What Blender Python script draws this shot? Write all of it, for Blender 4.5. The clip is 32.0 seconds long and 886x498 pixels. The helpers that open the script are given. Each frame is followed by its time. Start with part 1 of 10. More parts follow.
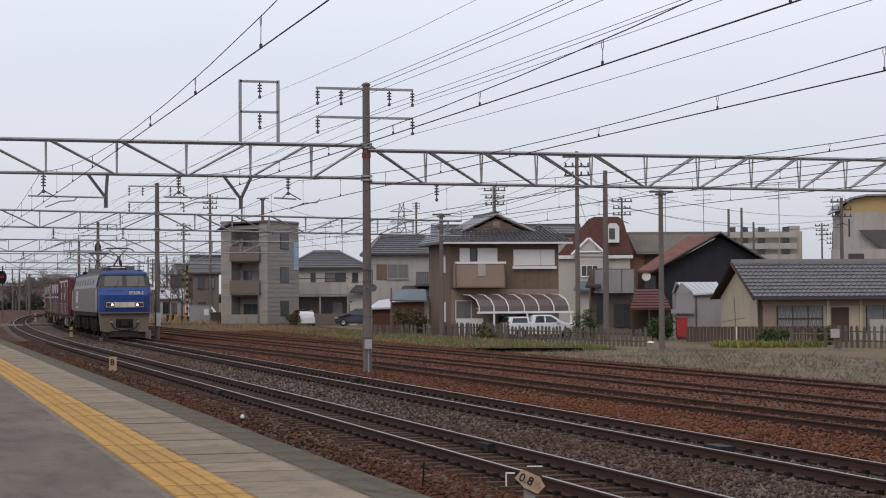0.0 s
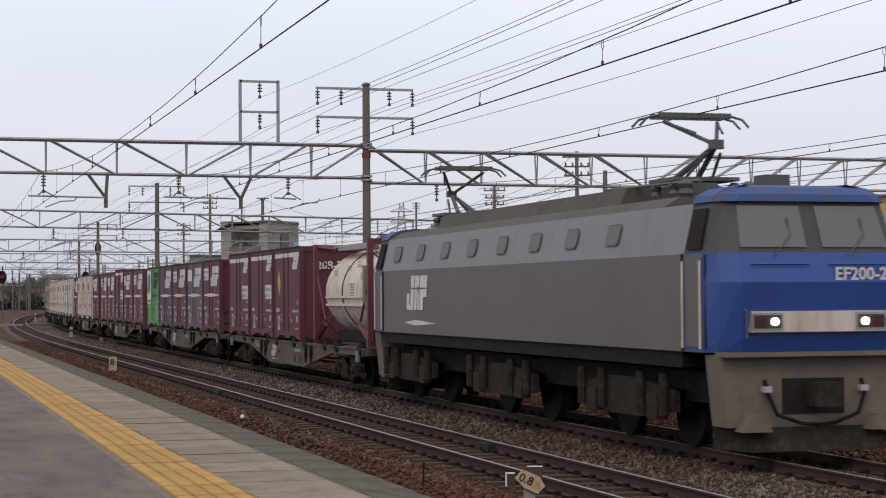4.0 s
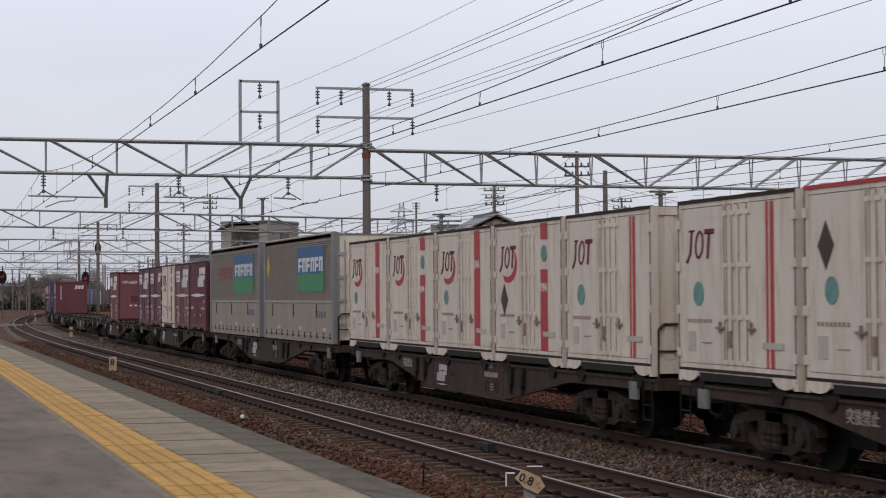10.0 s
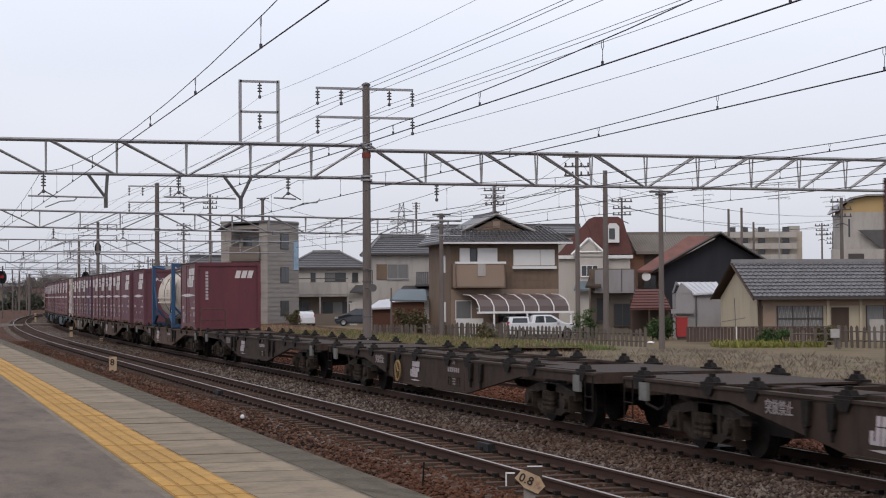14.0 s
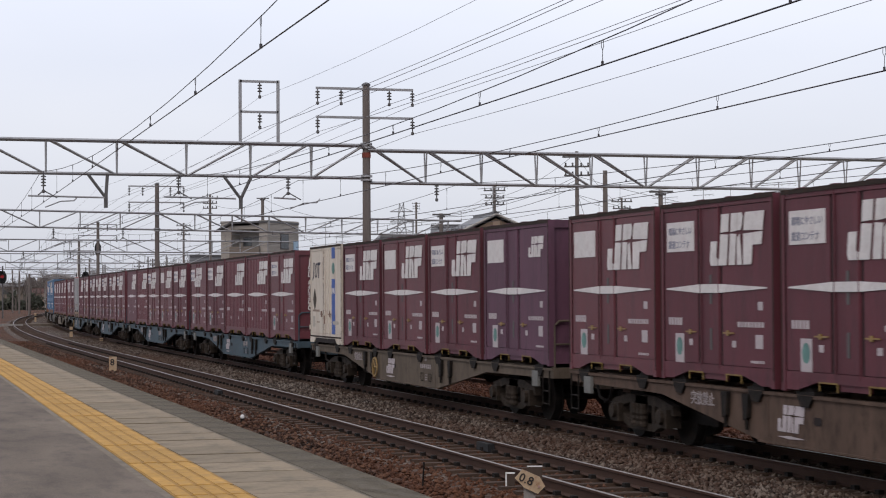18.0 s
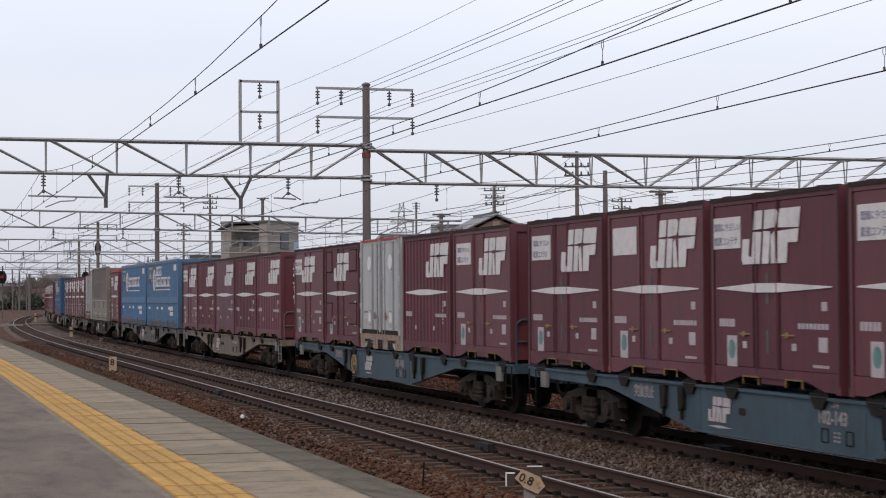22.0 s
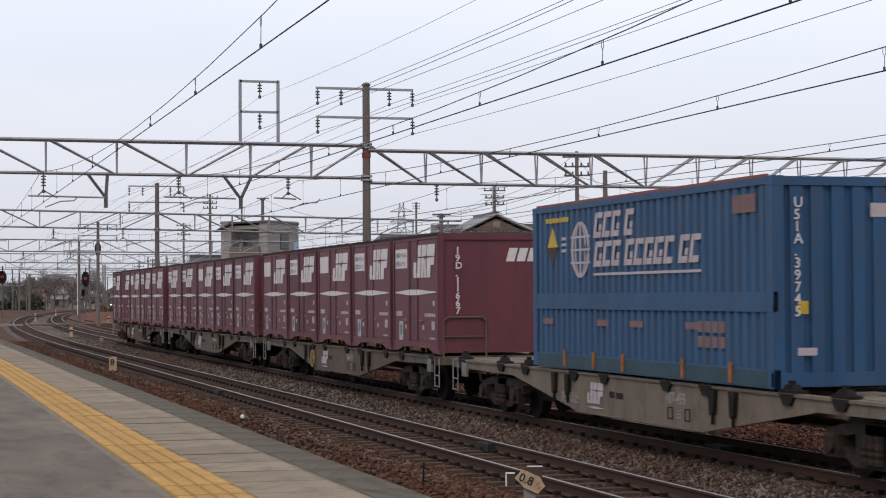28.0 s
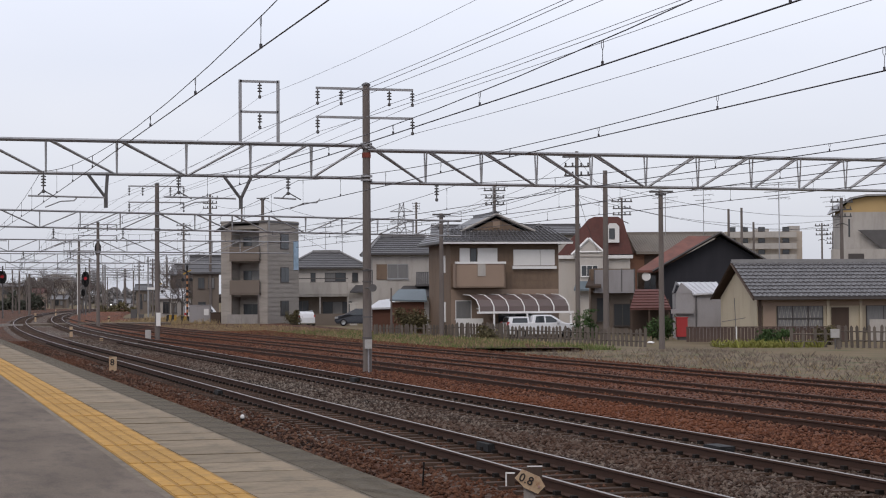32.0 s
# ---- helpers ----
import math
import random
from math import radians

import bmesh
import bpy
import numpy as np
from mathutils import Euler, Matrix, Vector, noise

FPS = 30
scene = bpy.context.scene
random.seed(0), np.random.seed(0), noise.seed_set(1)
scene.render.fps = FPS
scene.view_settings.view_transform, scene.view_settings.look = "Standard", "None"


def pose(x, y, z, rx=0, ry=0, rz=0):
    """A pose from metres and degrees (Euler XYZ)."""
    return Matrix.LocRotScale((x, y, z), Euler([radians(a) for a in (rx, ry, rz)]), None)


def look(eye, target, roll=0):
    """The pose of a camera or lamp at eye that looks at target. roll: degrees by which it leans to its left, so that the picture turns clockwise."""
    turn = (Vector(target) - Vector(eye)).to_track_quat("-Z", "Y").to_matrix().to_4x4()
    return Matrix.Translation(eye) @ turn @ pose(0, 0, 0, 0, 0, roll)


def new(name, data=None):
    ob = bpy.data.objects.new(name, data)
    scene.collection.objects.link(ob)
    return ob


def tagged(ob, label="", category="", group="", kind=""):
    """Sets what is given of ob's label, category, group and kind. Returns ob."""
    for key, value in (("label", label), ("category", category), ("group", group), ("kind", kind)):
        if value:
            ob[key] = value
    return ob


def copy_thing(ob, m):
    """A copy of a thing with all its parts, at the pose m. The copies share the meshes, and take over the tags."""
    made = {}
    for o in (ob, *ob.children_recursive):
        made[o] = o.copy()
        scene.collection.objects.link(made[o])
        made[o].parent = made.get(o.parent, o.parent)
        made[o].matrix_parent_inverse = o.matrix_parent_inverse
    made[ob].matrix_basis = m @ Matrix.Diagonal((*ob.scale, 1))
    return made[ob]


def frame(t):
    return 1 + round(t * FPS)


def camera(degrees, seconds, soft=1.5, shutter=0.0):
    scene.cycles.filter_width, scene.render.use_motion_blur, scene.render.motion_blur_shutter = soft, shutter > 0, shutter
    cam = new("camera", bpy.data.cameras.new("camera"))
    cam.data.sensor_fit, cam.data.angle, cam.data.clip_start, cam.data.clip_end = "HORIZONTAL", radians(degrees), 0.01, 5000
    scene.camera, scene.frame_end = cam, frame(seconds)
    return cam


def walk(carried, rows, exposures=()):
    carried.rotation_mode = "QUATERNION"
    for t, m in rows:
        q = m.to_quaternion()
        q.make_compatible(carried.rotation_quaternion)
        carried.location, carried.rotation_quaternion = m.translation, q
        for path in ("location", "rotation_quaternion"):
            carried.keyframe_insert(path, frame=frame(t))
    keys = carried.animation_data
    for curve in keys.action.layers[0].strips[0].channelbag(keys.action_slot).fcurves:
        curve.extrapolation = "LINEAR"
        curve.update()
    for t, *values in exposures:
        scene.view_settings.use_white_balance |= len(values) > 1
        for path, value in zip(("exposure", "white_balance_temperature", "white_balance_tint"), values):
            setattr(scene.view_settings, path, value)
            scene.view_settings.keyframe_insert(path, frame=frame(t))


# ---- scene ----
# Camera: stands on the platform on a tripod and does not move.
EYE = Vector((0.0, 0.0, 2.243))
TURN, TILT = radians(73.846), radians(1.411)
AIM = EYE + Vector((-math.sin(TURN) * math.cos(TILT), math.cos(TURN) * math.cos(TILT), math.sin(TILT)))
cam = camera(26.25, 32.0, soft=1.1, shutter=0.1)
walk(cam, [(0.0, look(EYE, AIM, -0.357)), (32.0, look(EYE, AIM, -0.357))],
     [(0.0, -0.12), (3.0, -0.10), (6.0, -0.02), (8.2, -0.01), (9.0, -0.13), (10.0, -0.2), (11.2, -0.2), (12.0, -0.05), (13.0, -0.02), (30.0, 0.0), (32.0, -0.03)])

# Overcast daylight: a veiled sky and a weak, very wide sun.
SUN_HEIGHT, SUN_TURN = radians(42), radians(129)
world = bpy.data.worlds.new("overcast_sky")
scene.world = world
world.use_nodes = True
wn, wl = world.node_tree.nodes, world.node_tree.links
wn.clear()
w_out, w_bg = wn.new("ShaderNodeOutputWorld"), wn.new("ShaderNodeBackground")
w_sky = wn.new("ShaderNodeTexSky")
w_sky.sky_type, w_sky.sun_disc = "NISHITA", False
w_sky.sun_elevation, w_sky.sun_rotation = SUN_HEIGHT, SUN_TURN
w_gain = wn.new("ShaderNodeVectorMath")
w_gain.operation = "SCALE"
w_gain.inputs["Scale"].default_value = 0.10
wl.new(w_sky.outputs["Color"], w_gain.inputs[0])
w_co, w_map = wn.new("ShaderNodeTexCoord"), wn.new("ShaderNodeMapping")
w_map.inputs["Scale"].default_value = (1.2, 1.2, 4.0)
wl.new(w_co.outputs["Generated"], w_map.inputs["Vector"])
w_noise = wn.new("ShaderNodeTexNoise")
w_noise.inputs["Scale"].default_value, w_noise.inputs["Detail"].default_value = 1.6, 4.0
wl.new(w_map.outputs["Vector"], w_noise.inputs["Vector"])
w_ramp = wn.new("ShaderNodeValToRGB")
w_ramp.color_ramp.elements[0].position, w_ramp.color_ramp.elements[0].color = 0.32, (0.74, 0.775, 0.90, 1)
w_ramp.color_ramp.elements[1].position, w_ramp.color_ramp.elements[1].color = 0.68, (0.87, 0.885, 0.97, 1)
wl.new(w_noise.outputs["Fac"], w_ramp.inputs["Fac"])
w_mix = wn.new("ShaderNodeMix")
w_mix.data_type = "RGBA"
w_mix.inputs["Factor"].default_value = 0.92
wl.new(w_gain.outputs["Vector"], w_mix.inputs["A"])
wl.new(w_ramp.outputs["Color"], w_mix.inputs["B"])
w_axes, w_low, w_dim = wn.new("ShaderNodeSeparateXYZ"), wn.new("ShaderNodeMapRange"), wn.new("ShaderNodeVectorMath")
w_low.inputs["From Max"].default_value, w_low.inputs["To Min"].default_value, w_low.inputs["To Max"].default_value = 0.18, 0.78, 1.21
w_dim.operation = "SCALE"
wl.new(w_co.outputs["Generated"], w_axes.inputs[0])
wl.new(w_axes.outputs["Z"], w_low.inputs["Value"])
wl.new(w_mix.outputs["Result"], w_dim.inputs[0])
wl.new(w_low.outputs["Result"], w_dim.inputs["Scale"])
wl.new(w_dim.outputs["Vector"], w_bg.inputs["Color"])
w_bg.inputs["Strength"].default_value = 1.0
wl.new(w_bg.outputs["Background"], w_out.inputs["Surface"])
sun = new("sun", bpy.data.lights.new("sun", "SUN"))
sun.data.energy, sun.data.angle, sun.data.color = 1.0, radians(30), (1.0, 0.88, 0.76)
sun.matrix_world = look((40, -40, 60), (40 - math.sin(SUN_TURN) * 40, -40 - math.cos(SUN_TURN) * 40, 60 - 40 * math.tan(SUN_HEIGHT)))
scene.view_settings.exposure = 0.0


# ---- materials ----
def surface(name, colour, rough=0.75, metal=0.0, vary=0.3, size=1.5, grain=0.15, grain_size=30.0, bump=0.15, streak=(1, 1, 1),
            dirt=None, dirt_amount=0.5, each=0.0, island=0.0, glow=0.0):
    """A weathered surface: colour drifts at one scale, grain and relief at a finer one, dirt patches on top."""
    m = bpy.data.materials.new(name)
    m.use_nodes = True
    n, l = m.node_tree.nodes, m.node_tree.links
    bsdf = n["Principled BSDF"]
    bsdf.inputs["Metallic"].default_value = metal
    bsdf.inputs["Specular IOR Level"].default_value = 0.5 if rough < 0.6 else 0.35 if rough < 0.8 else 0.2
    co = n.new("ShaderNodeTexCoord")
    mp = n.new("ShaderNodeMapping")
    mp.inputs["Scale"].default_value = streak
    l.new(co.outputs["Object"], mp.inputs["Vector"])
    big, fine = n.new("ShaderNodeTexNoise"), n.new("ShaderNodeTexNoise")
    for t, s, d in ((big, size, 5.0), (fine, grain_size, 4.0)):
        t.inputs["Scale"].default_value, t.inputs["Detail"].default_value = s, d
        l.new(mp.outputs["Vector"], t.inputs["Vector"])
    val = n.new("ShaderNodeMath")
    val.operation = "MULTIPLY_ADD"
    l.new(big.outputs["Fac"], val.inputs[0])
    val.inputs[1].default_value, val.inputs[2].default_value = 2 * vary, 1 - vary
    val2 = n.new("ShaderNodeMath")
    val2.operation = "MULTIPLY_ADD"
    l.new(fine.outputs["Fac"], val2.inputs[0])
    val2.inputs[1].default_value, val2.inputs[2].default_value = 2 * grain, -grain
    add = n.new("ShaderNodeMath")
    add.operation = "ADD"
    l.new(val.outputs[0], add.inputs[0])
    l.new(val2.outputs[0], add.inputs[1])
    last = add
    for amount, node, socket in ((each, "ShaderNodeObjectInfo", "Random"), (island, "ShaderNodeNewGeometry", "Random Per Island")):
        if amount:
            src, mad, mul = n.new(node), n.new("ShaderNodeMath"), n.new("ShaderNodeMath")
            mad.operation, mul.operation = "MULTIPLY_ADD", "MULTIPLY"
            l.new(src.outputs[socket], mad.inputs[0])
            mad.inputs[1].default_value, mad.inputs[2].default_value = 2 * amount, 1 - amount
            l.new(last.outputs[0], mul.inputs[0])
            l.new(mad.outputs[0], mul.inputs[1])
            last = mul
    tint = n.new("ShaderNodeVectorMath")
    tint.operation = "SCALE"
    tint.inputs[0].default_value = colour
    l.new(last.outputs[0], tint.inputs["Scale"])
    out = tint.outputs["Vector"]
    if dirt:
        spots = n.new("ShaderNodeTexNoise")
        spots.inputs["Scale"].default_value, spots.inputs["Detail"].default_value = size * 2.7, 8.0
        spots.inputs["Roughness"].default_value = 0.65
        l.new(mp.outputs["Vector"], spots.inputs["Vector"])
        ramp = n.new("ShaderNodeMapRange")
        ramp.inputs["From Min"].default_value, ramp.inputs["From Max"].default_value = 0.48, 0.72
        ramp.inputs["To Max"].default_value = dirt_amount
        l.new(spots.outputs["Fac"], ramp.inputs["Value"])
        mix = n.new("ShaderNodeMix")
        mix.data_type = "RGBA"
        l.new(ramp.outputs["Result"], mix.inputs["Factor"])
        l.new(out, mix.inputs["A"])
        mix.inputs["B"].default_value = (*dirt, 1)
        out = mix.outputs["Result"]
    l.new(out, bsdf.inputs["Base Color"])
    rr = n.new("ShaderNodeMath")
    rr.operation = "MULTIPLY_ADD"
    l.new(fine.outputs["Fac"], rr.inputs[0])
    rr.inputs[1].default_value, rr.inputs[2].default_value = 0.2, rough - 0.1
    l.new(rr.outputs[0], bsdf.inputs["Roughness"])
    if bump:
        b = n.new("ShaderNodeBump")
        b.inputs["Strength"].default_value, b.inputs["Distance"].default_value = bump, 0.02
        l.new(fine.outputs["Fac"], b.inputs["Height"])
        l.new(b.outputs["Normal"], bsdf.inputs["Normal"])
    if glow:
        l.new(out, bsdf.inputs["Emission Color"])
        bsdf.inputs["Emission Strength"].default_value = glow
    return m


def glass(name, colour=(0.02, 0.025, 0.03), rough=0.08):
    m = bpy.data.materials.new(name)
    m.use_nodes = True
    b = m.node_tree.nodes["Principled BSDF"]
    b.inputs["Base Color"].default_value, b.inputs["Roughness"].default_value = (*colour, 1), rough
    b.inputs["Specular IOR Level"].default_value = 0.6
    return m


EDGE_GRIME = surface("black_rust_grime", (0.028, 0.02, 0.017), 0.85, vary=0.4, size=3.0, dirt=(0.07, 0.035, 0.022), dirt_amount=0.6)
REEFER_GREY = surface("worn_pale_grey_paint", (0.40, 0.40, 0.39), 0.6, vary=0.2, size=1.0, streak=(2, 2, 0.35), dirt=(0.22, 0.20, 0.18), dirt_amount=0.5)
DARK_RED = surface("dark_red_lettering", (0.11, 0.014, 0.022), 0.7)
NAVY = surface("navy_lettering", (0.03, 0.03, 0.05), 0.7)
WORN_YELLOW = surface("worn_yellow_rim", (0.20, 0.13, 0.035), 0.7, vary=0.4, size=8.0, dirt=(0.06, 0.03, 0.02), dirt_amount=0.8)
MAROON = surface("maroon_paint", (0.096, 0.0225, 0.032), 0.6, vary=0.4, size=1.0, streak=(2.0, 2.0, 0.4), dirt=(0.048, 0.018, 0.023), dirt_amount=0.75)
MAROON_RED = surface("maroon_red_paint", (0.107, 0.022, 0.0305), 0.55, vary=0.35, size=1.0, streak=(2.0, 2.0, 0.4), dirt=(0.06, 0.02, 0.025), dirt_amount=0.7)
MAROON_FADED = surface("faded_maroon_paint", (0.145, 0.05, 0.054), 0.7, vary=0.3, size=0.9, streak=(1.6, 1.6, 0.5), dirt=(0.13, 0.05, 0.055), dirt_amount=0.6)
PURPLE = surface("faded_violet_paint", (0.115, 0.085, 0.115), 0.7, vary=0.35, size=0.9, streak=(1.6, 1.6, 0.5), dirt=(0.13, 0.05, 0.06), dirt_amount=0.5)
PURPLE_DARK = surface("violet_paint", (0.085, 0.053, 0.085), 0.7, vary=0.3, size=0.9, streak=(1.6, 1.6, 0.5), dirt=(0.1, 0.04, 0.05), dirt_amount=0.4)
GREEN = surface("green_paint", (0.09, 0.225, 0.065), 0.6, vary=0.25, size=1.2, dirt=(0.1, 0.2, 0.08), dirt_amount=0.4)
CREAM = surface("off_white_paint", (0.54, 0.48, 0.41), 0.6, vary=0.2, size=1.0, streak=(2, 2, 0.35), dirt=(0.30, 0.19, 0.12), dirt_amount=0.6)
WHITE = surface("cool_white_paint", (0.58, 0.58, 0.58), 0.5, vary=0.12, size=1.0, streak=(2, 2, 0.4), dirt=(0.33, 0.30, 0.27), dirt_amount=0.45)
DECAL = surface("white_lettering", (0.58, 0.55, 0.54), 0.6, vary=0.2, size=2.5, dirt=(0.42, 0.34, 0.34), dirt_amount=0.45)
DECAL_DIM = surface("worn_white_lettering", (0.40, 0.35, 0.36), 0.7, vary=0.3, size=4.0)
INK = surface("grey_blue_lettering", (0.20, 0.20, 0.26), 0.7, vary=0.2, size=4.0)
RED = surface("red_lettering", (0.33, 0.032, 0.034), 0.6, vary=0.15)
BLUE_BAND = surface("blue_lettering", (0.035, 0.085, 0.30), 0.6, vary=0.15)
GREY_WING = surface("grey_painted_steel", (0.185, 0.157, 0.125), 0.6, vary=0.2, size=1.2, streak=(2, 2, 0.4), dirt=(0.13, 0.10, 0.078))
WING_PALE = surface("pale_warm_grey_wing_paint", (0.237, 0.201, 0.160), 0.6, vary=0.2, size=1.2, streak=(2, 2, 0.4), dirt=(0.13, 0.10, 0.078))
BLUE_WORN = surface("dark_weathered_blue_paint", (0.022, 0.07, 0.15), 0.6, vary=0.4, size=1.2, streak=(2, 2, 0.4), dirt=(0.05, 0.06, 0.08), dirt_amount=0.6)
BLUE_BOX = surface("weathered_blue_paint", (0.032, 0.11, 0.23), 0.55, vary=0.3, size=1.0, streak=(2, 2, 0.4), dirt=(0.06, 0.11, 0.19), dirt_amount=0.6)
TEAL = surface("blue_green_frame_paint", (0.040, 0.068, 0.088), 0.65, vary=0.45, size=1.6, streak=(1.2, 1.2, 0.6), dirt=(0.045, 0.036, 0.031), dirt_amount=0.7)
FRAME_BROWN = surface("rusty_brown_frame", (0.090, 0.058, 0.043), 0.8, vary=0.5, size=1.8, streak=(1.3, 1.3, 0.6), dirt=(0.030, 0.018, 0.013), dirt_amount=0.8)
FRAME = surface("grimy_brown_grey_frame", (0.042, 0.027, 0.020), 0.8, vary=0.5, size=1.8, streak=(1.3, 1.3, 0.6), dirt=(0.016, 0.011, 0.009), dirt_amount=0.85)
FRAME_DUSTY = surface("dust_grey_frame", (0.108, 0.083, 0.062), 0.8, vary=0.45, size=1.6, streak=(1.2, 1.2, 0.6), dirt=(0.04, 0.03, 0.025), dirt_amount=0.7)
FRAME_TAN = surface("tan_frame_paint", (0.150, 0.118, 0.088), 0.75, vary=0.4, size=1.5, streak=(1.2, 1.2, 0.6), dirt=(0.06, 0.045, 0.035), dirt_amount=0.6)
FRAME_PALE = surface("pale_grey_frame_paint", (0.095, 0.083, 0.075), 0.7, vary=0.4, size=1.5, dirt=(0.05, 0.038, 0.032), dirt_amount=0.7)
RUNNING = surface("brake_dust_black_iron", (0.010, 0.008, 0.007), 0.85, vary=0.4, size=2.5, dirt=(0.045, 0.03, 0.023), bump=0.3)
BOGIE = surface("dusty_brown_bogie", (0.022, 0.016, 0.012), 0.85, vary=0.5, size=2.5, dirt=(0.062, 0.044, 0.033), dirt_amount=0.75, bump=0.3)
YELLOW = surface("yellow_paint", (0.50, 0.34, 0.03), 0.6, vary=0.3, size=4.0, dirt=(0.2, 0.12, 0.04))
BRASS = surface("dull_brass_handle", (0.24, 0.15, 0.05), 0.55, vary=0.3, size=6.0)
# Near-black that paints the shade inside gaps, holes and pockets; also dark glass.
DARK = surface("dark_gap", (0.02, 0.015, 0.015), 0.9)
STEEL = surface("galvanised_steel", (0.30, 0.30, 0.31), 0.5, 0.4, vary=0.25, size=1.5, dirt=(0.2, 0.16, 0.14), dirt_amount=0.4)
STEEL_DARK = surface("dark_weathered_steel", (0.10, 0.095, 0.095), 0.7, 0.2, vary=0.3)
RAIL_SIDE = surface("rusty_rail", (0.054, 0.029, 0.021), 0.85, vary=0.3, size=2.0)
RAIL_TOP = surface("polished_rail_head", (0.33, 0.30, 0.28), 0.45, 0.75, vary=0.1, bump=0.02)
RAIL_DULL = surface("dull_rail_head", (0.07, 0.042, 0.031), 0.75, 0.0, vary=0.2)
SLEEPER = surface("brown_stained_concrete", (0.062, 0.039, 0.028), 0.9, vary=0.35, each=0.2, bump=0.3)
CONCRETE = surface("old_concrete", (0.26, 0.24, 0.225), 0.9, vary=0.3, size=0.8, dirt=(0.12, 0.105, 0.095), streak=(1, 1, 0.4))
POLE = surface("grimy_concrete_pole", (0.145, 0.125, 0.115), 0.9, vary=0.3, size=0.8, dirt=(0.075, 0.055, 0.05), streak=(1, 1, 0.3))
WIRE = surface("dark_copper_wire", (0.055, 0.05, 0.055), 0.6, 0.3)
WIRE_PALE = surface("aluminium_feeder_wire", (0.17, 0.165, 0.18), 0.6, 0.3)


# ---- shapes ----
class Shape:
    """Collects corners and faces of one mesh."""

    def __init__(self):
        self.v, self.f = [], []

    def add(self, verts, faces):
        k = len(self.v)
        self.v.extend(verts)
        self.f.extend([tuple(i + k for i in f) for f in faces])
        return self

    def box(self, x0, x1, y0, y1, z0, z1):
        return self.add([(x, y, z) for z in (z0, z1) for y in (y0, y1) for x in (x0, x1)],
                        [(0, 2, 3, 1), (4, 5, 7, 6), (0, 1, 5, 4), (2, 6, 7, 3), (0, 4, 6, 2), (1, 3, 7, 5)])

    def slab(self, outline, depth, axis="y", at=0.0):
        """A flat outline (a, b) pulled out by depth along an axis; y: (a, b) are x, z; x: y, z; z: x, y."""
        put = {"y": lambda a, b, d: (a, d, b), "x": lambda a, b, d: (d, a, b), "z": lambda a, b, d: (a, b, d)}[axis]
        n = len(outline)
        return self.add([put(a, b, at) for a, b in outline] + [put(a, b, at + depth) for a, b in outline],
                        [tuple(range(n))[::-1], tuple(range(n, 2 * n))] + [(i, (i + 1) % n, n + (i + 1) % n, n + i) for i in range(n)])

    def rod(self, a, b, r0, r1=None, n=6):
        """A straight round bar from a to b."""
        r1 = r0 if r1 is None else r1
        a, b = Vector(a), Vector(b)
        d = (b - a).normalized()
        s = d.cross(Vector((0, 0, 1)) if abs(d.z) < 0.9 else Vector((1, 0, 0))).normalized()
        t = d.cross(s)
        ring = [(math.cos(2 * math.pi * i / n), math.sin(2 * math.pi * i / n)) for i in range(n)]
        return self.add([tuple(a + (s * c + t * q) * r0) for c, q in ring] + [tuple(b + (s * c + t * q) * r1) for c, q in ring],
                        [tuple(range(n))[::-1], tuple(range(n, 2 * n))] + [(i, (i + 1) % n, n + (i + 1) % n, n + i) for i in range(n)])

    def path(self, pts, r, n=4):
        for a, b in zip(pts, pts[1:]):
            self.rod(a, b, r, n=n)
        return self

    def tube(self, pts, r, n=4):
        """One connected round wire through points that run mostly level."""
        vs = []
        for i, q in enumerate(pts):
            d = (Vector(pts[min(i + 1, len(pts) - 1)]) - Vector(pts[max(i - 1, 0)])).normalized()
            s = d.cross(Vector((0, 0, 1)) if abs(d.z) < 0.9 else Vector((1, 0, 0))).normalized()
            t = d.cross(s)
            vs += [tuple(Vector(q) + (s * math.cos(2 * math.pi * k / n) + t * math.sin(2 * math.pi * k / n)) * r) for k in range(n)]
        m = len(pts)
        return self.add(vs, [(k * n + i, k * n + (i + 1) % n, (k + 1) * n + (i + 1) % n, (k + 1) * n + i) for k in range(m - 1) for i in range(n)]
                        + [tuple(range(n))[::-1], tuple(range((m - 1) * n, m * n))])

    def sweep(self, pts, profile):
        """A profile of (side, up) carried along level points."""
        n = len(profile)
        rings = []
        for i, q in enumerate(pts):
            d = Vector(pts[min(i + 1, len(pts) - 1)]) - Vector(pts[max(i - 1, 0)])
            d.normalize()
            s = Vector((-d.y, d.x, 0)).normalized()
            rings += [tuple(Vector(q) + s * a + Vector((0, 0, b))) for a, b in profile]
        faces = [(k * n + i, k * n + (i + 1) % n, (k + 1) * n + (i + 1) % n, (k + 1) * n + i)
                 for k in range(len(pts) - 1) for i in range(n)]
        return self.add(rings, faces + [tuple(range(n)), tuple(range((len(pts) - 1) * n, len(pts) * n))[::-1]])

    def lathe(self, profile, a, axis="z", n=16, ring=False):
        """A turned body: profile of (radius, along) round a point a; ring: an open ring with a closed section."""
        put = {"z": lambda c, s, h: (c, s, h), "x": lambda c, s, h: (h, c, s), "y": lambda c, s, h: (c, h, s)}[axis]
        vs = []
        for r, h in profile:
            for i in range(n):
                w = 2 * math.pi * i / n
                q = put(r * math.cos(w), r * math.sin(w), h)
                vs.append((a[0] + q[0], a[1] + q[1], a[2] + q[2]))
        m = len(profile)
        if ring:
            return self.add(vs, [(k * n + i, k * n + (i + 1) % n, ((k + 1) % m) * n + (i + 1) % n, ((k + 1) % m) * n + i) for k in range(m) for i in range(n)])
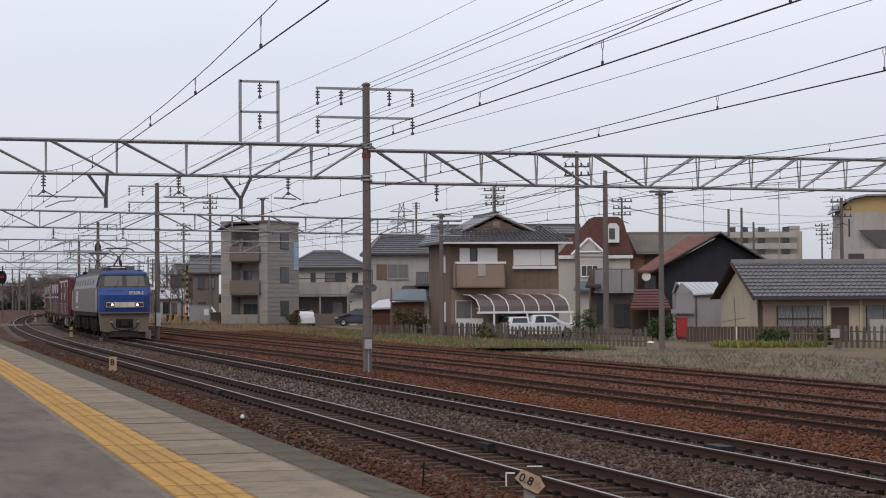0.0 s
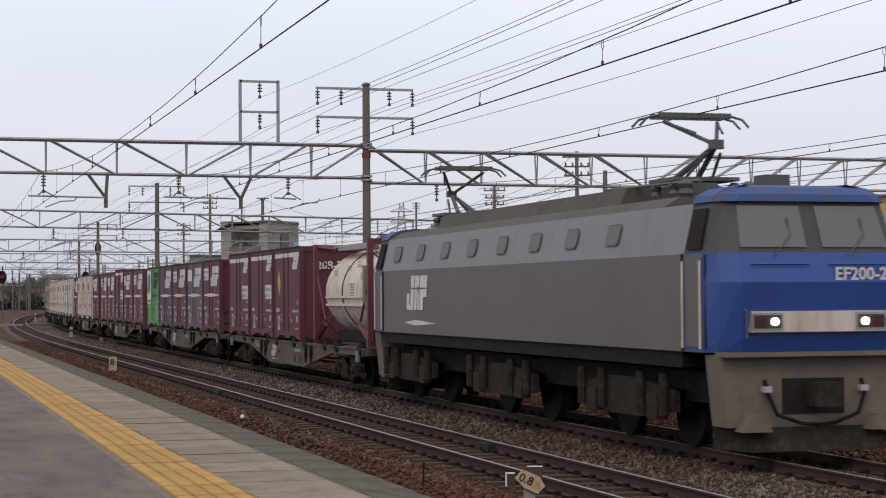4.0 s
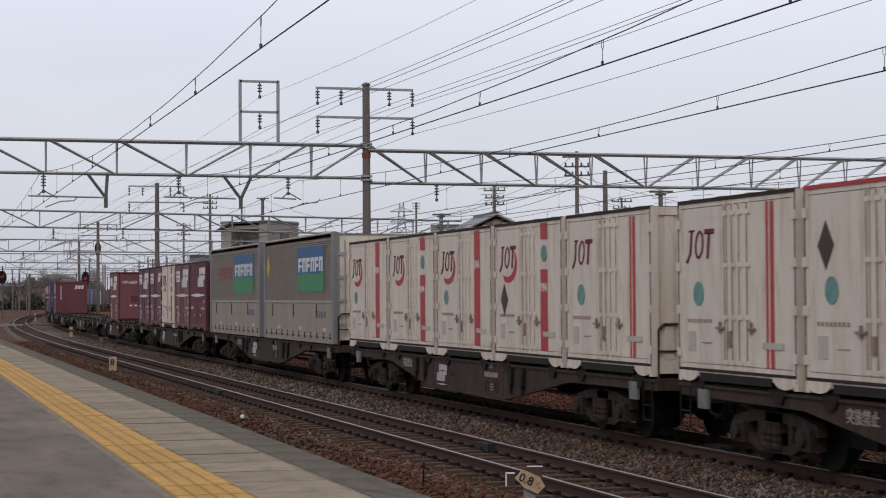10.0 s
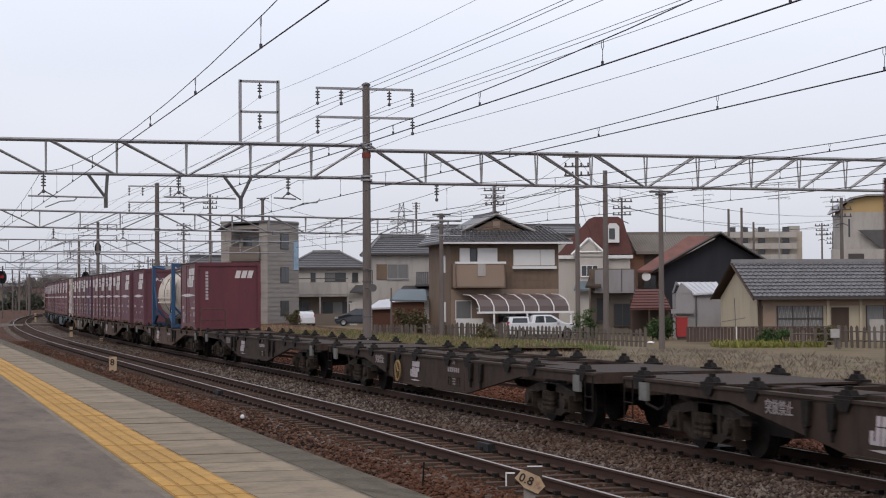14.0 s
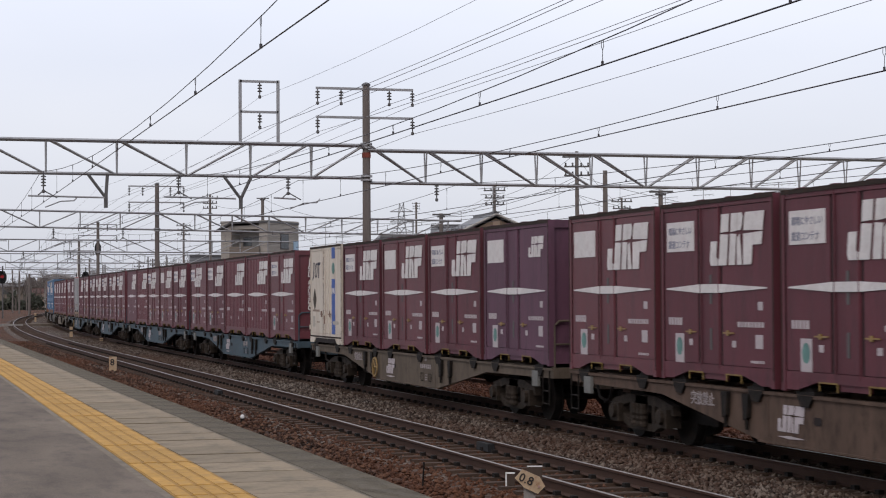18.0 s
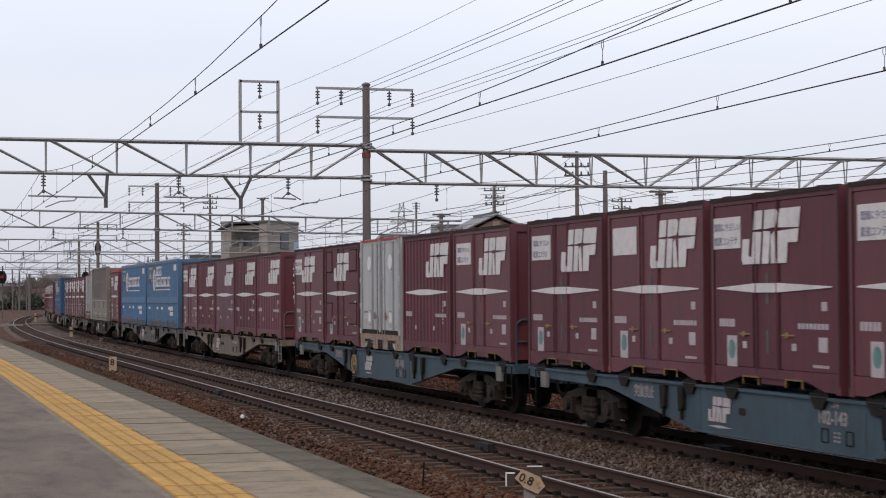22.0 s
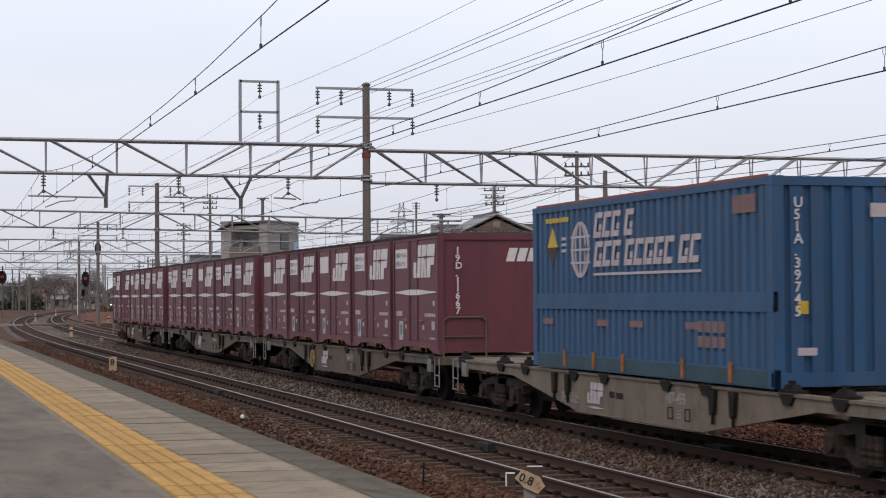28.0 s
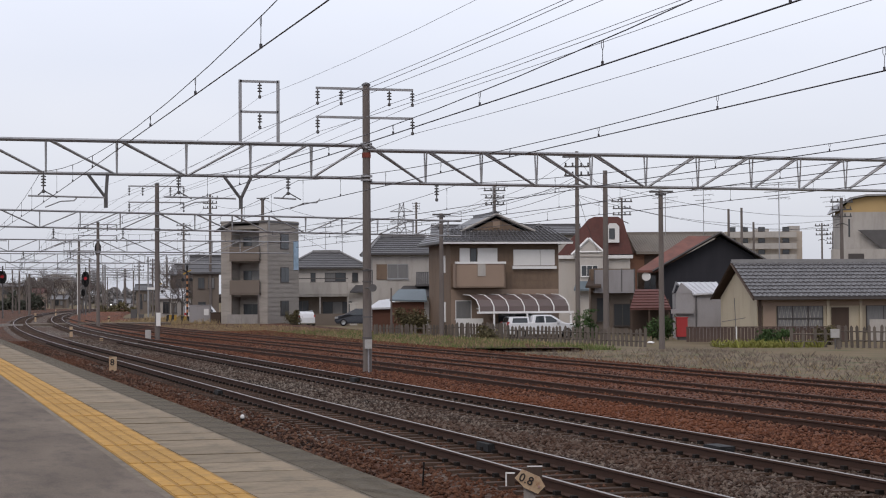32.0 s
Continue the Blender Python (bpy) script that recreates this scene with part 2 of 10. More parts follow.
        return self.add(vs, [(k * n + i, k * n + (i + 1) % n, (k + 1) * n + (i + 1) % n, (k + 1) * n + i) for k in range(m - 1) for i in range(n)]
                        + [tuple(range(n))[::-1], tuple(range((m - 1) * n, m * n))])

    def loft(self, rings):
        """A skin over rings of equal count, closed at both ends."""
        n, vs = len(rings[0]), [q for ring in rings for q in ring]
        m = len(rings)
        return self.add(vs, [(k * n + i, k * n + (i + 1) % n, (k + 1) * n + (i + 1) % n, (k + 1) * n + i) for k in range(m - 1) for i in range(n)]
                        + [tuple(range(n))[::-1], tuple(range((m - 1) * n, m * n))])

    def mesh(self, name, material, smooth=False):
        me = bpy.data.meshes.new(name)
        me.from_pydata(self.v, [], self.f)
        bm = bmesh.new()
        bm.from_mesh(me)
        bmesh.ops.recalc_face_normals(bm, faces=bm.faces)
        bm.to_mesh(me)
        bm.free()
        me.materials.append(material)
        if smooth:
            me.polygons.foreach_set("use_smooth", [True] * len(me.polygons))
        return me


def part(name, shape, material, parent=None, label="", at=None, smooth=False):
    """One mesh object under a thing or a part (shape may be a finished mesh)."""
    ob = new(name, shape if isinstance(shape, bpy.types.Mesh) else shape.mesh(name, material, smooth))
    if parent:
        ob.parent = parent
    if at is not None:
        ob.matrix_local = at
    return tagged(ob, label)


def thing(name, label, category, at=None, group="", kind=""):
    ob = tagged(new(name), label, category, group, kind)
    ob.empty_display_size = 0.3
    if at is not None:
        ob.matrix_world = at
    return ob


WORDS = {}


def word_mesh(text, size):
    """The mesh of a word in the built-in font, made once."""
    if (text, size) not in WORDS:
        cu = bpy.data.curves.new("lettering", "FONT")
        cu.body, cu.size, cu.extrude, cu.resolution_u = text, size, 0.004, 2
        cu.offset = (0.022 if size > 0.195 and ord(text[0]) < 256 else 0.008) * size
        tmp = bpy.data.objects.new("lettering", cu)
        scene.collection.objects.link(tmp)
        WORDS[text, size] = bpy.data.meshes.new_from_object(tmp.evaluated_get(bpy.context.evaluated_depsgraph_get()))
        bpy.data.objects.remove(tmp)
        WORDS[text, size].materials.clear()
    return WORDS[text, size]


for word, high in [(ch, 0.20) for ch in "0123456789CDGVF-."] + [(ch, 0.19) for ch in "0123456789UA."] + [("環境にやさしい", 0.118), ("鉄道コンテナ", 0.125), ("突放禁止", 0.20), ("コキ", 0.11), ("107-733", 0.23), ("101-46", 0.23), ("103-143", 0.23), ("103-144", 0.23), ("102-144", 0.23), ("102-143", 0.23), ("107-455", 0.23), ("106-13", 0.23), ("19A", 0.21), ("エコレールマーク", 0.145), ("20B-7", 0.30), ("19F-6659", 0.20), ("19F-229", 0.20), ("EF200-2", 0.24), ("8", 0.30), ("0.8", 0.13)]:
    word_mesh(word, high)


def letters(text, size, material, parent, at, name="lettering", label=""):
    """Flat raised letters in the built-in font."""
    me = word_mesh(text, size)
    if not me.materials:
        me.materials.append(material)
    return part(name, me, material, parent, label, at)


# ---- the lie of the tracks ----
# x runs along the straight tracks (the train comes from -x), y away from the platform, z from the rail heads.
BEND = -85.0


def bend(x):
    """How far the main tracks swing away where they curve."""
    if x > BEND:
        return 0.0
    if x > -430.0:
        return (BEND - x) ** 2 / 3050.0
    return (BEND + 430.0) ** 2 / 3050.0 + (-430.0 - x) * 2 * (BEND + 430.0) / 3050.0


def eased(knots):
    """A smooth curve y(x) through a few knots."""
    ks = sorted(knots)
    xs, ys = [k[0] for k in ks], [k[1] for k in ks]
    slopes = np.gradient(np.array(ys), np.array(xs))

    def y(x):
        if x <= xs[0]:
            return ys[0] + slopes[0] * (x - xs[0])
        if x >= xs[-1]:
            return ys[-1]
        i = max(k for k in range(len(xs) - 1) if xs[k] <= x)
        h = xs[i + 1] - xs[i]
        t = (x - xs[i]) / h
        return ((2 * t ** 3 - 3 * t ** 2 + 1) * ys[i] + (t ** 3 - 2 * t ** 2 + t) * h * slopes[i]
                + (-2 * t ** 3 + 3 * t ** 2) * ys[i + 1] + (t ** 3 - t ** 2) * h * slopes[i + 1])
    return y


Y_NEAR, Y_TRAIN = 8.325, 11.98
TRACKS = {
    1: lambda x: Y_NEAR + bend(x),
    2: lambda x: Y_TRAIN + bend(x),
    3: eased([(-230, 19.1), (-180, 16.4), (-150, 14.95), (-130, 14.35), (-113, 14.1), (-100, 14.1), (-87, 14.65), (-75, 15.1), (-66.5, 15.4), (-53, 15.65), (-45, 15.75), (-37, 15.95), (-30, 16.2), (0, 16.3)]),
    4: eased([(-200, 18.6), (-165, 17.3), (-124, 17.25), (-103, 17.5), (-89, 17.9), (-70, 18.3), (-57, 18.6), (-44, 18.85), (-35, 19.05), (0, 19.2)]),
    5: eased([(-175, 18.6), (-138, 19.3), (-117, 19.95), (-90, 21.0), (-74, 21.65), (-62, 22.0), (-52, 22.35), (-42, 22.6), (0, 22.7)]),
}


def track_points(n, x0, x1):
    step = lambda x: 4.0 if x < -80 or n > 2 else 12.0
    pts, x = [], x0
    while x < x1:
        pts.append((x, TRACKS[n](x), 0.0))
        x += step(x)
    return pts + [(x1, TRACKS[n](x1), 0.0)]


# ---- ground ----
def ground_material():
    """Earth and dry grass with green patches, coarse and fine."""
    m = surface("dry_grass_and_earth", (0.14, 0.104, 0.062), 0.95, vary=0.45, size=0.22, grain=0.3, grain_size=9.0, bump=0.5,
                dirt=(0.085, 0.09, 0.038), dirt_amount=0.75)
    return m


GROUND = ground_material()


def pebbles(name, dark, mid, light, patch, patch_size=0.16, loose=False):
    """Broken stone: every stone takes its own shade between three colours, with rusty or dusty patches over metres."""
    m = bpy.data.materials.new(name)
    m.use_nodes = True
    n, l = m.node_tree.nodes, m.node_tree.links
    bsdf = n["Principled BSDF"]
    bsdf.inputs["Roughness"].default_value = 0.95
    bsdf.inputs["Specular IOR Level"].default_value = 0.2
    co = n.new("ShaderNodeTexCoord")
    cell, wide = n.new("ShaderNodeTexVoronoi"), n.new("ShaderNodeTexNoise")
    cell.inputs["Scale"].default_value = 15.0
    wide.inputs["Scale"].default_value, wide.inputs["Detail"].default_value, wide.inputs["Roughness"].default_value = patch_size, 6.0, 0.62
    stretch = n.new("ShaderNodeMapping")
    stretch.inputs["Scale"].default_value = (0.35, 2.2, 1.0)
    l.new(co.outputs["Object"], cell.inputs["Vector"])
    l.new(co.outputs["Object"], stretch.inputs["Vector"])
    l.new(stretch.outputs["Vector"], wide.inputs["Vector"])
    ramp = n.new("ShaderNodeValToRGB")
    e = ramp.color_ramp.elements
    e[0].position, e[0].color = 0.1, (*dark, 1)
    e[1].position, e[1].color = 0.95, (*light, 1)
    k = e.new(0.5)
    k.color = (*mid, 1)
    if loose:
        geo = n.new("ShaderNodeNewGeometry")
        l.new(geo.outputs["Random Per Island"], ramp.inputs["Fac"])
    else:
        sep = n.new("ShaderNodeSeparateColor")
        l.new(cell.outputs["Color"], sep.inputs["Color"])
        l.new(sep.outputs["Red"], ramp.inputs["Fac"])
    rng = n.new("ShaderNodeMapRange")
    rng.inputs["From Min"].default_value, rng.inputs["From Max"].default_value, rng.inputs["To Max"].default_value = 0.42, 0.60, 0.9
    l.new(wide.outputs["Fac"], rng.inputs["Value"])
    mix = n.new("ShaderNodeMix")
    mix.data_type = "RGBA"
    mix.blend_type = "MIX"
    l.new(rng.outputs["Result"], mix.inputs["Factor"])
    l.new(ramp.outputs["Color"], mix.inputs["A"])
    tone = n.new("ShaderNodeMix")
    tone.data_type = "RGBA"
    tone.inputs["Factor"].default_value = 0.7
    l.new(ramp.outputs["Color"], tone.inputs["A"])
    tone.inputs["B"].default_value = (*patch, 1)
    l.new(tone.outputs["Result"], mix.inputs["B"])
    l.new(mix.outputs["Result"], bsdf.inputs["Base Color"])
    b = n.new("ShaderNodeBump")
    b.inputs["Strength"].default_value, b.inputs["Distance"].default_value = 1.0, 0.05
    b.invert = True
    l.new(cell.outputs["Distance"], b.inputs["Height"])
    l.new(b.outputs["Normal"], bsdf.inputs["Normal"])
    return m


GREYS = ((0.026, 0.019, 0.016), (0.092, 0.069, 0.056), (0.22, 0.184, 0.154), (0.082, 0.042, 0.027))
BROWNS = ((0.021, 0.012, 0.008), (0.064, 0.031, 0.021), (0.148, 0.080, 0.052), (0.108, 0.041, 0.020))
REDS = ((0.037, 0.017, 0.012), (0.105, 0.043, 0.027), (0.20, 0.098, 0.062), (0.156, 0.054, 0.025))
STONE_GREY, LOOSE_GREY = pebbles("grey_ballast", *GREYS), pebbles("grey_ballast_stone", *GREYS, loose=True)
STONE_BROWN, LOOSE_BROWN = pebbles("rust_brown_ballast", *BROWNS), pebbles("rust_brown_stone", *BROWNS, loose=True)
STONE_RED, LOOSE_RED = pebbles("reddish_ballast", *REDS, 0.12), pebbles("reddish_stone", *REDS, 0.12, loose=True)

ground = tagged(part("ground", Shape().box(-3500, 1500, -2500, 3500, -1.5, -0.46), GROUND), "dry grass and bare earth beside the railway", "ground", kind="structure")


def strip(name, label, y0, y1, material, z, x0=-440, x1=620, drop=0.32):
    """A bed of stone along the main tracks with sloping shoulders; y0, y1 are set off the near track."""
    s = Shape()
    xs = [x0] + [x for x in range(-420, -79, 12)] + [x1]
    pts = [(x, Y_NEAR + bend(x), 0.0) for x in xs if x >= x0]
    s.sweep(pts, [(y0 - Y_NEAR - drop * 1.3, z - drop), (y0 - Y_NEAR, z), (y1 - Y_NEAR, z), (y1 - Y_NEAR + drop * 1.3, z - drop)])
    return tagged(part(name, s, material), label, "ballast", kind="structure")


def bed(name, label, near, far, material, z, x0=-440, x1=300):
    """A bed of stone between two curves y(x), with sloping shoulders."""
    xs = [x0] + list(range(-420, -20, 8)) + [0, x1]
    rings = [[(x, near(x) - 0.3, z - 0.3), (x, near(x), z), (x, far(x), z), (x, far(x) + 0.45, z - 0.33), (x, far(x) + 0.45, z - 0.5), (x, near(x) - 0.3, z - 0.5)] for x in xs if x >= x0]
    return tagged(part(name, Shape().loft(rings), material), label, "ballast", kind="structure")


outer = lambda x: (TRACKS[5](x) + 1.9) if x > -150 else TRACKS[5](-150) + 1.9 + bend(x) - bend(-150)
bed("ballast_yard", "reddish stone ballast under the sidings", lambda x: 13.4 + bend(x), outer, STONE_RED, -0.135)
bed("ballast_sidings", "reddish stone ballast up to the rails of the outer sidings", lambda x: 16.85 + 0.8 * bend(max(x, -150)), lambda x: outer(x) - 0.15, STONE_RED, -0.085, -150)
strip("ballast_main", "grey stone ballast under the main tracks", 6.9, 13.7, STONE_GREY, -0.20)
strip("ballast_platform_side", "rust-brown stones beside the platform", 2.9, 7.6, STONE_BROWN, -0.212, -232)
strip("ballast_curve", "rust-brown stones inside the curve of the line", -14.0, 7.6, STONE_BROWN, -0.215, -440, -231)


def scatter(name, label, material, count, x0, x1, y0, y1, z, size, seed, near=1.6):
    """Loose stones over a stretch of track bed, denser towards the platform's end."""
    rng = np.random.default_rng(seed)
    u = rng.random(count) ** near
    cx, cy = x1 + (x0 - x1) * u, y0 + (y1 - y0) * rng.random(count)
    cy = cy + np.array([bend(a) for a in cx])
    base = np.array([(1, 0, 0), (-1, 0, 0), (0, 1, 0), (0, -1, 0), (0, 0, 1), (0, 0, -1)], float)
    tri = np.array([(0, 2, 4), (2, 1, 4), (1, 3, 4), (3, 0, 4), (2, 0, 5), (1, 2, 5), (3, 1, 5), (0, 3, 5)])
    r = size * (0.55 + 0.9 * rng.random(count))
    v = base[None] * (0.6 + 0.8 * rng.random((count, 6, 1))) + 0.35 * (rng.random((count, 6, 3)) - 0.5)
    v *= r[:, None, None] * np.array([1, 1, 0.75])
    w = rng.random(count) * 6.283
    c, s = np.cos(w)[:, None], np.sin(w)[:, None]
    v = np.stack([v[..., 0] * c - v[..., 1] * s, v[..., 0] * s + v[..., 1] * c, v[..., 2]], -1)
    v += np.stack([cx, cy, np.full(count, z) + 0.02 * rng.random(count)], -1)[:, None]
    me = bpy.data.meshes.new(name)
    me.vertices.add(count * 6)
    me.vertices.foreach_set("co", v.ravel())
    faces = (tri[None] + 6 * np.arange(count)[:, None, None]).reshape(-1, 3)
    me.loops.add(faces.size)
    me.loops.foreach_set("vertex_index", faces.ravel().astype(np.int32))
    me.polygons.add(len(faces))
    me.polygons.foreach_set("loop_start", np.arange(0, faces.size, 3, dtype=np.int32))
    me.update(calc_edges=True)
    me.materials.append(material)
    return tagged(new(name, me), label, "stones", kind="stuff")


scatter("ballast_stones", "loose grey and brown ballast stones", LOOSE_GREY, 60000, -120, -14, 8.9, 13.9, -0.20, 0.04, 1)
scatter("brown_stones", "rust-brown stones beside the platform", LOOSE_BROWN, 42000, -110, -10, 3.2, 8.7, -0.21, 0.04, 2)
scatter("red_stones", "reddish stones between the sidings", LOOSE_RED, 26000, -130, -20, 13.3, 17.0, -0.135, 0.04, 3, 1.3)
scatter("siding_stones", "reddish stones up to the rails of the outer sidings", LOOSE_RED, 34000, -130, -24, 16.8, 24.2, -0.092, 0.034, 4, 1.3)

# ---- tracks ----
RAIL = [(-0.0635, -0.153), (0.0635, -0.153), (0.0635, -0.142), (0.009, -0.125), (0.009, -0.04), (0.0325, -0.03), (0.0325, -0.004), (-0.0325, -0.004), (-0.0325, -0.03),
        (-0.009, -0.04), (-0.009, -0.125), (-0.0635, -0.142)]
HEAD = [(-0.020, -0.004), (0.020, -0.004), (0.017, 0.0), (-0.017, 0.0)]
SPAN = {1: (-430, 620), 2: (-430, 620), 3: (-225, 60), 4: (-200, 60), 5: (-175, 60)}
sleeper_bm = bmesh.new()
bmesh.ops.create_cube(sleeper_bm, size=1.0, matrix=Matrix.Diagonal((0.22, 2.0, 0.17, 1)))
for v in sleeper_bm.verts:
    if v.co.z > 0:
        v.co.x *= 0.8
        v.co.z -= 0.02 * (1 - min(1, abs(v.co.y)))
SLEEPER_MESH = bpy.data.meshes.new("sleeper")
sleeper_bm.to_mesh(SLEEPER_MESH)
sleeper_bm.free()
SLEEPER_MESH.materials.append(SLEEPER)
for n in TRACKS:
    track = thing("track_%d" % n, ("running track with polished rails on concrete sleepers", "running track with polished rails on concrete sleepers",
                                   "siding with rusty rails in reddish ballast", "siding with rusty rails in reddish ballast", "siding with rusty rails in reddish ballast")[n - 1],
                  "track", kind="structure")
    pts = track_points(n, *SPAN[n])
    for side in (-0.566, 0.566):
        rail = part("rail", Shape().sweep([(x, y + side, 0) for x, y, z in pts], RAIL), RAIL_SIDE, track)
        part("rail_head", Shape().sweep([(x, y + side, 0) for x, y, z in pts], HEAD), RAIL_TOP if n < 3 else RAIL_DULL, rail,
             "polished running surface" if n < 3 else "dull running surface")
    clips, far = Shape(), Shape()
    x, i = -12.0 if n < 3 else -20.0, 0
    while n < 3 and x > max(SPAN[n][0], -260):
        y = TRACKS[n](x)
        if i < 150:
            part("sleeper", SLEEPER_MESH, SLEEPER, track, at=pose(x, y, -0.243, rz=math.degrees(math.atan2(TRACKS[n](x + 1) - y, 1))))
        else:
            far.box(x - 0.1, x + 0.1, y - 1.0, y + 1.0, -0.33, -0.16)
        if i < 150 and n < 3:
            for side in (-0.566, 0.566):
                for e in (-0.1, 0.1):
                    clips.box(x - 0.05, x + 0.05, y + side + e - 0.035, y + side + e + 0.035, -0.16, -0.105)
        x -= 0.6
        i += 1
    if far.v:
        tagged(part("far_sleepers", far, SLEEPER, track), kind="stuff")
    if clips.v:
        tagged(part("rail_clips", clips, RUNNING, track), kind="stuff")

# ---- platform ----
ASPHALT = surface("platform_asphalt", (0.142, 0.113, 0.09), 0.95, vary=0.5, size=1.1, grain=0.32, grain_size=45.0, bump=0.45, dirt=(0.068, 0.056, 0.048), dirt_amount=0.8, streak=(0.5, 1.4, 1))
SLAB = surface("pale_concrete_slab", (0.225, 0.178, 0.124), 0.92, vary=0.4, size=1.1, grain=0.25, grain_size=30.0, bump=0.3, each=0.12, dirt=(0.10, 0.085, 0.068), dirt_amount=0.85)
EDGE = surface("dark_ribbed_edge", (0.118, 0.101, 0.079), 0.9, vary=0.5, size=1.0, grain=0.35, grain_size=25, bump=0.5, dirt=(0.165, 0.14, 0.105), dirt_amount=0.65)
TACTILE = surface("yellow_tactile_block", (0.42, 0.238, 0.062), 0.85, vary=0.35, size=2.0, grain=0.2, grain_size=30.0, each=0.10, dirt=(0.27, 0.165, 0.065), dirt_amount=0.8)
GROOVE = surface("dirty_tile_groove", (0.335, 0.195, 0.06), 0.95, vary=0.4, size=3.0, each=0.1, dirt=(0.17, 0.105, 0.05), dirt_amount=0.7)
MORTAR = surface("grimy_mortar", (0.19, 0.155, 0.12), 0.95, vary=0.45, size=2.5, dirt=(0.085, 0.07, 0.06), dirt_amount=0.8)
P_TOP = 1.0
platform = thing("platform", "station platform with asphalt, yellow tactile strip and concrete slabs", "platform", kind="structure")
part("asphalt", Shape().box(-230, 40, -5.0, 1.63, -0.4, P_TOP), ASPHALT, platform, "grey worn asphalt")
part("kerb_strip", Shape().box(-230, 40, 1.63, 1.688, -0.4, P_TOP - 0.003), MORTAR, platform)
part("slab_bed", Shape().box(-230, 40, 1.685, 3.05, -0.4, P_TOP - 0.05), DARK, platform)
part("wall", Shape().box(-230, 40, 3.05, 3.10, -0.4, P_TOP - 0.06), CONCRETE, platform, "grimy platform wall")
TILE_MESH = Shape().box(-0.297, 0.297, 1.69, 2.17, P_TOP - 0.05, P_TOP + 0.001)
for k in range(4):
    for q in (-0.292, 0.004):
        TILE_MESH.box(q, q + 0.288, 1.702 + k * 0.117, 1.788 + k * 0.117, P_TOP, P_TOP + 0.006)
TILE_MESH = TILE_MESH.mesh("tactile_tile", GROOVE)
TILE_MESH.materials.append(TACTILE)
TILE_MESH.polygons.foreach_set("material_index", [0] * 6 + [1] * (len(TILE_MESH.polygons) - 6))
SLAB_MESH = Shape().box(-0.373, 0.373, 2.18, 2.83, P_TOP - 0.05, P_TOP).mesh("slab", SLAB)
EDGE_SHAPE = Shape().box(-0.385, 0.385, 2.835, 3.20, P_TOP - 0.09, P_TOP - 0.004)
for k in range(11):
    EDGE_SHAPE.box(-0.38 + k * 0.07, -0.345 + k * 0.07, 2.86, 3.19, P_TOP - 0.005, P_TOP + 0.002)
EDGE_MESH = EDGE_SHAPE.mesh("edge_slab", EDGE)
for k in range(110):
    part("tactile_tile", TILE_MESH, TACTILE, platform, at=pose(-8 - k * 0.6 - 0.012 * (k % 3), 0, random.uniform(-0.003, 0.003), rz=random.uniform(-0.15, 0.15)))
for k in range(100):
    part("slab", SLAB_MESH, SLAB, platform, at=pose(-7.6 - k * 0.78, 0, random.uniform(-0.004, 0.004), rz=random.uniform(-0.2, 0.2)))
    part("edge_slab", EDGE_MESH, EDGE, platform, at=pose(-7.6 - k * 0.78, 0, 0))
far_tiles, far_slabs, far_edges = Shape(), Shape(), Shape()
for k in range(110, 366):
    far_tiles.box(-8 - k * 0.6 - 0.292, -8 - k * 0.6 + 0.292, 1.69, 2.17, P_TOP - 0.05, P_TOP + 0.005)
for k in range(100, 280):
    far_slabs.box(-7.6 - k * 0.78 - 0.385, -7.6 - k * 0.78 + 0.385, 2.18, 2.83, P_TOP - 0.05, P_TOP)
    far_edges.box(-7.6 - k * 0.78 - 0.385, -7.6 - k * 0.78 + 0.385, 2.835, 3.20, P_TOP - 0.09, P_TOP - 0.004)
for nm, sh, mt in (("far_tactile_tiles", far_tiles, TACTILE), ("far_slabs", far_slabs, SLAB), ("far_edge_slabs", far_edges, EDGE)):
    tagged(part(nm, sh, mt, platform), kind="stuff")
part("near_slabs", Shape().box(-7.2, 40, 1.69, 3.2, P_TOP - 0.05, P_TOP), SLAB, platform)


# ---- overhead line ----
def insulator(s, x, y, z, n=3, d=0.09):
    """A string of discs hanging from z."""
    s.rod((x, y, z), (x, y, z - n * d - 0.12), 0.02, n=5)
    for k in range(n):
        s.lathe([(0.03, -0.03), (0.075, -0.02), (0.075, 0.0), (0.03, 0.03)], (x, y, z - 0.08 - k * d), n=8)
    s.lathe([(0.02, -0.06), (0.05, -0.04), (0.05, 0.03), (0.02, 0.05)], (x, y, z - n * d - 0.16), n=8)


BAND_RED = surface("faded_red_band", (0.17, 0.045, 0.032), 0.8, vary=0.4, size=6.0)


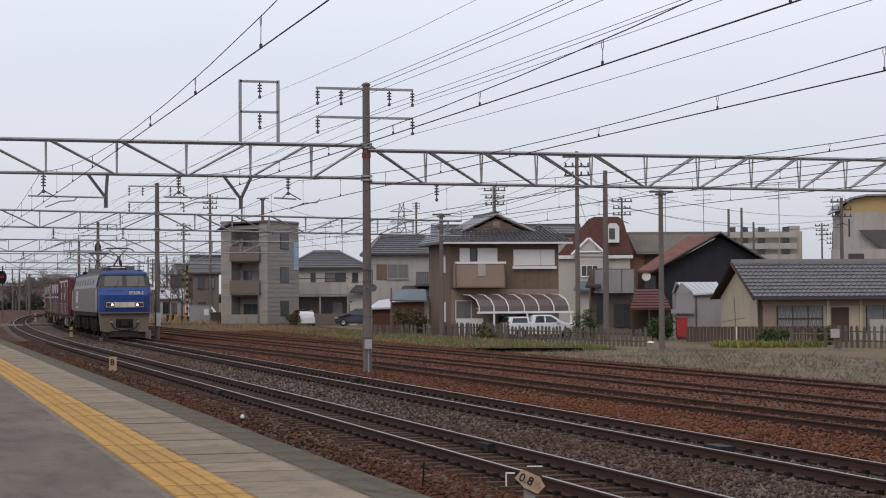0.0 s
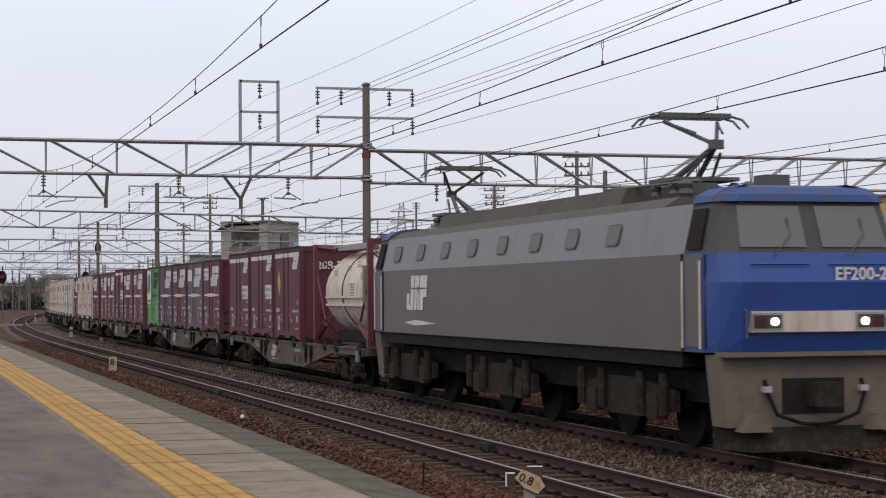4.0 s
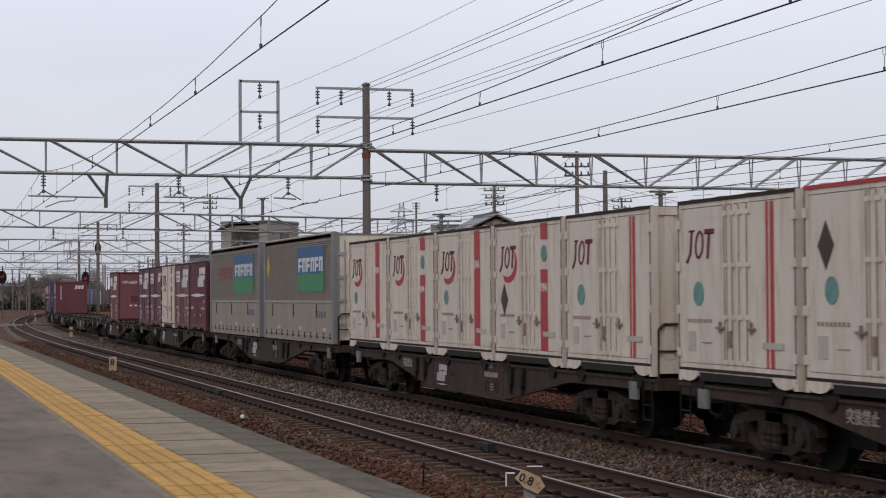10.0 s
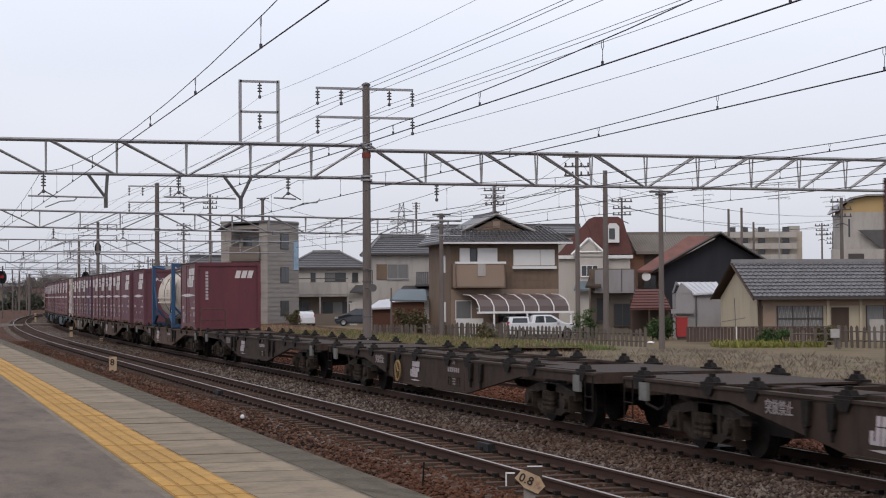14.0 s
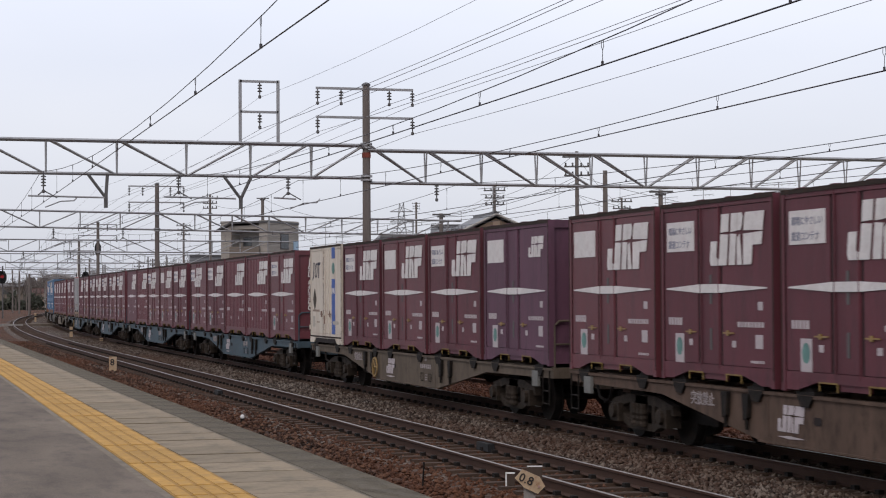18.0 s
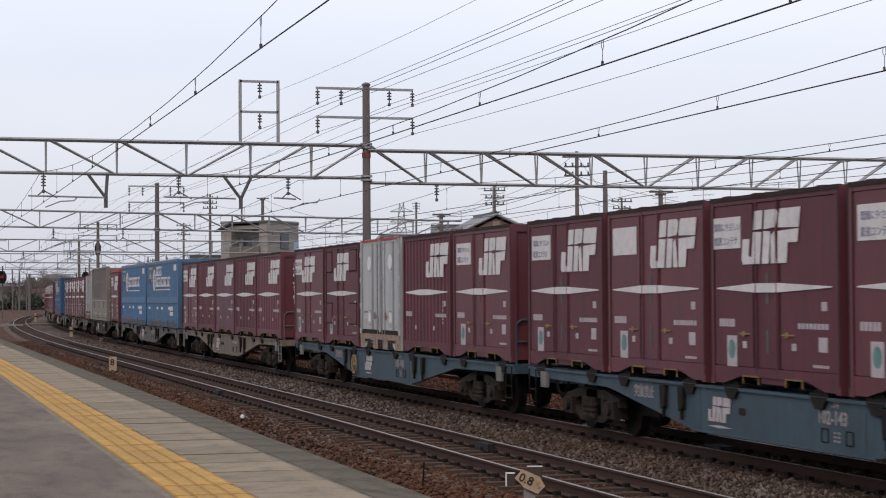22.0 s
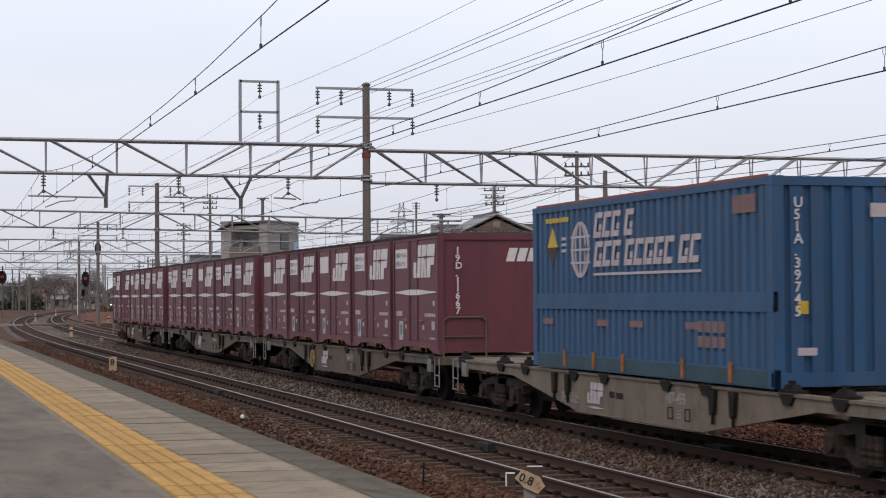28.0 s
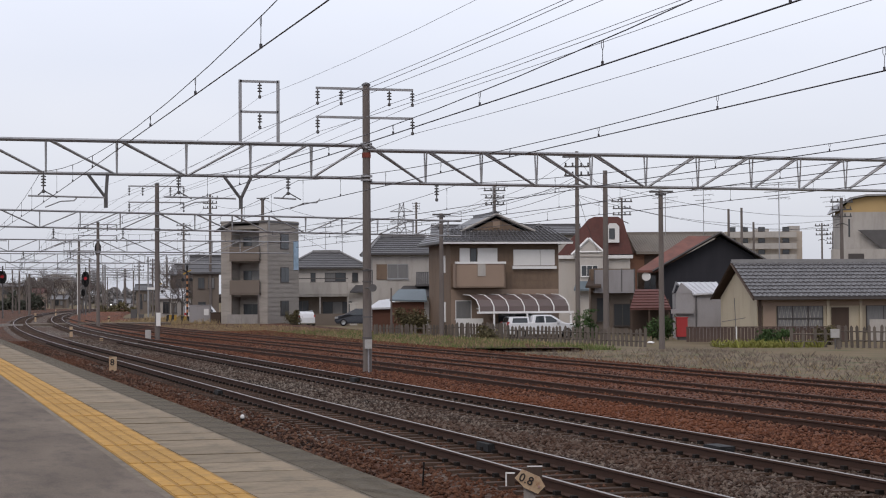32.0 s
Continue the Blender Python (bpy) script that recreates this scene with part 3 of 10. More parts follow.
def gantry(x, mast_y, y0, y1, z0, z1, drop0, drop1, frame=False, arms=True, tall=8.85, panel=1.95, detail=True, bend_up=(), step=0.0, posts_at=()):
    """A lattice beam across the tracks on a concrete mast; z0, z1: its top at y0, y1; drop: its depth."""
    g = thing("overhead_gantry", "grey steel lattice beam across the tracks on a concrete mast", "gantry", group="gantries over the tracks")
    m = part("mast", Shape().rod((x, mast_y, -0.4), (x, mast_y, tall), 0.15, 0.115, n=12), POLE, g, "grimy concrete mast", smooth=False)
    top = lambda y: z0 + (z1 - z0) * (y - y0) / (y1 - y0) - (step if y > mast_y else 0.0)
    low = lambda y: top(y) - (drop0 + (drop1 - drop0) * (y - y0) / (y1 - y0))
    for nm, zz in (("top_chord", top), ("bottom_chord", low)):
        for a, b in ((y0, mast_y - 0.02), (mast_y + 0.02, y1)):
            for e in (-0.14, 0.14) if zz is top else (0.0,):
                part(nm, Shape().rod((x + e, a, zz(a)), (x + e, b, zz(b)), 0.05, n=4), STEEL, g)
    ys = []
    k = mast_y
    while k > y0:
        ys.append(k)
        k -= panel if k < mast_y else panel - 0.15
    k = mast_y + panel - 0.08
    while k < y1:
        ys.append(k)
        k += panel * 0.965
    ys = sorted(posts_at) if posts_at else sorted(ys)
    mids = sorted(bend_up) if bend_up else [0.5 * (y0 + mast_y), 0.5 * (mast_y + y1)]
    for i, y in enumerate(ys):
        if abs(y - mast_y) > 0.3:
            sh = Shape()
            for e in (-0.14, 0.14):
                sh.rod((x + e * 0.15, y, low(y)), (x + e, y, top(y)), 0.026, n=4)
            part("post", sh, STEEL, g)
        if i + 1 < len(ys):
            b = ys[i + 1]
            c = 0.5 * (y + b)
            falls = (c < mids[0]) or (mast_y < c < mids[-1])
            sh = Shape()
            for e in (-0.14, 0.14):
                p, q = ((x + e, y + 0.1, top(y)), (x + e * 0.15, b - 0.05, low(b))) if falls else ((x + e * 0.15, y + 0.05, low(y)), (x + e, b - 0.1, top(b)))
                sh.rod(p, q, 0.033, n=4)
            part("diagonal", sh, STEEL, g)
    for z in (top(mast_y) + 0.06, top(mast_y) - 0.06, low(mast_y) + 0.06, low(mast_y) - 0.06):
        part("collar", Shape().lathe([(0.14, -0.03), (0.19, -0.03), (0.19, 0.03), (0.14, 0.03)], (x, mast_y, z), n=12, ring=True), STEEL, g)
    if detail:
        part("marking_band", Shape().lathe([(0.139, -0.08), (0.142, -0.08), (0.142, 0.08), (0.139, 0.08)], (x, mast_y, low(mast_y) + 0.72), n=12), BAND_RED, g, "faded red band")
    if arms:
        for z in (tall - 0.12, tall - 1.02):
            part("cross_arm", Shape().box(x - 0.05, x + 0.05, mast_y - 1.6, mast_y + 1.52, z - 0.04, z + 0.03), STEEL, g)
        part("mast_cap", Shape().lathe([(0.14, 0), (0.14, 0.05), (0.05, 0.1)], (x, mast_y, tall - 0.02), n=10), STEEL_DARK, g)
        for yy, z in ((-1.55, tall - 0.16), (-0.8, tall - 0.16), (0.75, tall - 0.16), (1.5, tall - 0.16), (-1.55, tall - 1.06), (1.5, tall - 1.06)):
            s = Shape()
            insulator(s, x, mast_y + yy, z)
            part("insulator", s, STEEL_DARK, g, "dark hanging disc insulator")
    if frame:
        s = Shape()
        for y in (10.24, 11.42):
            s.box(x - 0.04, x + 0.04, y - 0.045, y + 0.045, top(y), 8.92)
        for z in (7.93, 8.87):
            s.box(x - 0.04, x + 0.04, 10.24, 11.42, z - 0.03, z + 0.04)
        part("upper_frame", s, STEEL, g)
        for z in (7.9, 8.84):
            s = Shape()
            insulator(s, x, 10.85, z)
            part("insulator", s, STEEL_DARK, g, "dark hanging disc insulator")
    return g


def pull_off(g, x, y, low, reach, hang=True):
    """The wire's holder under the beam: hanging insulator, level tube and registration arm."""
    s = Shape()
    if hang:
        insulator(s, x, y, low, 4)
        s.rod((x, y, low - 0.5), (x, y - 0.2, low - 0.68), 0.018, n=4)
        s.rod((x, y, low - 0.5), (x, y + 0.4, low - 0.72), 0.018, n=4)
    part("wire_hanger", s, STEEL_DARK, g) if s.v else None
    s = Shape()
    s.rod((x, y - 0.45, low - 0.66), (x, y + reach, low - 0.70), 0.028, n=5)
    s.path([(x, y + 0.05, low - 1.0), (x, y + 0.5, low - 0.82), (x, y + 0.9, low - 0.8), (x, y + 1.0, low - 0.68)], 0.018)
    part("registration_arm", s, STEEL, g)


g1 = gantry(-57.64, 14.22, 0.2, 36.2, 6.985, 6.885, 0.99, 1.05, frame=True, bend_up=(8.58, 23.6), step=0.145,
            posts_at=(0.18, 2.28, 4.38, 6.48, 8.58, 10.55, 12.46, 14.22, 16.14, 17.98, 19.83, 21.7, 23.6, 25.44, 27.36, 29.11, 30.83, 32.6, 34.4))
for y, r in ((4.3, 1.8), (8.32, 1.75), (11.7, 0.25)):
    pull_off(g1, -57.5, y, 5.95, r)
for y in (6.15, 10.25):
    s = Shape()
    s.rod((-57.64, y - 0.55, 5.98), (-57.64, y, 5.25), 0.05, n=6)
    s.rod((-57.64, y + (0.05 if y < 8 else 0.35), 5.98), (-57.64, y, 5.25), 0.05, n=6)
    s.rod((-57.64, y, 5.35), (-57.64, y, 4.95), 0.06, n=6)
    part("drop_bracket", s, STEEL_DARK, g1, "dark V-shaped drop bracket")
s = Shape()
insulator(s, -57.64, 16.5, 5.8, 4)
part("insulator", s, STEEL_DARK, g1, "dark hanging disc insulator")
g2 = gantry(-106.64, 14.22, 1.0, 32.0, 7.2, 6.62, 0.93, 0.88, tall=8.6, panel=2.2, detail=False)
for y, r in ((4.4, 1.6), (8.5, 1.6), (12.3, 0.3)):
    pull_off(g2, -106.5, y, 6.1, r)
for k, x in enumerate((-155, -204, -252, -300, -348, -396)):
    o = bend(x)
    gg = gantry(x, 14.3 + o, 1.5 + o, (30.0 if k < 2 else 22.0) + o, 7.0, 6.8, 0.95, 0.95, arms=k < 4, tall=8.3, panel=2.4, detail=False)
    for y in (8.4, 12.1):
        pull_off(gg, x, y + o, 6.0, 1.2, k < 2)


def catenary(name, label, y, x_stops, z_wire=5.05, sag=0.46, high=0.62, material=WIRE, swing=None, first=-1.7, lean=0.0):
    """Contact wire with its stagger, messenger wire that sags between gantries, and looped droppers every five metres."""
    c = thing(name, label, "wires", group="overhead wires")
    f = swing or (lambda x: 0.0)
    side = lambda x: y + f(x) + (lean * (-8.6 - x) / 49.0 if x > -57.6 else lean)
    low, up = [], []
    for a, b in zip(x_stops, x_stops[1:]):
        n = 12
        q = [(a + (b - a) * i / n, side(a + (b - a) * i / n), z_wire) for i in range(n + 1)]
        low += q if not low else q[1:]
        q = [(x, yy, z_wire + high - sag * (1 - (2 * i / n - 1) ** 2)) for i, (x, yy, z) in enumerate(q)]
        up += q if not up else q[1:]
        x = a - (a - first) % 5.06
        while x > b:
            w = (x - a) / (b - a)
            z = z_wire + high - sag * (1 - (2 * w - 1) ** 2)
            yy, h = side(x), min(0.12, 0.45 * (z - z_wire))
            sh = Shape().path([(x, yy, z_wire - 0.005), (x, yy, z_wire + 0.05)], 0.018)
            sh.path([(x, yy, z_wire + 0.05), (x + 0.01, yy, z - h), (x - 0.035, yy, z - 0.6 * h), (x - 0.03, yy, z + 0.01)], 0.0045)
            sh.path([(x + 0.01, yy, z - h), (x + 0.045, yy, z - 0.6 * h), (x + 0.035, yy, z + 0.01)], 0.0045)
            part("dropper", sh, WIRE, c)
            x -= 5.06
    part("contact_wire", Shape().tube(low, 0.010), material, c)
    part("messenger_wire", Shape().tube(up, 0.008), material, c)


STOPS = [45, -8.6, -57.6, -106.6, -155, -204, -252, -300, -348, -396]
catenary("overhead_wire", "dark contact and messenger wires above the platform-side strip", 3.9, STOPS[:6], high=0.98, sag=0.82, swing=bend, first=-21.1, lean=0.34)
catenary("overhead_wire", "dark contact and messenger wires above the near track", 8.33, STOPS, high=0.85, sag=0.70, swing=bend, first=-21.7)
catenary("overhead_wire", "dark contact and messenger wires above the train's track", 12.03, STOPS, high=0.785, sag=0.63, swing=bend, first=-26.5)
catenary("overhead_wire", "dark contact and messenger wires above a siding", 17.83, STOPS[:5], high=0.75, sag=0.60, swing=lambda x: TRACKS[3](x) - 16.1, first=-33.9)
catenary("overhead_wire", "dark contact and messenger wires above a siding", 20.9, STOPS[:5], swing=lambda x: TRACKS[4](x) - 19.0)
catenary("overhead_wire", "dark contact and messenger wires above a siding", 24.3, STOPS[:4], swing=lambda x: TRACKS[5](x) - 22.5)


def feeder(y, z, label="pale feeder wire strung between the gantry arms", r=0.0075, sag=0.42, material=WIRE_PALE, stops=STOPS):
    q = []
    for a, b in zip(stops, stops[1:]):
        for i in range(1 if q else 0, 9):
            w = i / 8
            x = a + (b - a) * w
            q.append((x, y + bend(x), z - sag * (1 - (2 * w - 1) ** 2)))
    tagged(part("feeder_wire", Shape().tube(q, r), material), label, "wires", "feeder wires")


for y, z, dip, thick in ((10.82, 8.37, 0.42, 0.005), (10.87, 7.41, 0.27, 0.0075), (12.67, 8.24, 0.2, 0.0075), (13.42, 8.24, 0.2, 0.0075), (14.97, 8.26, 0.2, 0.0075), (15.74, 8.25, 0.2, 0.0075), (12.68, 7.36, 0.27, 0.0075), (15.74, 7.34, 0.2, 0.0075)):
    feeder(y, z, r=thick, sag=dip)


# ---- the freight train ----
PITCH = 20.616        # one wagon, from coupling to coupling
DECK = 1.03           # the wagons' deck above the rails
MOVING = []           # (thing, how far its middle trails the front of the sixth place, its height)


def logo_shape(s, x, z, w, h, y):
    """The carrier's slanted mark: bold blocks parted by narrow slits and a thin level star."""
    k = 0.14 * h

    def block(*corners):
        s.slab([(x + a * w + k * p, z + p * h) for a, p in corners], -0.006, at=y)
    block((0.0, 0.10), (0.03, 0.0), (0.19, 0.0), (0.19, 0.13), (0.13, 0.16), (0.13, 0.48), (0.0, 0.48))
    for a, b in ((0.195, 0.355), (0.395, 0.52)):
        block((a, 0.0), (b, 0.0), (b, 0.595), (a, 0.61))
        block((a, 0.64), (b, 0.655), (b, 1.0), (a, 1.0))
    block((0.525, 0.665), (0.60, 0.66), (0.625, 0.75), (0.63, 0.93), (0.60, 1.0), (0.525, 1.0))
    block((0.535, 0.52), (0.59, 0.59), (0.665, 0.0), (0.565, 0.0))
    block((0.69, 0.0), (0.85, 0.0), (0.85, 0.37), (1.02, 0.37), (1.03, 0.615), (0.66, 0.59))
    block((0.66, 0.655), (1.03, 0.635), (1.04, 1.0), (0.68, 1.0), (0.66, 0.9))


def shell(L, W, H, ribs_side=0, ribs_end=True):
    """A container's welded shell: recessed panels between corner posts and rails, fork pockets, ribs."""
    s = Shape()
    a, b = L / 2, W / 2
    s.box(-a + 0.02, a - 0.05, -b + 0.045, b - 0.045, 0.16, H - 0.03)
    for y0, y1 in ((-b + 0.008, -b + 0.07), (b - 0.07, b - 0.008)):
        s.box(-a + 0.11, a - 0.11, y0, y1, 0.13, 0.25)
        for e in (-1, 1):
            s.slab([(e * (a - 0.11), 0.02), (e * 1.45, 0.02), (e * 0.88, 0.14), (e * (a - 0.11), 0.14)], y1 - y0 - 0.004, at=y0 + 0.004)
        s.box(-0.36, 0.36, y0 + 0.02, y1, 0.05, 0.13)
    for x0, x1 in ((-a + 0.008, -a + 0.05), (a - 0.06, a - 0.008)):
        s.box(x0, x1, -b + 0.12, b - 0.12, H - 0.13, H - 0.008)
        s.box(x0, x1, -b + 0.12, b - 0.12, 0.04, 0.24)
    if ribs_side:
        n = ribs_side
        for i in range(n):
            c = -a + 0.14 + (L - 0.28) * (i + 0.5) / n
            w = (L - 0.28) / n * 0.29
            for y, o in ((-b + 0.045, -0.034), (b - 0.045, 0.034)):
                s.slab([(c - w * 1.5, y), (c - w * 0.8, y + o), (c + w * 0.8, y + o), (c + w * 1.5, y)], H - 0.37, "z", 0.25)
    if ribs_end:
        n = 7
        for i in range(n):
            c = -b + 0.14 + (W - 0.28) * (i + 0.5) / n
            w = (W - 0.28) / n * 0.29
            s.slab([(c - w * 1.5, 0.25), (c - w * 0.8, 0.25), (c + w * 0.8, 0.25), (c + w * 0.8, H - 0.14), (c - w * 0.8, H - 0.14)][1:], 0.028, "x", a - 0.05)
    for i in range(4):
        x = -a + 0.5 + i * (L - 1.0) / 3
        s.box(x - 0.09, x + 0.09, -b + 0.01, -b + 0.14, H - 0.012, H + 0.025)
    return s


def posts(c, L, W, H, paint):
    """Corner posts and upper side rails of a container."""
    a, b = L / 2, W / 2
    for x in (-a, a - 0.11):
        for y in (-b, b - 0.12):
            part("corner_post", Shape().box(x, x + 0.11, y, y + 0.12, 0.0, H), paint, c)
    for y in (-b + 0.008, b - 0.07):
        part("upper_rail", Shape().box(-a + 0.11, a - 0.11, y, y + 0.062, H - 0.10, H - 0.012), paint, c)


def bars(s, x, z, w, h, y, rows=2, cols=6, fill=0.66):
    """Rows of short bars where small writing cannot be read."""
    for r in range(rows):
        for c in range(cols):
            x0 = x + w * (c + 0.5 * (1 - fill)) / cols
            z0 = z + h * (r + 0.5 * (1 - fill)) / rows
            s.box(x0, x0 + w * fill / cols, y - 0.003, y + 0.003, z0, z0 + h * fill / rows)


def dry_container(paint, sign="label", logo_x=-0.12, ribs=False, small=False, top_band=False, plate=True, mark=None, end_mark="", words="maroon", hi=2.5, diamond=False, flat=False):
    """A twelve-foot goods container with side doors (or ribbed sides)."""
    L, W, H = 3.70, 2.45, hi
    b = -W / 2
    c = thing("freight_container", "%s steel freight container with %s" % (words, "ribbed sides and white markings" if ribs else "side doors and white markings"),
              "container", group="containers on the train")
    body = part("body", shell(L, W, H, 13 if ribs and not flat else 0, False), paint, c)
    if flat:
        part("side_panel", Shape().box(-1.72, 1.72, b + 0.012, b + 0.046, 0.25, H - 0.11), paint, c, "smooth faded side panel")
    posts(c, L, W, H, paint)
    roof = part("roof", Shape().box(-L / 2 + 0.03, L / 2 - 0.03, -W / 2 + 0.05, W / 2 - 0.05, H - 0.03, H + 0.006), paint, body)
    part("top_edge", Shape().box(-L / 2 + 0.005, L / 2 - 0.005, b - 0.004, b + 0.05, H - 0.045, H + 0.012), EDGE_GRIME, c, "black grimy roof edge")
    if not ribs:
        for x0, x1, e in ((-1.73, -0.56, -0.95), (0.26, 1.73, 0.30)):
            door = part("door", Shape().box(x0, x1, b + 0.018, b + 0.045, 0.26, H - 0.11), paint, c)
            part("handle", Shape().box(e, e + 0.34, b - 0.004, b + 0.012, 0.68, 0.70).box(e + 0.12, e + 0.18, b - 0.010, b + 0.012, 0.655, 0.725), BRASS, door, "dull brass door handle")
        part("centre_panel", Shape().box(-0.49, 0.19, b + 0.026, b + 0.045, 0.26, H - 0.11), paint, c)
        # Dark strips paint the shadow lines at the panel steps.
        for x in (-0.525, 0.225):
            part("door_seam", Shape().box(x - 0.036, x + 0.036, b + 0.030, b + 0.047, 0.25, H - 0.10), DARK, c, "dark strip painted as the shadow line between the doors")
            q = x + (0.075 if x < 0 else -0.075)
            part("lock_rod", Shape().rod((q, b + 0.016, 0.2), (q, b + 0.016, H - 0.06), 0.018, n=5), paint, c)
        # Dark strips paint the shadow gaps along the corner posts.
        for x in (-1.755, 1.755):
            part("post_seam", Shape().box(x - 0.025, x + 0.025, b + 0.010, b + 0.046, 0.25, H - 0.10), DARK, c)
        for x in (-1.845, 1.815):
            part("post_edge", Shape().box(x, x + 0.03, b - 0.003, b + 0.01, 0.1, H - 0.02), EDGE_GRIME, c, "dark post edge")
        part("latch_recess", Shape().box(-0.17, -0.10, b + 0.018, b + 0.03, H - 1.42, H - 1.02).box(-0.17, -0.10, b + 0.018, b + 0.03, 0.45, 0.75), STEEL_DARK, c, "dark latch recess")
    y = b + (0.016 if not ribs else 0.008)
    s = Shape()
    if small:
        logo_shape(s, 0.75, H - 0.62, 0.75, 0.36, y)
    else:
        logo_shape(s, logo_x if not ribs else 0.05, H - 0.90, 1.55, 0.69, y - 0.008)
    part("carrier_mark", s, mark or DECAL, c, "white slanted carrier mark")
    if not top_band:
        zc = H - 1.21
        s = Shape().slab([(-1.64, zc - 0.008), (-0.5, zc - 0.06), (0.2, zc - 0.06), (1.64, zc - 0.008), (1.64, zc + 0.008), (0.2, zc + 0.06), (-0.5, zc + 0.06), (-1.64, zc + 0.008)], -0.006, at=b + 0.010)
        part("stripe", s, mark or DECAL, c, "thin white lens-shaped stripe")
    else:
        part("stripe", Shape().box(-1.7, -0.57, b + 0.01, b + 0.02, H - 0.27, H - 0.15).box(-0.48, 0.18, b + 0.01, b + 0.026, H - 0.27, H - 0.15).box(0.27, 1.7, b + 0.01, b + 0.02, H - 0.27, H - 0.15), mark or DECAL, c, "white band under the roof")
    if sign and not ribs:
        z0 = H - 0.68 if not top_band else H - 1.45
        x0 = 0.62 if top_band else -1.74 if logo_x < -0.5 else -1.62
        sg = part("sign", Shape().box(x0, x0 + (0.84 if logo_x < -0.5 else 0.96), y - 0.008, y, z0, z0 + 0.42), DECAL, c, "white notice panel")
        if sign == "label":
            for txt, high, up in (("環境にやさしい", 0.118, 0.245), ("鉄道コンテナ", 0.125, 0.055)):
                letters(txt, high, INK, sg, Matrix.Translation((x0 + (0.02 if logo_x < -0.5 else 0.07), y - 0.008, z0 + up)) @ pose(0, 0, 0, 90, 0, 0))
    if diamond:
        part("warning_mark", Shape().slab([(-1.35, H - 0.98), (-1.13, H - 0.62), (-0.91, H - 0.98), (-1.13, H - 1.36)], -0.006, at=y), YELLOW, c, "yellow diamond mark")
    s = Shape()
    bars(s, -1.60, 0.76, 0.5, 0.14, y, 1, 5, 0.75)
    bars(s, 0.72, 0.76, 0.82, 0.10, y, 1, 8, 0.7)
    s.box(1.36, 1.5, y - 0.004, y, 1.0, 1.11).box(-0.86, -0.74, y - 0.004, y, 0.5, 0.59).box(0.56, 0.68, y - 0.004, y, 0.5, 0.59)
    if ribs:
        bars(s, 1.25, 0.62, 0.06, 0.5, y, 6, 1, 0.6)
    else:
        s.box(1.28, 1.5, y - 0.004, y, 0.5, 0.68)
        bars(s, 1.12, 0.30, 0.42, 0.05, y, 1, 5, 0.7)
    part("markings", s, DECAL_DIM, c, "small worn white markings")
    if plate and not ribs:
        pl = part("card", Shape().box(-1.34, -1.04, y - 0.006, y, 0.24, 0.66), DECAL_DIM, c, "pale paper card in a holder")
        part("picture", Shape().slab([(-1.19 + 0.105 * math.cos(w), 0.48 + 0.13 * math.sin(w)) for w in np.linspace(0, 6.283, 13)[:-1]], -0.003, at=y - 0.006), GREENISH, pl, "green and blue print")
    for x in (-0.86, 0.38):
        s = Shape().box(x, x + 0.48, b + 0.002, b + 0.016, 0.125, 0.145).box(x, x + 0.02, b + 0.002, b + 0.016, 0.03, 0.125).box(x + 0.46, x + 0.48, b + 0.002, b + 0.016, 0.03, 0.125)
        part("fork_pocket_rim", s, WORN_YELLOW, c, "worn fork pocket rim")
    if end_mark:
        if end_mark == "19F-229":
            letters(end_mark, 0.20, DECAL, c, Matrix.Translation((L / 2 - 0.045, -0.85, H - 0.55)) @ pose(0, 0, 0, 90, 0, 90))
        elif end_mark.startswith("20B"):
            letters(end_mark, 0.30, DECAL, c, Matrix.Translation((L / 2 + 0.004, -0.75, H - 0.62)) @ pose(0, 0, 0, 90, 0, 90))
        else:
            if end_mark in ("19D.11667", "bars"):
                sm = Shape()
                for k in range(3):
                    yk = 0.25 + k * 0.23
                    sm.slab([(yk, H - 0.58), (yk + 0.18, H - 0.58), (yk + 0.26, H - 0.30), (yk + 0.08, H - 0.30)], 0.02, "x", L / 2 - 0.055)
                part("end_carrier_mark", sm, DECAL, c, "white carrier mark on the end wall")
            if end_mark == "bars":
                sm = Shape()
                for k in range(9):
                    sm.box(L / 2 - 0.055, L / 2 - 0.035, -0.84, -0.74, H - 0.42 - k * 0.12, H - 0.33 - k * 0.12)
                part("small_writing", sm, DECAL_DIM, c, "upright row of white characters")
            for i, ch in enumerate(end_mark if end_mark != "bars" else ""):
                letters(ch, 0.20, DECAL, c, Matrix.Translation((L / 2 + 0.004, -0.86, H - 0.42 - i * 0.155)) @ pose(0, 0, 0, 90, 0, 90))
    return c


CARD_WARM = surface("pale_warm_card", (0.38, 0.345, 0.30), 0.7, vary=0.2, size=5.0)
# The next brown is the painted shadow line beside each lock rod.
ROD_SHADE = surface("painted_rod_shade", (0.13, 0.10, 0.085), 0.85, vary=0.5, size=3.0, dirt=(0.30, 0.25, 0.20), dirt_amount=0.8)
FAINT_BROWN = surface("worn_brown_lettering", (0.22, 0.15, 0.12), 0.7, vary=0.3, size=5.0)
WOOD_BROWN = surface("dark_brown_mark", (0.045, 0.032, 0.022), 0.7, vary=0.3, size=3.0)
VIOLET_MAROON = surface("violet_maroon_paint", (0.098, 0.04, 0.066), 0.65, vary=0.4, size=1.0, streak=(2.0, 2.0, 0.4), dirt=(0.05, 0.024, 0.036), dirt_amount=0.7)
PURPLE_MAROON = surface("dull_purple_maroon_paint", (0.115, 0.042, 0.055), 0.65, vary=0.4, size=1.0, streak=(2.0, 2.0, 0.4), dirt=(0.055, 0.027, 0.034), dirt_amount=0.7)
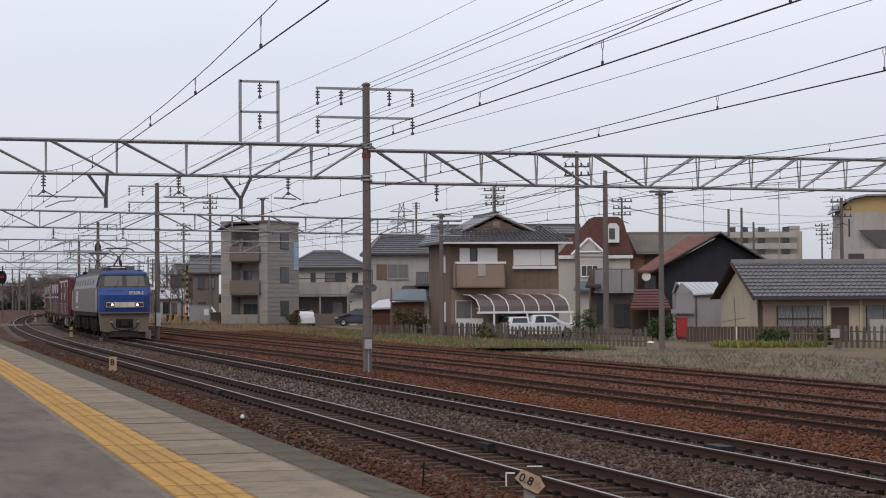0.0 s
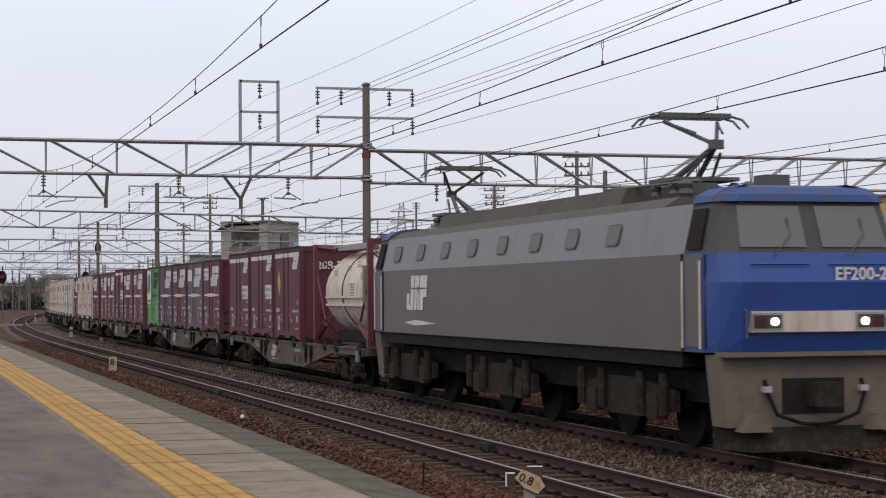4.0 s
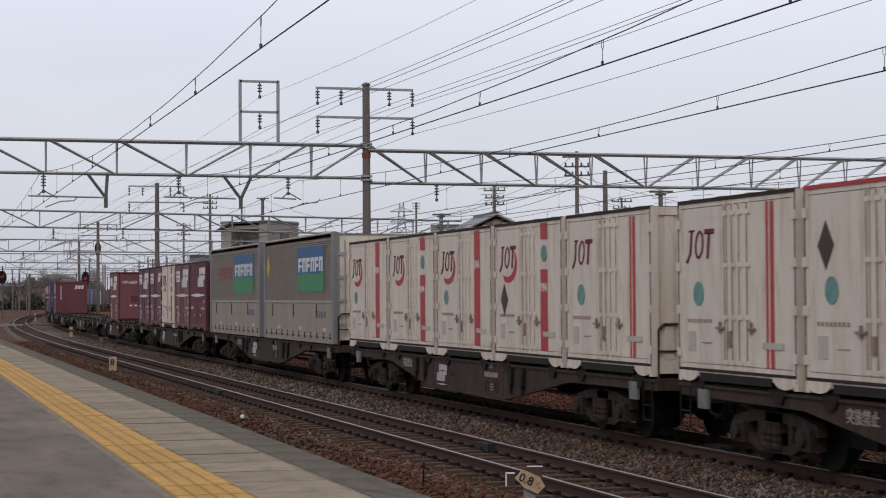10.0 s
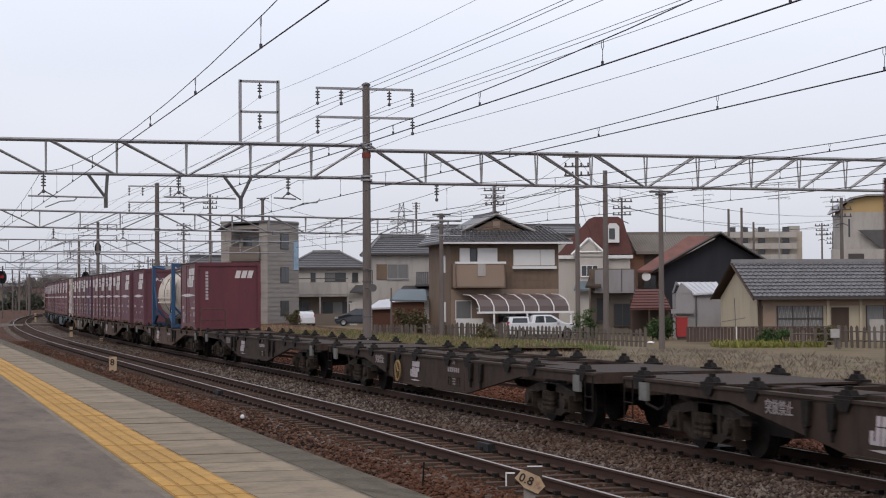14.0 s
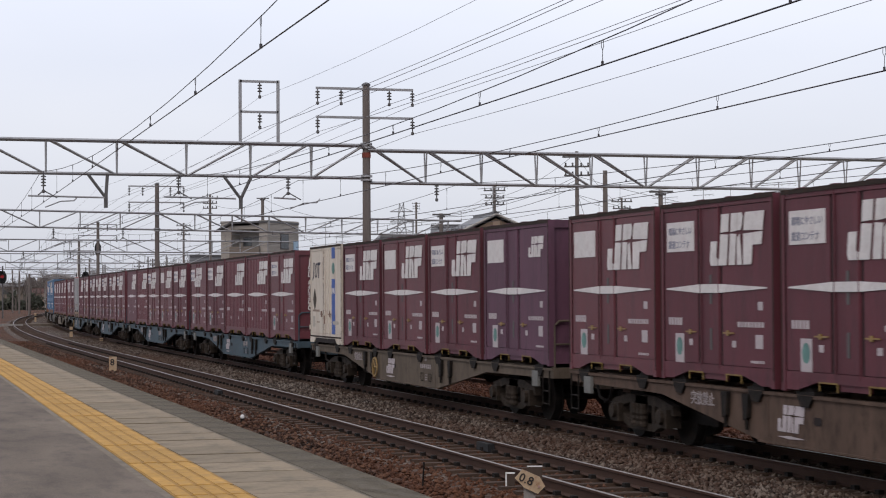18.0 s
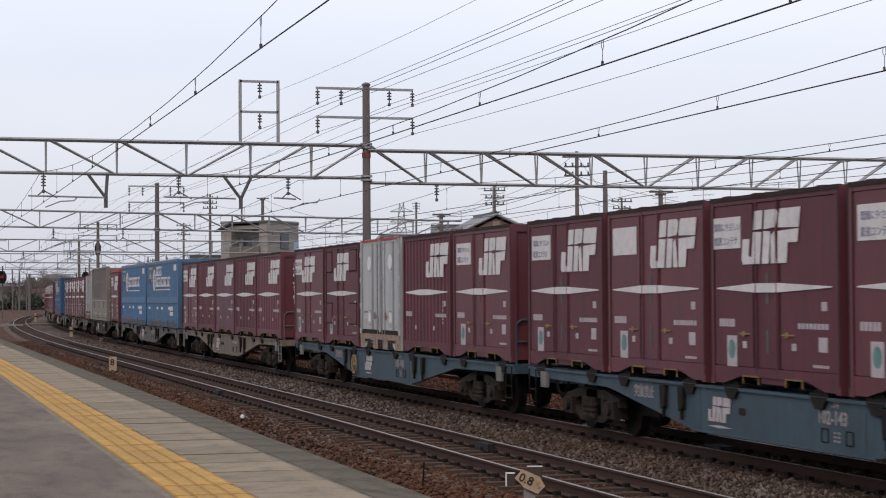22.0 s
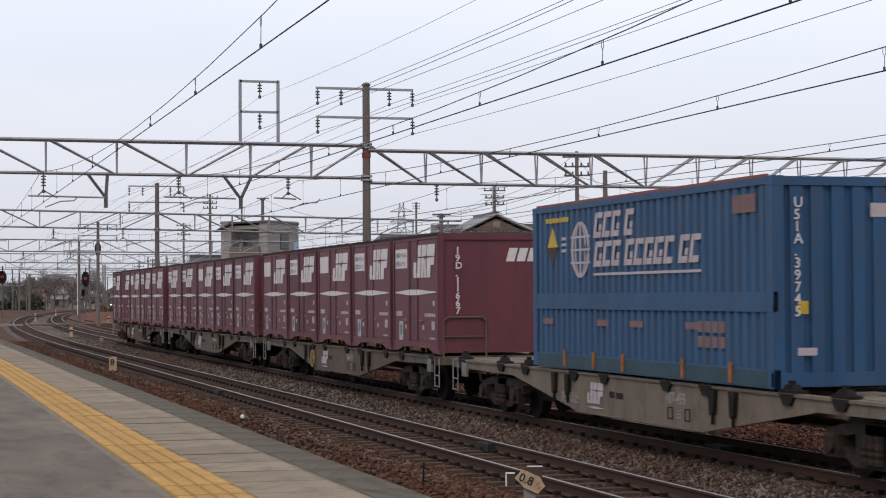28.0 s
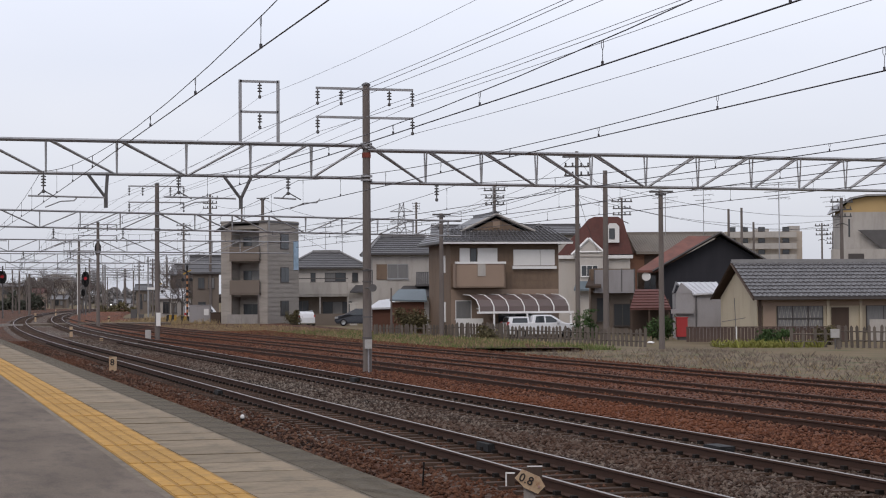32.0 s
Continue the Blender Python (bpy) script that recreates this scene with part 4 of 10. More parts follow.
GREENISH = surface("blue_green_print", (0.11, 0.22, 0.20), 0.7, vary=0.5, size=6.0)


def end_door_container(paint, text):
    """A container with doors in its end: number, mark and blue card on the end wall."""
    c = dry_container(paint, "blank", words="faded rose-maroon" if paint is MAROON_FADED else "maroon")
    x = 1.86
    part("end_door", Shape().box(1.80, x, -1.10, -0.02, 0.2, 2.40).box(1.80, x, 0.02, 1.10, 0.2, 2.40), paint, c)
    part("end_post", Shape().box(x, x + 0.03, -0.02, 0.05, 0.1, 2.45), paint, c)
    letters(text, 0.20, DECAL, c, Matrix.Translation((x + 0.002, -1.0, 1.92)) @ pose(0, 0, 0, 90, 0, 90))
    s = Shape()
    for k in range(3):
        y0 = 0.20 + k * 0.24
        s.slab([(y0, 1.92), (y0 + 0.2, 1.92), (y0 + 0.28, 2.22), (y0 + 0.08, 2.22)], 0.006, "x", x)
    for y0 in (-1.13, -0.04, 1.09):
        part("door_edge", Shape().box(x - 0.03, x + 0.008, y0, y0 + 0.035, 0.12, 2.42), EDGE_GRIME, c, "rusty door edge")
    part("end_sill", Shape().box(x - 0.03, x + 0.012, -1.2, 1.2, 0.08, 0.17).box(x - 0.03, x + 0.012, -1.2, 1.2, 2.40, 2.46), EDGE_GRIME, c, "rusty sill and header")
    part("patch", Shape().box(x, x + 0.005, -0.55, -0.2, 0.98, 1.32).box(x, x + 0.005, 0.2, 0.7, 0.28, 0.66), MAROON, c, "darker repainted patches")
    part("carrier_mark", s, DECAL, c, "white slanted carrier mark")
    part("band", Shape().box(x, x + 0.006, 0.18, 0.98, 1.42, 1.68), DECAL, c, "plain cream panel")
    cd = part("card", Shape().box(x, x + 0.006, 0.42, 0.72, 0.88, 1.28), DECAL, c, "white card with a blue globe")
    part("globe", Shape().lathe([(0.12, 0.006), (0.12, 0.009)], (x, 0.57, 1.11), "x", 14), GREENISH, cd)
    part("small_plates", Shape().box(x, x + 0.006, -0.62, -0.48, 0.79, 0.86).box(x, x + 0.006, -0.38, -0.25, 0.79, 0.86).box(x, x + 0.006, 0.32, 0.45, 0.14, 0.20), DECAL, c)
    part("latch_bar", Shape().box(x, x + 0.025, -0.32, 0.0, 0.96, 0.99), STEEL_DARK, c)
    return c


def white_container(band, logo, lines=False, diamond=False, paint=None, words="off-white", full=False):
    """A white leased container with hinged doors on thick rods and a coloured upright band."""
    L, W, H = 3.70, 2.45, 2.52
    b = -W / 2
    paint = paint or CREAM
    c = thing("freight_container", "%s steel freight container with %s" % (words, "a coloured upright band" if band else "a dark diamond mark"), "container", group="containers on the train")
    body = part("body", shell(L, W, H), paint, c)
    posts(c, L, W, H, paint)
    part("roof", Shape().box(-L / 2 + 0.03, L / 2 - 0.03, -W / 2 + 0.05, W / 2 - 0.05, H - 0.03, H + 0.006), STEEL_DARK, body)
    for x0, x1 in ((-1.74, -0.25), (-0.22, 0.40), (0.43, 1.74)):
        part("door", Shape().box(x0, x1, b + 0.012, b + 0.045, 0.26, H - 0.11), paint, c)
    for x in (-0.24, 0.0, 0.22, 0.46):
        s = Shape().rod((x, b + 0.006, 0.2), (x, b + 0.006, H - 0.05), 0.014, n=6)
        for z in (0.3, 0.9, 1.6, 2.3):
            s.box(x - 0.05, x + 0.05, b - 0.01, b + 0.03, z - 0.03, z + 0.03)
        part("lock_rod", s, paint if paint is CREAM else STEEL, c)
    s = Shape()
    for x in (-1.80, 1.80):
        for z in (0.4, 1.0, 1.6, 2.2):
            s.box(x - 0.06, x + 0.06, b - 0.02, b + 0.02, z - 0.06, z + 0.06)
    part("hinges", s, paint, c)
    y = b + 0.010
    mark = BLUE_BAND if band is BLUE_BAND else RED
    part("top_edge", Shape().box(-L / 2 + 0.005, L / 2 - 0.005, b - 0.004, b + 0.05, H - 0.04, H + 0.012), EDGE_GRIME if band else RED, c, "rusty dark roof edge" if band else "red roof edge")
    for x in (-1.83, 1.80):
        part("post_edge", Shape().box(x, x + 0.03, b - 0.004, b + 0.01, 0.1, H - 0.02), EDGE_GRIME, c, "rusty post edge")
    # Thin brown strips paint the shadow lines that the lock rods throw.
    for x in (-0.30, -0.06, 0.16, 0.40):
        part("rod_shade", Shape().box(x - 0.012, x + 0.012, b + 0.006, b + 0.013, 0.27, H - 0.12), ROD_SHADE, c, "brown strip painted as the shadow line beside a lock rod")
    for x in (-0.235, 0.415):
        part("door_seam", Shape().box(x - 0.014, x + 0.014, b + 0.004, b + 0.04, 0.26, H - 0.11), STEEL_DARK, c)
    if logo:
        s = Shape()
        z0 = 1.70
        up = lambda u, v: (u + 0.16 * v, z0 + v)
        s.slab([up(-1.47, 0.06), up(-1.40, 0.06), up(-1.40, 0.40), up(-1.47, 0.40)], -0.006, at=y).slab([up(-1.58, -0.04), up(-1.50, -0.06), up(-1.41, 0.06), up(-1.47, 0.08)], -0.006, at=y)
        s.box(-1.46, -1.28, y - 0.006, y, z0 + 0.38, z0 + 0.41)
        oval = [(0.145 * math.cos(w), 0.20 * math.sin(w)) for w in np.linspace(0, 2 * math.pi, 17)]
        s.slab([up(-1.15 + a, 0.20 + b) for a, b in oval] + [up(-1.15 + a * 0.62, 0.20 + b * 0.80) for a, b in oval[::-1]], -0.006, at=y)
        s.slab([up(-0.88, 0.0), up(-0.80, 0.0), up(-0.80, 0.36), up(-0.88, 0.36)], -0.006, at=y).slab([up(-1.0, 0.34), up(-0.68, 0.34), up(-0.68, 0.41), up(-1.0, 0.41)], -0.006, at=y)
        part("owner_mark", s, NAVY if band is BLUE_BAND else DARK_RED, c, "owner's mark in plain strokes")
        if logo == "swoosh":
            s = Shape()
            arc = [(-1.05 + 0.50 * math.cos(w), z0 + 0.08 + 0.34 * math.sin(w)) for w in np.linspace(-2.1, 0.6, 14)]
            arc2 = [(-1.12 + 0.46 * math.cos(w), z0 + 0.15 + 0.30 * math.sin(w)) for w in np.linspace(0.6, -2.1, 14)]
            part("swoosh", s.slab(arc + arc2, -0.005, at=y), mark, c, "curved swoosh under the mark")
    if lines:
        part("band", Shape().box(0.98, 1.04, y - 0.006, y, 0.25, H - 0.12).box(1.10, 1.20, y - 0.006, y, 0.25, H - 0.12), band, c, "two thin upright lines")
        part("round_mark", Shape().lathe([(0.17, 0.0), (0.17, 0.006)], (-1.15, y - 0.008, 1.22), "y", 14), GREENISH, c, "green round leaf mark")
    elif band:
        s = Shape().box(0.74, 1.10, y - 0.006, y, 0.25, H - 0.06) if full else Shape().box(0.74, 1.10, y - 0.006, y, 0.25, 1.66).box(0.74, 1.10, y - 0.006, y, 2.18, H - 0.06)
        bn = part("band", s, band, c, "broad upright band")
        part("round_mark", Shape().lathe([(0.15, 0.0), (0.15, 0.006)], (0.92 if not full else -1.2, y - 0.008, 1.93 if not full else 1.18), "y", 14), GREENISH, c, "green round leaf mark")
        letters("19A", 0.21, DECAL, bn, Matrix.Translation((0.735, y - 0.008, 1.74 if full else 1.28)) @ pose(0, 0, 0, 90, 0, 0))
    if diamond:
        z = 1.14 if band else 1.79
        part("diamond", Shape().slab([(-1.50, z), (-1.29, z + 0.30), (-1.08, z), (-1.29, z - 0.30)], -0.006, at=y), WOOD_BROWN, c, "dark diamond mark")
        if not band:
            part("round_mark", Shape().lathe([(0.17, 0.0), (0.17, 0.006)], (-1.15, y - 0.008, 1.25), "y", 14), GREENISH, c, "green round leaf mark")
    s = Shape()
    bars(s, -1.55, 0.80, 0.85, 0.09, y, 1, 8, 0.6)
    bars(s, -1.05, 0.52, 0.34, 0.05, y, 1, 5, 0.5)
    part("markings", s, FAINT_BROWN, c, "small worn dark markings")
    part("card", Shape().box(-1.52, -1.26, y - 0.004, y, 0.42, 0.70), CARD_WARM, c, "grey card holder")
    part("plate", Shape().box(0.86, 1.46, y - 0.010, y, 0.50, 0.585), CARD_WARM, c, "pale number plate across the band")
    part("latch", Shape().box(-0.17, -0.08, y - 0.02, y, 0.50, 0.72), FAINT_BROWN, c, "rusty latch")
    for x in (-0.42, 0.55):
        part("handle", Shape().box(x - 0.13, x + 0.13, b - 0.02, b + 0.0, 0.74, 0.77).box(x - 0.02, x + 0.02, b - 0.024, b, 0.68, 0.84), FAINT_BROWN, c, "rusty door handle")
    for x in (-1.50, 1.50):
        part("foot_skirt", Shape().slab([(x + 0.34 * math.cos(w), 0.15 + 0.15 * math.sin(w)) for w in np.linspace(math.pi, 2 * math.pi, 11)], 0.02, at=b - 0.004), paint, c, "half-round foot skirt")
    part("sill_edge", Shape().box(-1.82, 1.82, b - 0.006, b + 0.012, 0.15, 0.19), EDGE_GRIME, c, "rusty sill edge")
    part("sill_gap", Shape().box(-1.12, 1.12, b - 0.003, b + 0.012, 0.02, 0.13), DARK, c, "dark fork pockets under the doors")
    return c


def wing_container(L, logo=True, red=True):
    """A long grey container with a finely ribbed wing side over plain drop panels."""
    paint = WING_PALE if logo else GREY_WING
    W, H = 2.46, 2.85
    a, b = L / 2, -W / 2
    c = thing("wing_container", "long grey ribbed container%s" % (" with blue and green mark" if logo else ""), "container", group="containers on the train")
    s = Shape().box(-a + 0.05, a - 0.06, b + 0.05, -b - 0.05, 0.1, H - 0.06)
    for x0, x1 in ((-a, -a + 0.16), (a - 0.2, a)):
        for y0, y1 in ((b, b + 0.16), (-b - 0.16, -b)):
            s.box(x0, x1, y0, y1, 0.0, H)
    s.box(-a, a, b + 0.005, b + 0.10, 0.0, 0.20).box(-a, a, b, b + 0.12, H - 0.10, H).box(-a, a, -b - 0.12, -b, H - 0.10, H)
    body = part("body", s, paint, c)
    for x0, x1 in ((-a - 0.004, -a + 0.22), (a - 0.26, a + 0.004)):
        part("end_post", Shape().box(x0, x1, b - 0.006, b + 0.10, 0.0, H + 0.01), PALE_POST if logo else paint, c, "pale blue-grey end post" if logo else "")
    part("top_rail", Shape().slab([(b + 0.0, H - 0.10), (b + 0.0, H - 0.03), (b + 0.05, H + 0.03), (b + 0.14, H + 0.03), (b + 0.14, H - 0.10)], L - 0.5, "x", -a + 0.23), PALE_TAN, c, "pale rounded top rail")
    part("waist_rail", Shape().box(-a + 0.22, a - 0.26, b - 0.008, b + 0.06, 1.05, 1.11), PALE_TAN, c, "pale waist rail")
    s = Shape()
    n = 30
    for i in range(n):
        z = 1.10 + i * (H - 1.24) / n
        s.box(-a + 0.18, a - 0.22, b + 0.004, b + 0.06, z, z + 0.56 * (H - 1.24) / n)
    part("ribbed_wing", s, paint, c, "finely ribbed grey wing side")
    for i in range(3):
        x0 = -a + 0.18 + i * (L - 0.4) / 3
        pn = part("drop_panel", Shape().box(x0 + 0.01, x0 + (L - 0.4) / 3 - 0.01, b + 0.01, b + 0.05, 0.24, 1.06), paint, c, "plain grey drop panel")
        part("slot", Shape().box(x0 + 1.1, x0 + 1.16, b - 0.004, b + 0.012, 0.66, 1.02), RUNNING, pn)
        part("plate", Shape().box(x0 + 1.9, x0 + 2.3, b + 0.002, b + 0.012, 0.30, 0.40), DECAL_DIM, pn)
    for i in range(12):
        x = -a + 0.4 + i * (L - 0.8) / 11
        part("latch", Shape().box(x - 0.03, x + 0.03, b - 0.02, b + 0.02, 0.12, 0.26), RUNNING, c)
    part("foot_rail", Shape().box(-a + 0.23, a - 0.27, b - 0.012, b + 0.03, 0.17, 0.24), PALE_TAN, c, "pale foot rail under the panels")
    if logo:
        y = b - 0.002
        x0, wide = -a + 4.9, 3.4
        m = part("owner_panel", Shape().box(x0, x0 + wide, y - 0.006, y + 0.004, 1.75, 2.56), BLUE_LOGO, c, "blue owner's panel")
        part("green_hill", Shape().slab([(x0, 1.35), (x0 + wide, 1.35), (x0 + wide, 1.84), (x0 + 2.4, 1.80), (x0 + 1.2, 1.86), (x0, 1.80)], -0.009, at=y), GREEN_LOGO, m, "green lower field")
        s = Shape()
        for k in range(6):
            x1 = x0 + 0.20 + k * 0.53
            s.box(x1, x1 + 0.15, y - 0.012, y, 1.88, 2.26).box(x1 + 0.15, x1 + 0.42, y - 0.012, y, 2.16, 2.26)
            if k % 2:
                s.box(x1 + 0.29, x1 + 0.42, y - 0.012, y, 1.88, 2.16)
            else:
                s.box(x1 + 0.15, x1 + 0.42, y - 0.012, y, 2.00, 2.08)
        part("white_strokes", s, DECAL, m, "white strokes of the owner's mark")
        s = Shape()
        if red:
            for k in range(5):
                x1 = -a + 1.9 + k * 0.52
                s.box(x1, x1 + 0.11, y - 0.006, y, 1.82, 2.20).box(x1 + 0.11, x1 + 0.38, y - 0.006, y, 2.11, 2.20).box(x1 + 0.11, x1 + 0.38, y - 0.006, y, 1.82, 1.91).box(x1 + 0.27, x1 + 0.38, y - 0.006, y, 1.91, 2.11)
            part("red_mark", s, FADED_RED, c, "faded red shipper's mark")
        else:
            s.slab([(-a + 0.45, 2.10), (-a + 0.72, 2.38), (-a + 0.99, 2.10), (-a + 0.72, 1.78)], -0.006, at=y)
            part("warning_diamond", s, YELLOW, c, "small yellow warning diamond")
        s = Shape()
        bars(s, a - 2.2, 0.60, 1.3, 0.28, b + 0.008, 1, 4, 0.62)
        part("small_writing", s, DULL_BLUE, c)
    part("end_wall", Shape().box(a - 0.06, a - 0.02, b + 0.16, -b - 0.16, 0.1, H - 0.1), CREAM if logo else paint, c, "off-white end doors" if logo else "grey end wall")
    s = Shape()
    for y in (b + 0.3, -0.25, 0.25):
        s.rod((a, y, 0.2), (a, y, H - 0.2), 0.02, n=5)
    for z in (0.5, 1.1, 1.7, 2.3):
        s.box(a - 0.02, a + 0.01, b + 0.12, b + 0.34, z - 0.04, z + 0.04)
    part("end_rods", s, STEEL, c)
    if logo:
        part("end_mark", Shape().box(a - 0.02, a - 0.01, b + 0.5, b + 1.4, 1.75, 2.2), BLUE_LOGO, c, "blue mark on the end doors")
        part("end_mark_foot", Shape().box(a - 0.02, a - 0.008, b + 0.5, b + 1.4, 1.55, 1.76), GREEN_LOGO, c, "green field on the end doors")
    return c


BLUE_PALE = surface("faded_blue_paint", (0.052, 0.125, 0.225), 0.6, vary=0.3, size=1.0, streak=(2, 2, 0.4), dirt=(0.10, 0.13, 0.17), dirt_amount=0.7)
SILL_BLUE = surface("grimy_blue_green_paint", (0.024, 0.058, 0.080), 0.65, vary=0.4, size=2.0, dirt=(0.03, 0.03, 0.03), dirt_amount=0.7)
TAN_EDGE = surface("tan_roof_edge", (0.26, 0.19, 0.09), 0.7, vary=0.3, size=2.0)
ORANGE = surface("worn_orange_paint", (0.30, 0.11, 0.025), 0.7, vary=0.4, size=6.0, dirt=(0.08, 0.04, 0.03), dirt_amount=0.7)
DULL_BLUE = surface("dull_blue_lettering", (0.075, 0.11, 0.15), 0.7, vary=0.3, size=4.0)
PALE_TAN = surface("pale_tan_steel", (0.27, 0.245, 0.21), 0.6, vary=0.2, size=1.5, dirt=(0.16, 0.13, 0.10))
PALE_POST = surface("pale_blue_grey_paint", (0.165, 0.172, 0.182), 0.6, vary=0.2, size=1.2, dirt=(0.15, 0.14, 0.13))
BLUE_LOGO = surface("blue_sign_paint", (0.02, 0.09, 0.22), 0.6, vary=0.25, size=2.0)
GREEN_LOGO = surface("green_sign_paint", (0.03, 0.19, 0.075), 0.6, vary=0.3)
RED_FAINT = surface("faint_red_marking", (0.17, 0.10, 0.095), 0.7, vary=0.4, size=5.0)
FADED_RED = surface("faded_red_mark", (0.25, 0.075, 0.065), 0.7, vary=0.3, size=5.0)
RED_EDGE = surface("rusty_red_edge", (0.22, 0.06, 0.05), 0.7, vary=0.3)
RED_DIM = surface("faded_red_paint", (0.32, 0.20, 0.17), 0.7, vary=0.3)


def blue_container(worn, end_mark="", double=False):
    """A thirty-one-foot blue container: deep upright ribs above a waist rail, ribs below it."""
    L, W, H = 9.41, 2.47, 2.72
    a, b = L / 2, -W / 2
    c = thing("blue_container", "long weathered blue ribbed container with white markings", "container", group="containers on the train")
    s = Shape().box(-a + 0.05, a - 0.07, b + 0.075, -b - 0.06, 0.1, H - 0.05)
    for x0, x1 in ((-a, -a + 0.2), (a - 0.2, a)):
        for y0, y1 in ((b, b + 0.16), (-b - 0.16, -b)):
            s.box(x0, x1, y0, y1, 0.0, H)
            s.box(x0 - 0.004, x1 + 0.004, y0 - 0.004, y1 + 0.004, H - 0.12, H + 0.004)
    s.box(-a, a, b + 0.004, b + 0.1, 0.0, 0.24).box(-a, a, b, b + 0.1, H - 0.1, H - 0.002).box(-a, a, -b - 0.1, -b, H - 0.1, H - 0.002)
    s.box(-a, a, b - 0.004, b + 0.07, 0.98, 1.10).box(-a, a, b + 0.006, b + 0.07, 1.10, 1.24)
    s.box(a - 0.07, a - 0.004, b, -b, 0.02, 0.2).box(a - 0.07, a - 0.004, b, -b, H - 0.12, H - 0.004)
    skin = BLUE_WORN if worn else BLUE_PALE if double else BLUE_BOX
    body = part("body", s, skin, c)
    for nm, z0, z1 in (("upper_ribs", 1.24, H - 0.1), ("lower_ribs", 0.24, 0.98)):
        s = Shape()
        n = 34
        for i in range(n):
            x = -a + 0.22 + (L - 0.44) * (i + 0.5) / n
            w = (L - 0.44) / n * 0.27
            s.slab([(x - w * 1.4, b + 0.075), (x - w * 0.9, b + 0.014), (x + w * 0.9, b + 0.014), (x + w * 1.4, b + 0.075)], z1 - z0, "z", z0)
        part(nm, s, skin, c)
    s = Shape()
    for i in range(7):
        y = b + 0.2 + (W - 0.4) * (i + 0.5) / 7
        w = (W - 0.4) / 7 * 0.3
        s.box(a - 0.07, a - 0.02, y - w, y + w, 0.2, H - 0.12)
    part("end_ribs", s, skin, c)
    part("roof_edge", Shape().box(-a + 0.2, a - 0.2, b + 0.002, b + 0.06, H - 0.004, H + 0.035), RED_EDGE if worn else STEEL if double else TAN_EDGE, c, "worn coloured roof edge")
    part("base_rail", Shape().box(-a + 0.2, a - 0.2, b - 0.003, b + 0.05, 0.015, 0.22), SILL_BLUE, c, "grimy blue-green base rail")
    mark = DECAL if not worn else DECAL_DIM
    y = b + 0.014
    s = Shape()
    for w in (0.0, 0.45, 0.9):
        s.slab([(-a + 2.35 + 0.42 * math.cos(t) * math.cos(w), 1.95 + 0.46 * math.sin(t)) for t in np.linspace(0, 2 * math.pi, 25)[:-1]]
               + [(-a + 2.35 + (0.42 * math.cos(w) - 0.05) * math.cos(t), 1.95 + 0.42 * math.sin(t)) for t in np.linspace(2 * math.pi, 0, 25)[:-1]], -0.008, at=y)
    for z in (1.72, 1.93, 2.14):
        s.box(-a + 1.9, -a + 2.8, y - 0.008, y, z, z + 0.035)
    s.box(-a + 2.32, -a + 2.38, y - 0.008, y, 1.5, 2.4)
    part("globe_mark", s, mark, c, "white outlined globe")
    s = Shape()
    rows = ((1.66, 0.40, (3, 5, 2)), (2.12, 0.40, (3, 1))) if double or worn else ((1.72, 0.44, (3, 5, 2)),)
    for z, tall, groups in rows:
        x, lean = -a + 2.95, 0.30 * tall
        for n in groups:
            for k in range(n):
                put = lambda u, v: (x + u * 0.35 + lean * v, z + v * tall)
                shapes = ([(0, 0), (0.30, 0), (0.30, 1), (0, 1)], [(0.34, 0.78), (0.92, 0.78), (0.92, 1), (0.34, 1)], [(0.34, 0), (0.92, 0), (0.92, 0.24), (0.34, 0.24)], [(0.60, 0.28), (0.90, 0.28), (0.90, 0.52), (0.60, 0.52)])
                for q in shapes[:4 - (k % 3 == 1)]:
                    s.slab([put(u, v) for u, v in q], -0.008, at=y)
                x += 0.385
            x += 0.16
    s.box(-a + 2.95, -a + 7.15, y - 0.008, y, 1.52, 1.56)
    part("owner_name", s, mark, c, "slanted white strokes of a name")
    s = Shape()
    s.slab([(-a + 0.86, 2.02), (-a + 1.14, 2.02), (-a + 1.0, 2.33)], -0.008, at=y).slab([(-a + 0.74, 2.02), (-a + 1.0, 2.35), (-a + 1.26, 2.02)], -0.004, at=y)
    dm = part("warning_diamond", s, YELLOW, c, "yellow and dark warning diamond")
    part("lower_half", Shape().slab([(-a + 0.74, 2.018), (-a + 1.26, 2.018), (-a + 1.0, 1.69)], -0.006, at=y), WOOD_BROWN, dm)
    s = Shape()
    bars(s, -a + 1.35, 1.9, 0.42, 0.30, y - 0.002, 3, 1, 0.5)
    part("small_writing", s, DECAL_DIM, c)
    s = Shape()
    bars(s, -a + 0.65, 2.42, 1.15, 0.10, y - 0.002, 1, 7, 0.8)
    part("yellow_writing", s, YELLOW, c, "yellow row of characters")
    for x in (1.6, 2.95, 4.2, 6.5, 8.1):
        part("lashing", Shape().box(-a + x, -a + x + 0.07, b - 0.03, b + 0.0, 0.03, 0.30), ORANGE, c, "orange lashing bar")
    s = Shape()
    for x in (0.5, 3.1, 4.5, 6.6):
        s.box(-a + x, -a + x + 0.5, y - 0.008, y, 0.72, 0.82)
    bars(s, -a + 7.0, 0.45, 0.95, 0.42, y - 0.002, 2, 4, 0.75)
    s.box(-a + 8.2, -a + 8.9, y - 0.008, y, 2.28, 2.52)
    part("markings", s, RED_FAINT if worn else DECAL, c)
    s = Shape()
    for x in (1.8, 3.0, 5.2, 6.6):
        s.box(-a + x, -a + x + 0.34, b - 0.002, b + 0.01, 0.06, 0.18)
